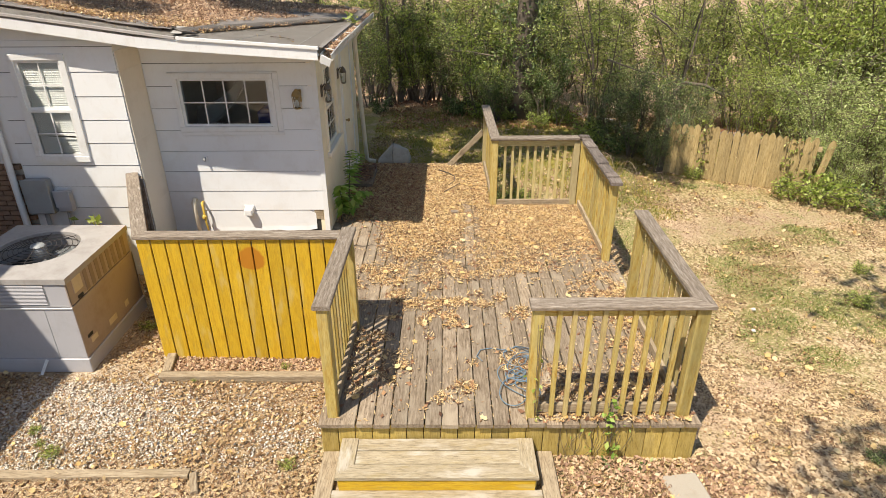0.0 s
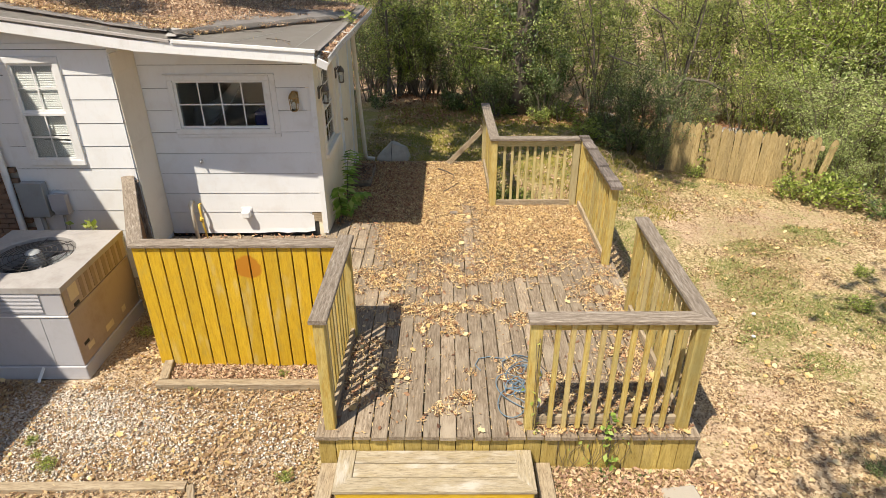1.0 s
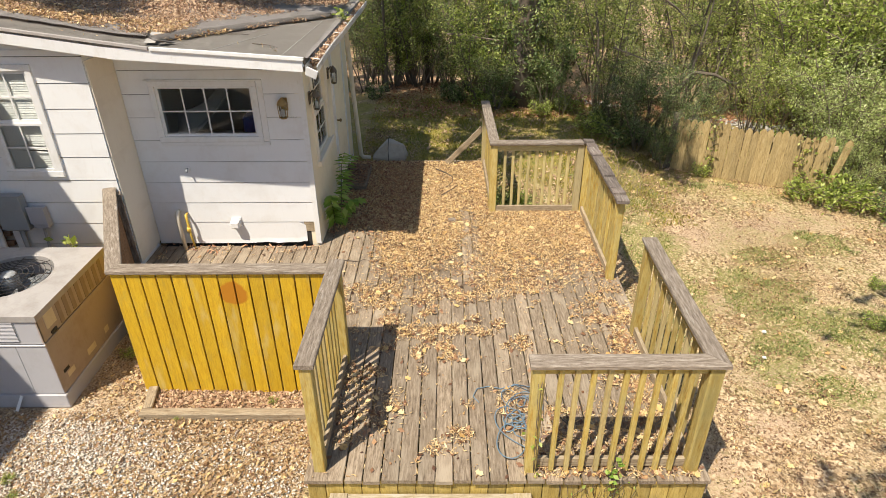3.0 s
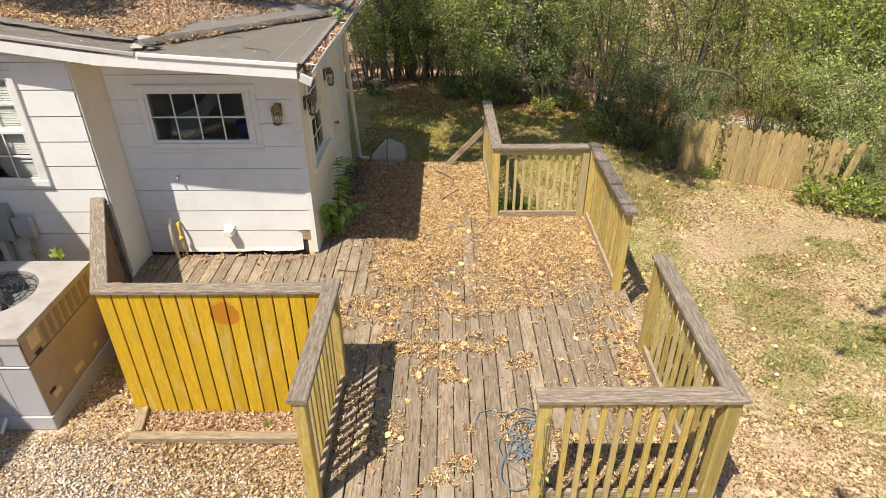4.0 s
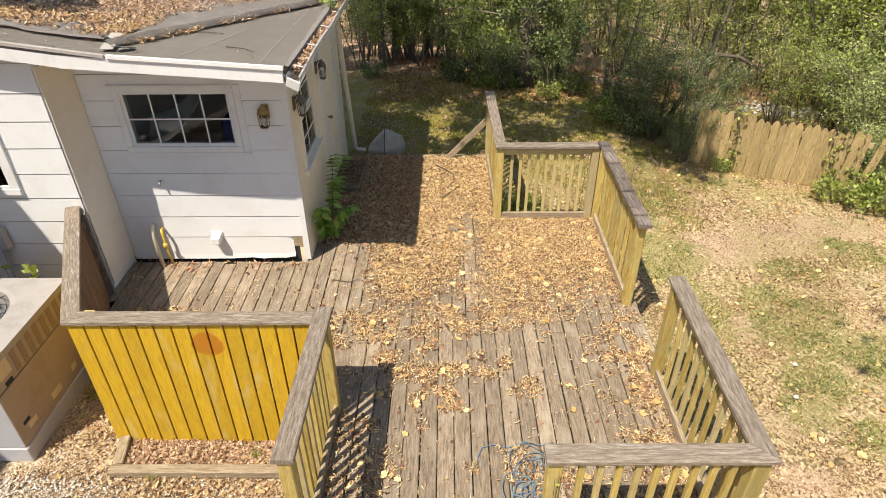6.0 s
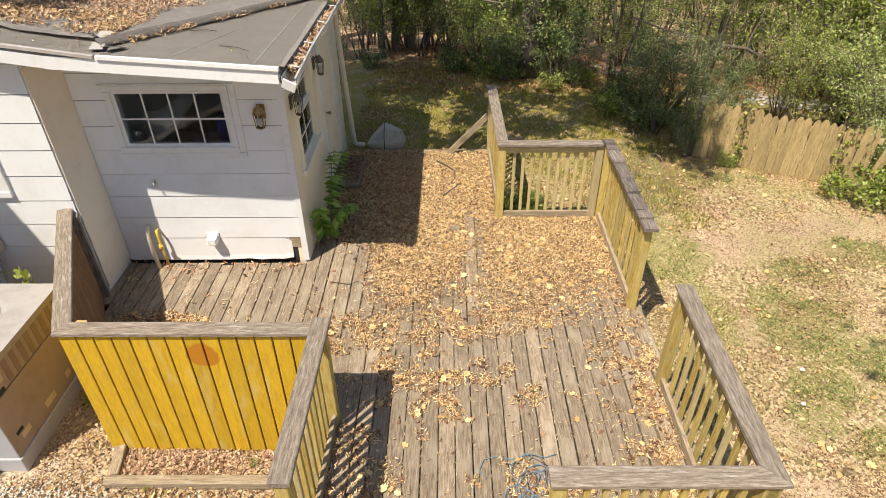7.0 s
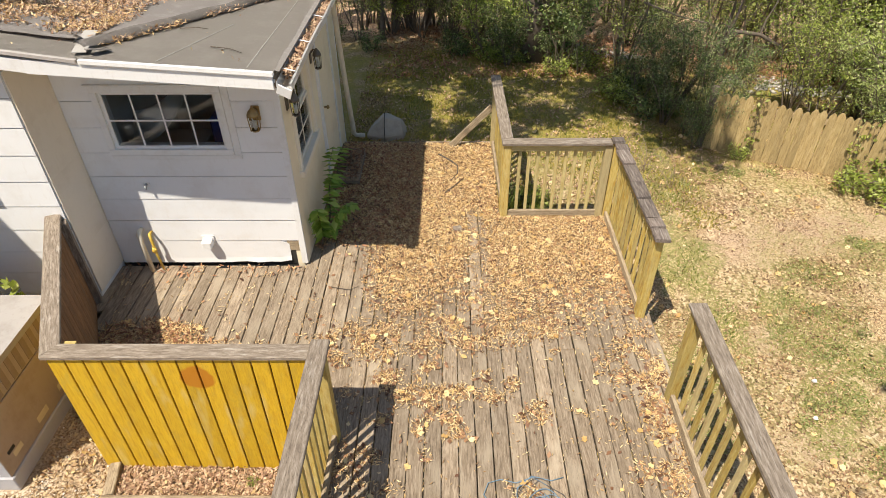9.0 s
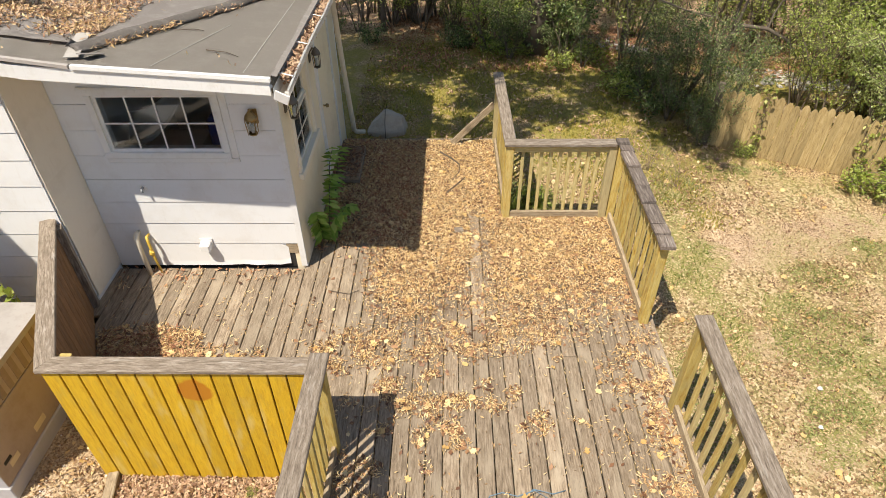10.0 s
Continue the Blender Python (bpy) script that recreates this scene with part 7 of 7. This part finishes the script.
def on_deck(x, y):
    if x < 0.02:
        if y < 1.5:
            return False
        if x < -0.5:
            return y < 3.72 and (x > -1.85 or y > 1.5 + (-1.85 - x) * 1.97)
    return y < (NOTCH_Y if x > NOTCH_X else BACK_Y) and x < RIGHT_X - 0.05


x, y, rng = cover(lambda a, b: deck_leaves(a, b) if on_deck(a, b) else 0, -2.6, 3.15, 0.0, 6.68, 300000, 1)
n = len(x)
scatter("fallen_leaves", *NEEDLE, np.stack([x, y, rng.uniform(0.004, 0.026, n)], -1), rng.random(n) * 6.28, rng.uniform(0.02, 0.052, n)[:, None] * np.array([[1, 1.05, 1.6]]), M_LITTER, None, rng.normal(0, 0.5, (n, 2)),
        "narrow curled tan leaves lying on the deck", "fallen leaves")
x, y, rng = cover(lambda a, b: deck_leaves(a, b) if on_deck(a, b) else 0, -2.6, 3.15, 0.0, 6.68, 34000, 3)
n = len(x)
scatter("fallen_leaves", *SCRAP, np.stack([x, y, rng.uniform(0.002, 0.016, n)], -1), rng.random(n) * 6.28, rng.uniform(0.028, 0.07, n)[:, None] * np.array([[1, 1.3, 1.2]]), M_BROWNLEAF, None, rng.normal(0, 0.25, (n, 2)),
        "old brown leaf scraps lying on the deck", "fallen leaves")
x, y, rng = cover(lambda a, b: min(1, deck_leaves(a, b) + 0.01) if on_deck(a, b) else 0, -2.6, 3.15, 0.0, 6.68, 2600, 2)
n = len(x)
scatter("fallen_leaves", *STAR, np.stack([x, y, rng.uniform(0.008, 0.025, n)], -1), rng.random(n) * 6.28, rng.uniform(0.035, 0.095, n)[:, None] * np.array([[1, 0.95, 1.2]]), M_BROAD, None, rng.normal(0, 0.2, (n, 2)),
        "broad yellow-tan lobed leaves lying on the deck", "fallen leaves")


x, y, rng = cover(lambda a, b: smooth(b, 3.9, 4.5) * (1 - smooth(a, 0.4, 0.9)) * (1 if on_deck(a, b) else 0), -0.5, 0.9, 3.9, 6.68, 3600, 5)
n = len(x)
scatter("fallen_leaves", *CURL, np.stack([x, y, rng.uniform(0.012, 0.035, n)], -1), rng.random(n) * 6.28, rng.uniform(0.035, 0.075, n)[:, None] * np.array([[1, 1.7, 1.2]]), M_REDLEAF, None, rng.normal(0, 0.4, (n, 2)),
        "red-brown leaves drifted beside the house wall", "fallen leaves")
x, y, rng = cover(lambda a, b: 0.8, -0.5, -0.14, 5.48, 6.31, 700, 6)
n = len(x)
scatter("fallen_leaves", *CURL, np.stack([x, y, rng.uniform(0.122, 0.138, n)], -1), rng.random(n) * 6.28, rng.uniform(0.03, 0.07, n)[:, None] * np.array([[1, 1.6, 1.2]]), M_BROWNLEAF, None, rng.normal(0, 0.3, (n, 2)),
        "dark leaf mould on the door step", "fallen leaves")
# leaf bits caught in the gaps between the boards
rng = np.random.default_rng(19)
n = 2600
x = 0.097 + PITCH * (rng.integers(-19, 21, n) + 0.5) + rng.normal(0, 0.003, n)
y = rng.uniform(0.05, 6.6, n)
keep = np.array([on_deck(a, b) for a, b in zip(x, y)])
x, y = x[keep], y[keep]
n = len(x)
scatter("fallen_leaves", *CURL, np.stack([x, y, rng.uniform(-0.008, 0.004, n)], -1), 1.57 + rng.normal(0, 0.25, n), rng.uniform(0.02, 0.05, n)[:, None] * np.array([[1, 0.8, 1.2]]), M_LITTER, None, rng.normal(0, 0.3, (n, 2)),
        "leaf scraps caught between the deck boards", "fallen leaves")


def on_ground(x, y):
    inside = (-0.02 < x < RIGHT_X + 0.02 and -0.02 < y < NOTCH_Y) or (-0.6 < x < NOTCH_X and (1.4 if x < 0 else 0) < y < BACK_Y + 0.05) or (-2.7 < x < 0.05 and 1.4 < y < 3.9 and y > 1.4 + (-1.9 - x) * 1.97)
    house_ = x < EAST_X + 0.02 and y > (LEFT_Y if x < SIDE_X else WALL_Y)
    steps_ = 0.0 < x < 1.97 and -0.88 < y < 0.05
    ac_ = -3.8 < x < -2.5 and 1.1 < y < 2.55
    return not (inside or house_ or steps_ or ac_)


def ground_leaves(x, y):
    if not on_ground(x, y):
        return 0
    c, f = clumpy(x, y, 0.8, 2.0), clumpy(x, y, 3.2, 6.0)
    if x < 0.1:
        bed = 0.45 if x > -1.75 and 1.05 < y < 1.4 else 1.0
        return (0.75 + 0.6 * f) * bed * smooth(y + 0.5 * f, -2.1, -1.0)
    if y > 6.0 and x < 4.5:
        return 0.03 + 0.1 * f
    strip = smooth(0.75 + 0.3 * f - math.hypot((x - 2.7) / 1.1, (y + 0.35) / 0.6), 0, 0.3)
    bare = max(smooth(1.5 - math.hypot((x - px) / rx, (y - py) / ry), 0, 0.8) for px, py, rx, ry in SAND)
    return max(0.06, (0.34 + 0.7 * c + 0.6 * f) * (1 - 0.6 * bare), strip)


def lay(name, shape, fn, area, n, seed, sizes, mat, label, category, stretch=(1, 1, 1), up=(0.005, 0.035), tilt=0.45):
    x, y, rng = cover(fn, *area, n, seed)
    k = len(x)
    z = np.array([gz(a, b) for a, b in zip(x, y)]) + rng.uniform(*up, k)
    return scatter(name, *shape, np.stack([x, y, z], -1), rng.random(k) * 6.28, rng.uniform(*sizes, k)[:, None] * np.array([stretch]), mat, None, rng.normal(0, tilt, (k, 2)), label, category)


YARD = (-4.4, 9.5, -2.2, 9.0)
lay("fallen_leaves", SCRAP, lambda a, b: ground_leaves(a, b) * max(0.1, 0.5 + 0.9 * clumpy(a, b, 1.6, 31.0)) * (0.25 if a > -1.75 and 1.03 < b < 1.4 else 1.0 - 0.8 * smooth(1.3 - math.hypot((a + 2.5) / 0.85, (b - 0.6) / 0.6), 0, 0.5)), (-4.4, 0.1, -2.2, 3.0), 24000, 14, (0.03, 0.062), M_YARD, "larger dry leaf pieces lying over the gravel", "fallen leaves", (1, 1.1, 1.3), (0.012, 0.04), 0.35)
lay("fallen_leaves", SCRAP, lambda a, b: (1 if on_ground(a, b) else 0) * smooth(1.2 - math.hypot((a - 2.65) / 0.95, (b + 0.3) / 0.5), 0, 0.4), (1.6, 3.8, -0.95, 0.0), 4200, 15, (0.025, 0.06), M_ROOFLEAF, "brown leaves drifted below the deck's skirt", "fallen leaves", (1, 1.0, 1.4), (0.012, 0.04), 0.5)
lay("fallen_leaves", SCRAP, ground_leaves, YARD, 360000, 11, (0.011, 0.038), M_YARD, "dry tan leaves scattered over the yard", "fallen leaves", (1, 0.9, 1.6))
lay("fallen_leaves", SCRAP, lambda a, b: ground_leaves(a, b) * 0.45, YARD, 330000, 12, (0.011, 0.04), M_BROWNLEAF, "old brown leaves scattered over the yard", "fallen leaves", (1, 0.9, 1.6), (0.006, 0.03), 0.6)
lay("fallen_leaves", STAR, lambda a, b: ground_leaves(a, b) * (0.5 if a < 0.1 else 0.8), YARD, 9000, 13, (0.03, 0.085), M_BROAD, "broad yellow lobed leaves scattered over the yard", "fallen leaves")


lay("fallen_leaves", SCRAP, lambda a, b: 1.0, (-1.74, -0.03, 1.07, 1.37), 2600, 16, (0.02, 0.05), M_ROOFLEAF, "brown leaf mulch in the bed below the screen", "fallen leaves", (1, 1.0, 1.4), (0.012, 0.035), 0.5)


def gravel_at(x, y):
    if not on_ground(x, y) or x > 0.0 or (x > -1.75 and 1.03 < y < 1.4):
        return 0
    d = smooth(0.95 - math.hypot((x + 2.2) / 1.5, (y - 0.35) / 0.9), 0, 0.5)
    d = max(d, smooth(0.9 - math.hypot((x + 0.7) / 1.0, (y - 0.3) / 0.8), 0, 0.6) * 0.5)
    return (d + 0.06) * (0.75 + 0.8 * clumpy(x, y, 2.5, 3.0)) * smooth(y, -0.35, -0.1)


lay("gravel", CHIP, gravel_at, (-4.2, 0.0, -0.4, 3.0), 44000, 21, (0.014, 0.042), M_GRAVEL, "pale limestone gravel mixed with leaves", "gravel", (1, 1, 0.6), (0.004, 0.022), 0.4)


def grass_at(x, y):
    if not on_ground(x, y) or x < 0.05:
        return 0
    c, f = clumpy(x, y, 0.7, 11.0), clumpy(x, y, 2.6, 15.0)
    if x < 4.5 and y > 5.0:
        return max(0, 0.35 + 0.8 * f)
    patch = max(smooth(1.15 + 0.5 * f - math.hypot((x - px) / rx, (y - py) / ry), 0, 0.5) for px, py, rx, ry in TURF)
    return max(0, patch * max(0.05, 0.45 + 1.3 * f), 0.5 * max(0, c + f - 0.42))


lay("grass", BLADE, grass_at, (0.0, 9.0, -1.5, 11.0), 230000, 31, (0.018, 0.05), M_GRASS, "thin patchy turf of short grass and moss", "grass", (1.6, 1, 1), (-0.004, 0.0), 0.45)
lay("clover", LEAF, lambda a, b: grass_at(a, b) * (1.0 if a > 4.3 else 0.25) * max(0.0, 0.25 + 1.6 * clumpy(a, b, 4.5, 8.0)), (3.0, 9.0, -1.5, 7.0), 240000, 33, (0.014, 0.034), M_CLOVER, "low green clover and weeds in the yard", "weeds", (1, 1.4, 1), (0.01, 0.03), 0.35)
lay("grass", BLADE, lambda a, b: (1 if on_ground(a, b) else 0) * max(0, 0.35 + 1.1 * clumpy(a, b, 1.7, 3.0)), (-0.5, 4.9, 4.9, 11.2), 60000, 34, (0.03, 0.075), M_LAWN, "shaded yellow-green lawn grass behind the deck", "grass", (1.4, 1, 1), (-0.004, 0.0), 0.5)
lay("fallen_leaves", CURL, lambda a, b: (1 if on_ground(a, b) else 0) * max(0.05, 0.35 + 0.9 * clumpy(a, b, 2.2, 13.0)), (-0.5, 5.5, 5.2, 11.5), 15000, 35, (0.03, 0.075), M_ROOFLEAF, "brown leaves scattered over the shaded lawn", "fallen leaves", (1, 1.4, 1.3), (0.01, 0.04), 0.5)
lay("fallen_leaves", CURL, lambda a, b: (1 if on_ground(a, b) else 0) * max(0.1, 0.55 + 0.9 * clumpy(a, b, 1.2, 23.0)), (-3.0, 11.0, 9.6, 15.0), 34000, 36, (0.04, 0.10), M_REDLEAF, "red-brown leaf litter under the trees", "fallen leaves", (1, 1.5, 1.3), (0.01, 0.05), 0.5)
# taller green tufts below the end railing
lay("grass", BLADE, lambda a, b: smooth(1 - math.hypot((a - 2.1) / 0.35, (b - 5.3) / 0.4), 0, 0.5), (1.7, 2.6, 4.9, 5.8), 900, 32, (0.12, 0.3), M_LEAF_C, "long green grass tuft beside the railing", "grass", (0.5, 1, 1), (-0.004, 0.0), 0.3)


def roof_leaves(x, y):
    if x > -0.4:
        return 0
    line = 3.25 + (x + 1.95) * 1.55 if x > -1.95 else 3.35 + 0.12 * (-1.95 - x)
    past = y - line
    f, c = clumpy(x, y, 3.0, 21.0), clumpy(x, y, 1.1, 25.0)
    d = 0.0
    if past > 0.45:
        d = max(0.0, 0.6 + 1.4 * c + 0.7 * f) * (smooth(past, 0.7, 1.1) if x > -1.8 else smooth(past, 0.4, 0.8))
    if x > -1.8:
        d = max(d, smooth(0.13 - abs(past + 0.1), 0, 0.08) * max(0, 0.45 + f))
    if x < -1.9:
        d = max(d, smooth(past, 0.12, 0.35) * (0.75 + f))
    return d + 0.0015


for part_, seed_, mat_, what in ((1, 41, M_ROOFLEAF, "drifts of brown leaves lying on the roof"), (0, 42, M_LITTER, "straw-coloured leaves along the roof's torn edge")):
    x, y, rng = cover(lambda a, b: roof_leaves(a, b) * (1 if part_ else 0.9 * (1 - smooth(b, 3.9, 4.6))), -5.8, -0.4, 3.15, 7.5 if part_ else 4.7, 90000 if part_ else 30000, seed_)
    n = len(x)
    scatter("fallen_leaves", *CURL, np.stack([x, y, np.array([roof_z(a) for a in x]) + rng.uniform(0.012, 0.05, n)], -1), rng.random(n) * 6.28, rng.uniform(0.028, 0.062, n)[:, None] * np.array([[1, 1.2, 1.3]]), mat_, None, rng.normal(0, 0.45, (n, 2)),
            what, "fallen leaves")

# red-brown drift in the screens' corner, and along the foot of the window wall
x, y, rng = cover(lambda a, b: (1 if on_deck(a, b) else 0) * max(smooth(0.7 - math.hypot((a + 1.95) * 0.85, (b - 2.3) * 1.15), 0.0, 0.35), 0.5 * smooth(b, 3.45, 3.7) * max(0, 0.5 + clumpy(a, b, 4.0, 2.0))), -2.6, -0.5, 1.5, 3.72, 6500, 7)
n = len(x)
scatter("fallen_leaves", *CURL, np.stack([x, y, rng.uniform(0.014, 0.04, n)], -1), rng.random(n) * 6.28, rng.uniform(0.03, 0.065, n)[:, None] * np.array([[1, 1.5, 1.2]]), M_REDLEAF, None, rng.normal(0, 0.4, (n, 2)),
        "red-brown leaves drifted into the screens' corner", "fallen leaves")

# pale stones of the creek bed in the woods
lay("creek_stones", CHIP, lambda a, b: max(smooth(1 - math.hypot((a - 4.3) / 1.3, (b - 11.6) / 0.8), 0, 0.4), smooth(1 - math.hypot((a - 2.3) / 0.5, (b - 11.8) / 0.5), 0, 0.4)), (1.6, 5.8, 10.6, 12.6), 900, 62, (0.05, 0.22), M_CREEK, "pale stones in the creek bed under the trees", "stones", (1, 1, 0.7), (-0.01, 0.02), 0.3)
lay("creek_stones", CHIP, lambda a, b: smooth(1 - math.hypot((a - 7.6) / 1.6, (b - 9.7 + 0.3 * (a - 7.6)) / 0.75), 0, 0.4), (5.8, 9.4, 8.4, 11.0), 1500, 61, (0.04, 0.20), M_CREEK, "pale stones in the creek bed behind the fence", "stones", (1, 1, 0.7), (-0.01, 0.02), 0.3)
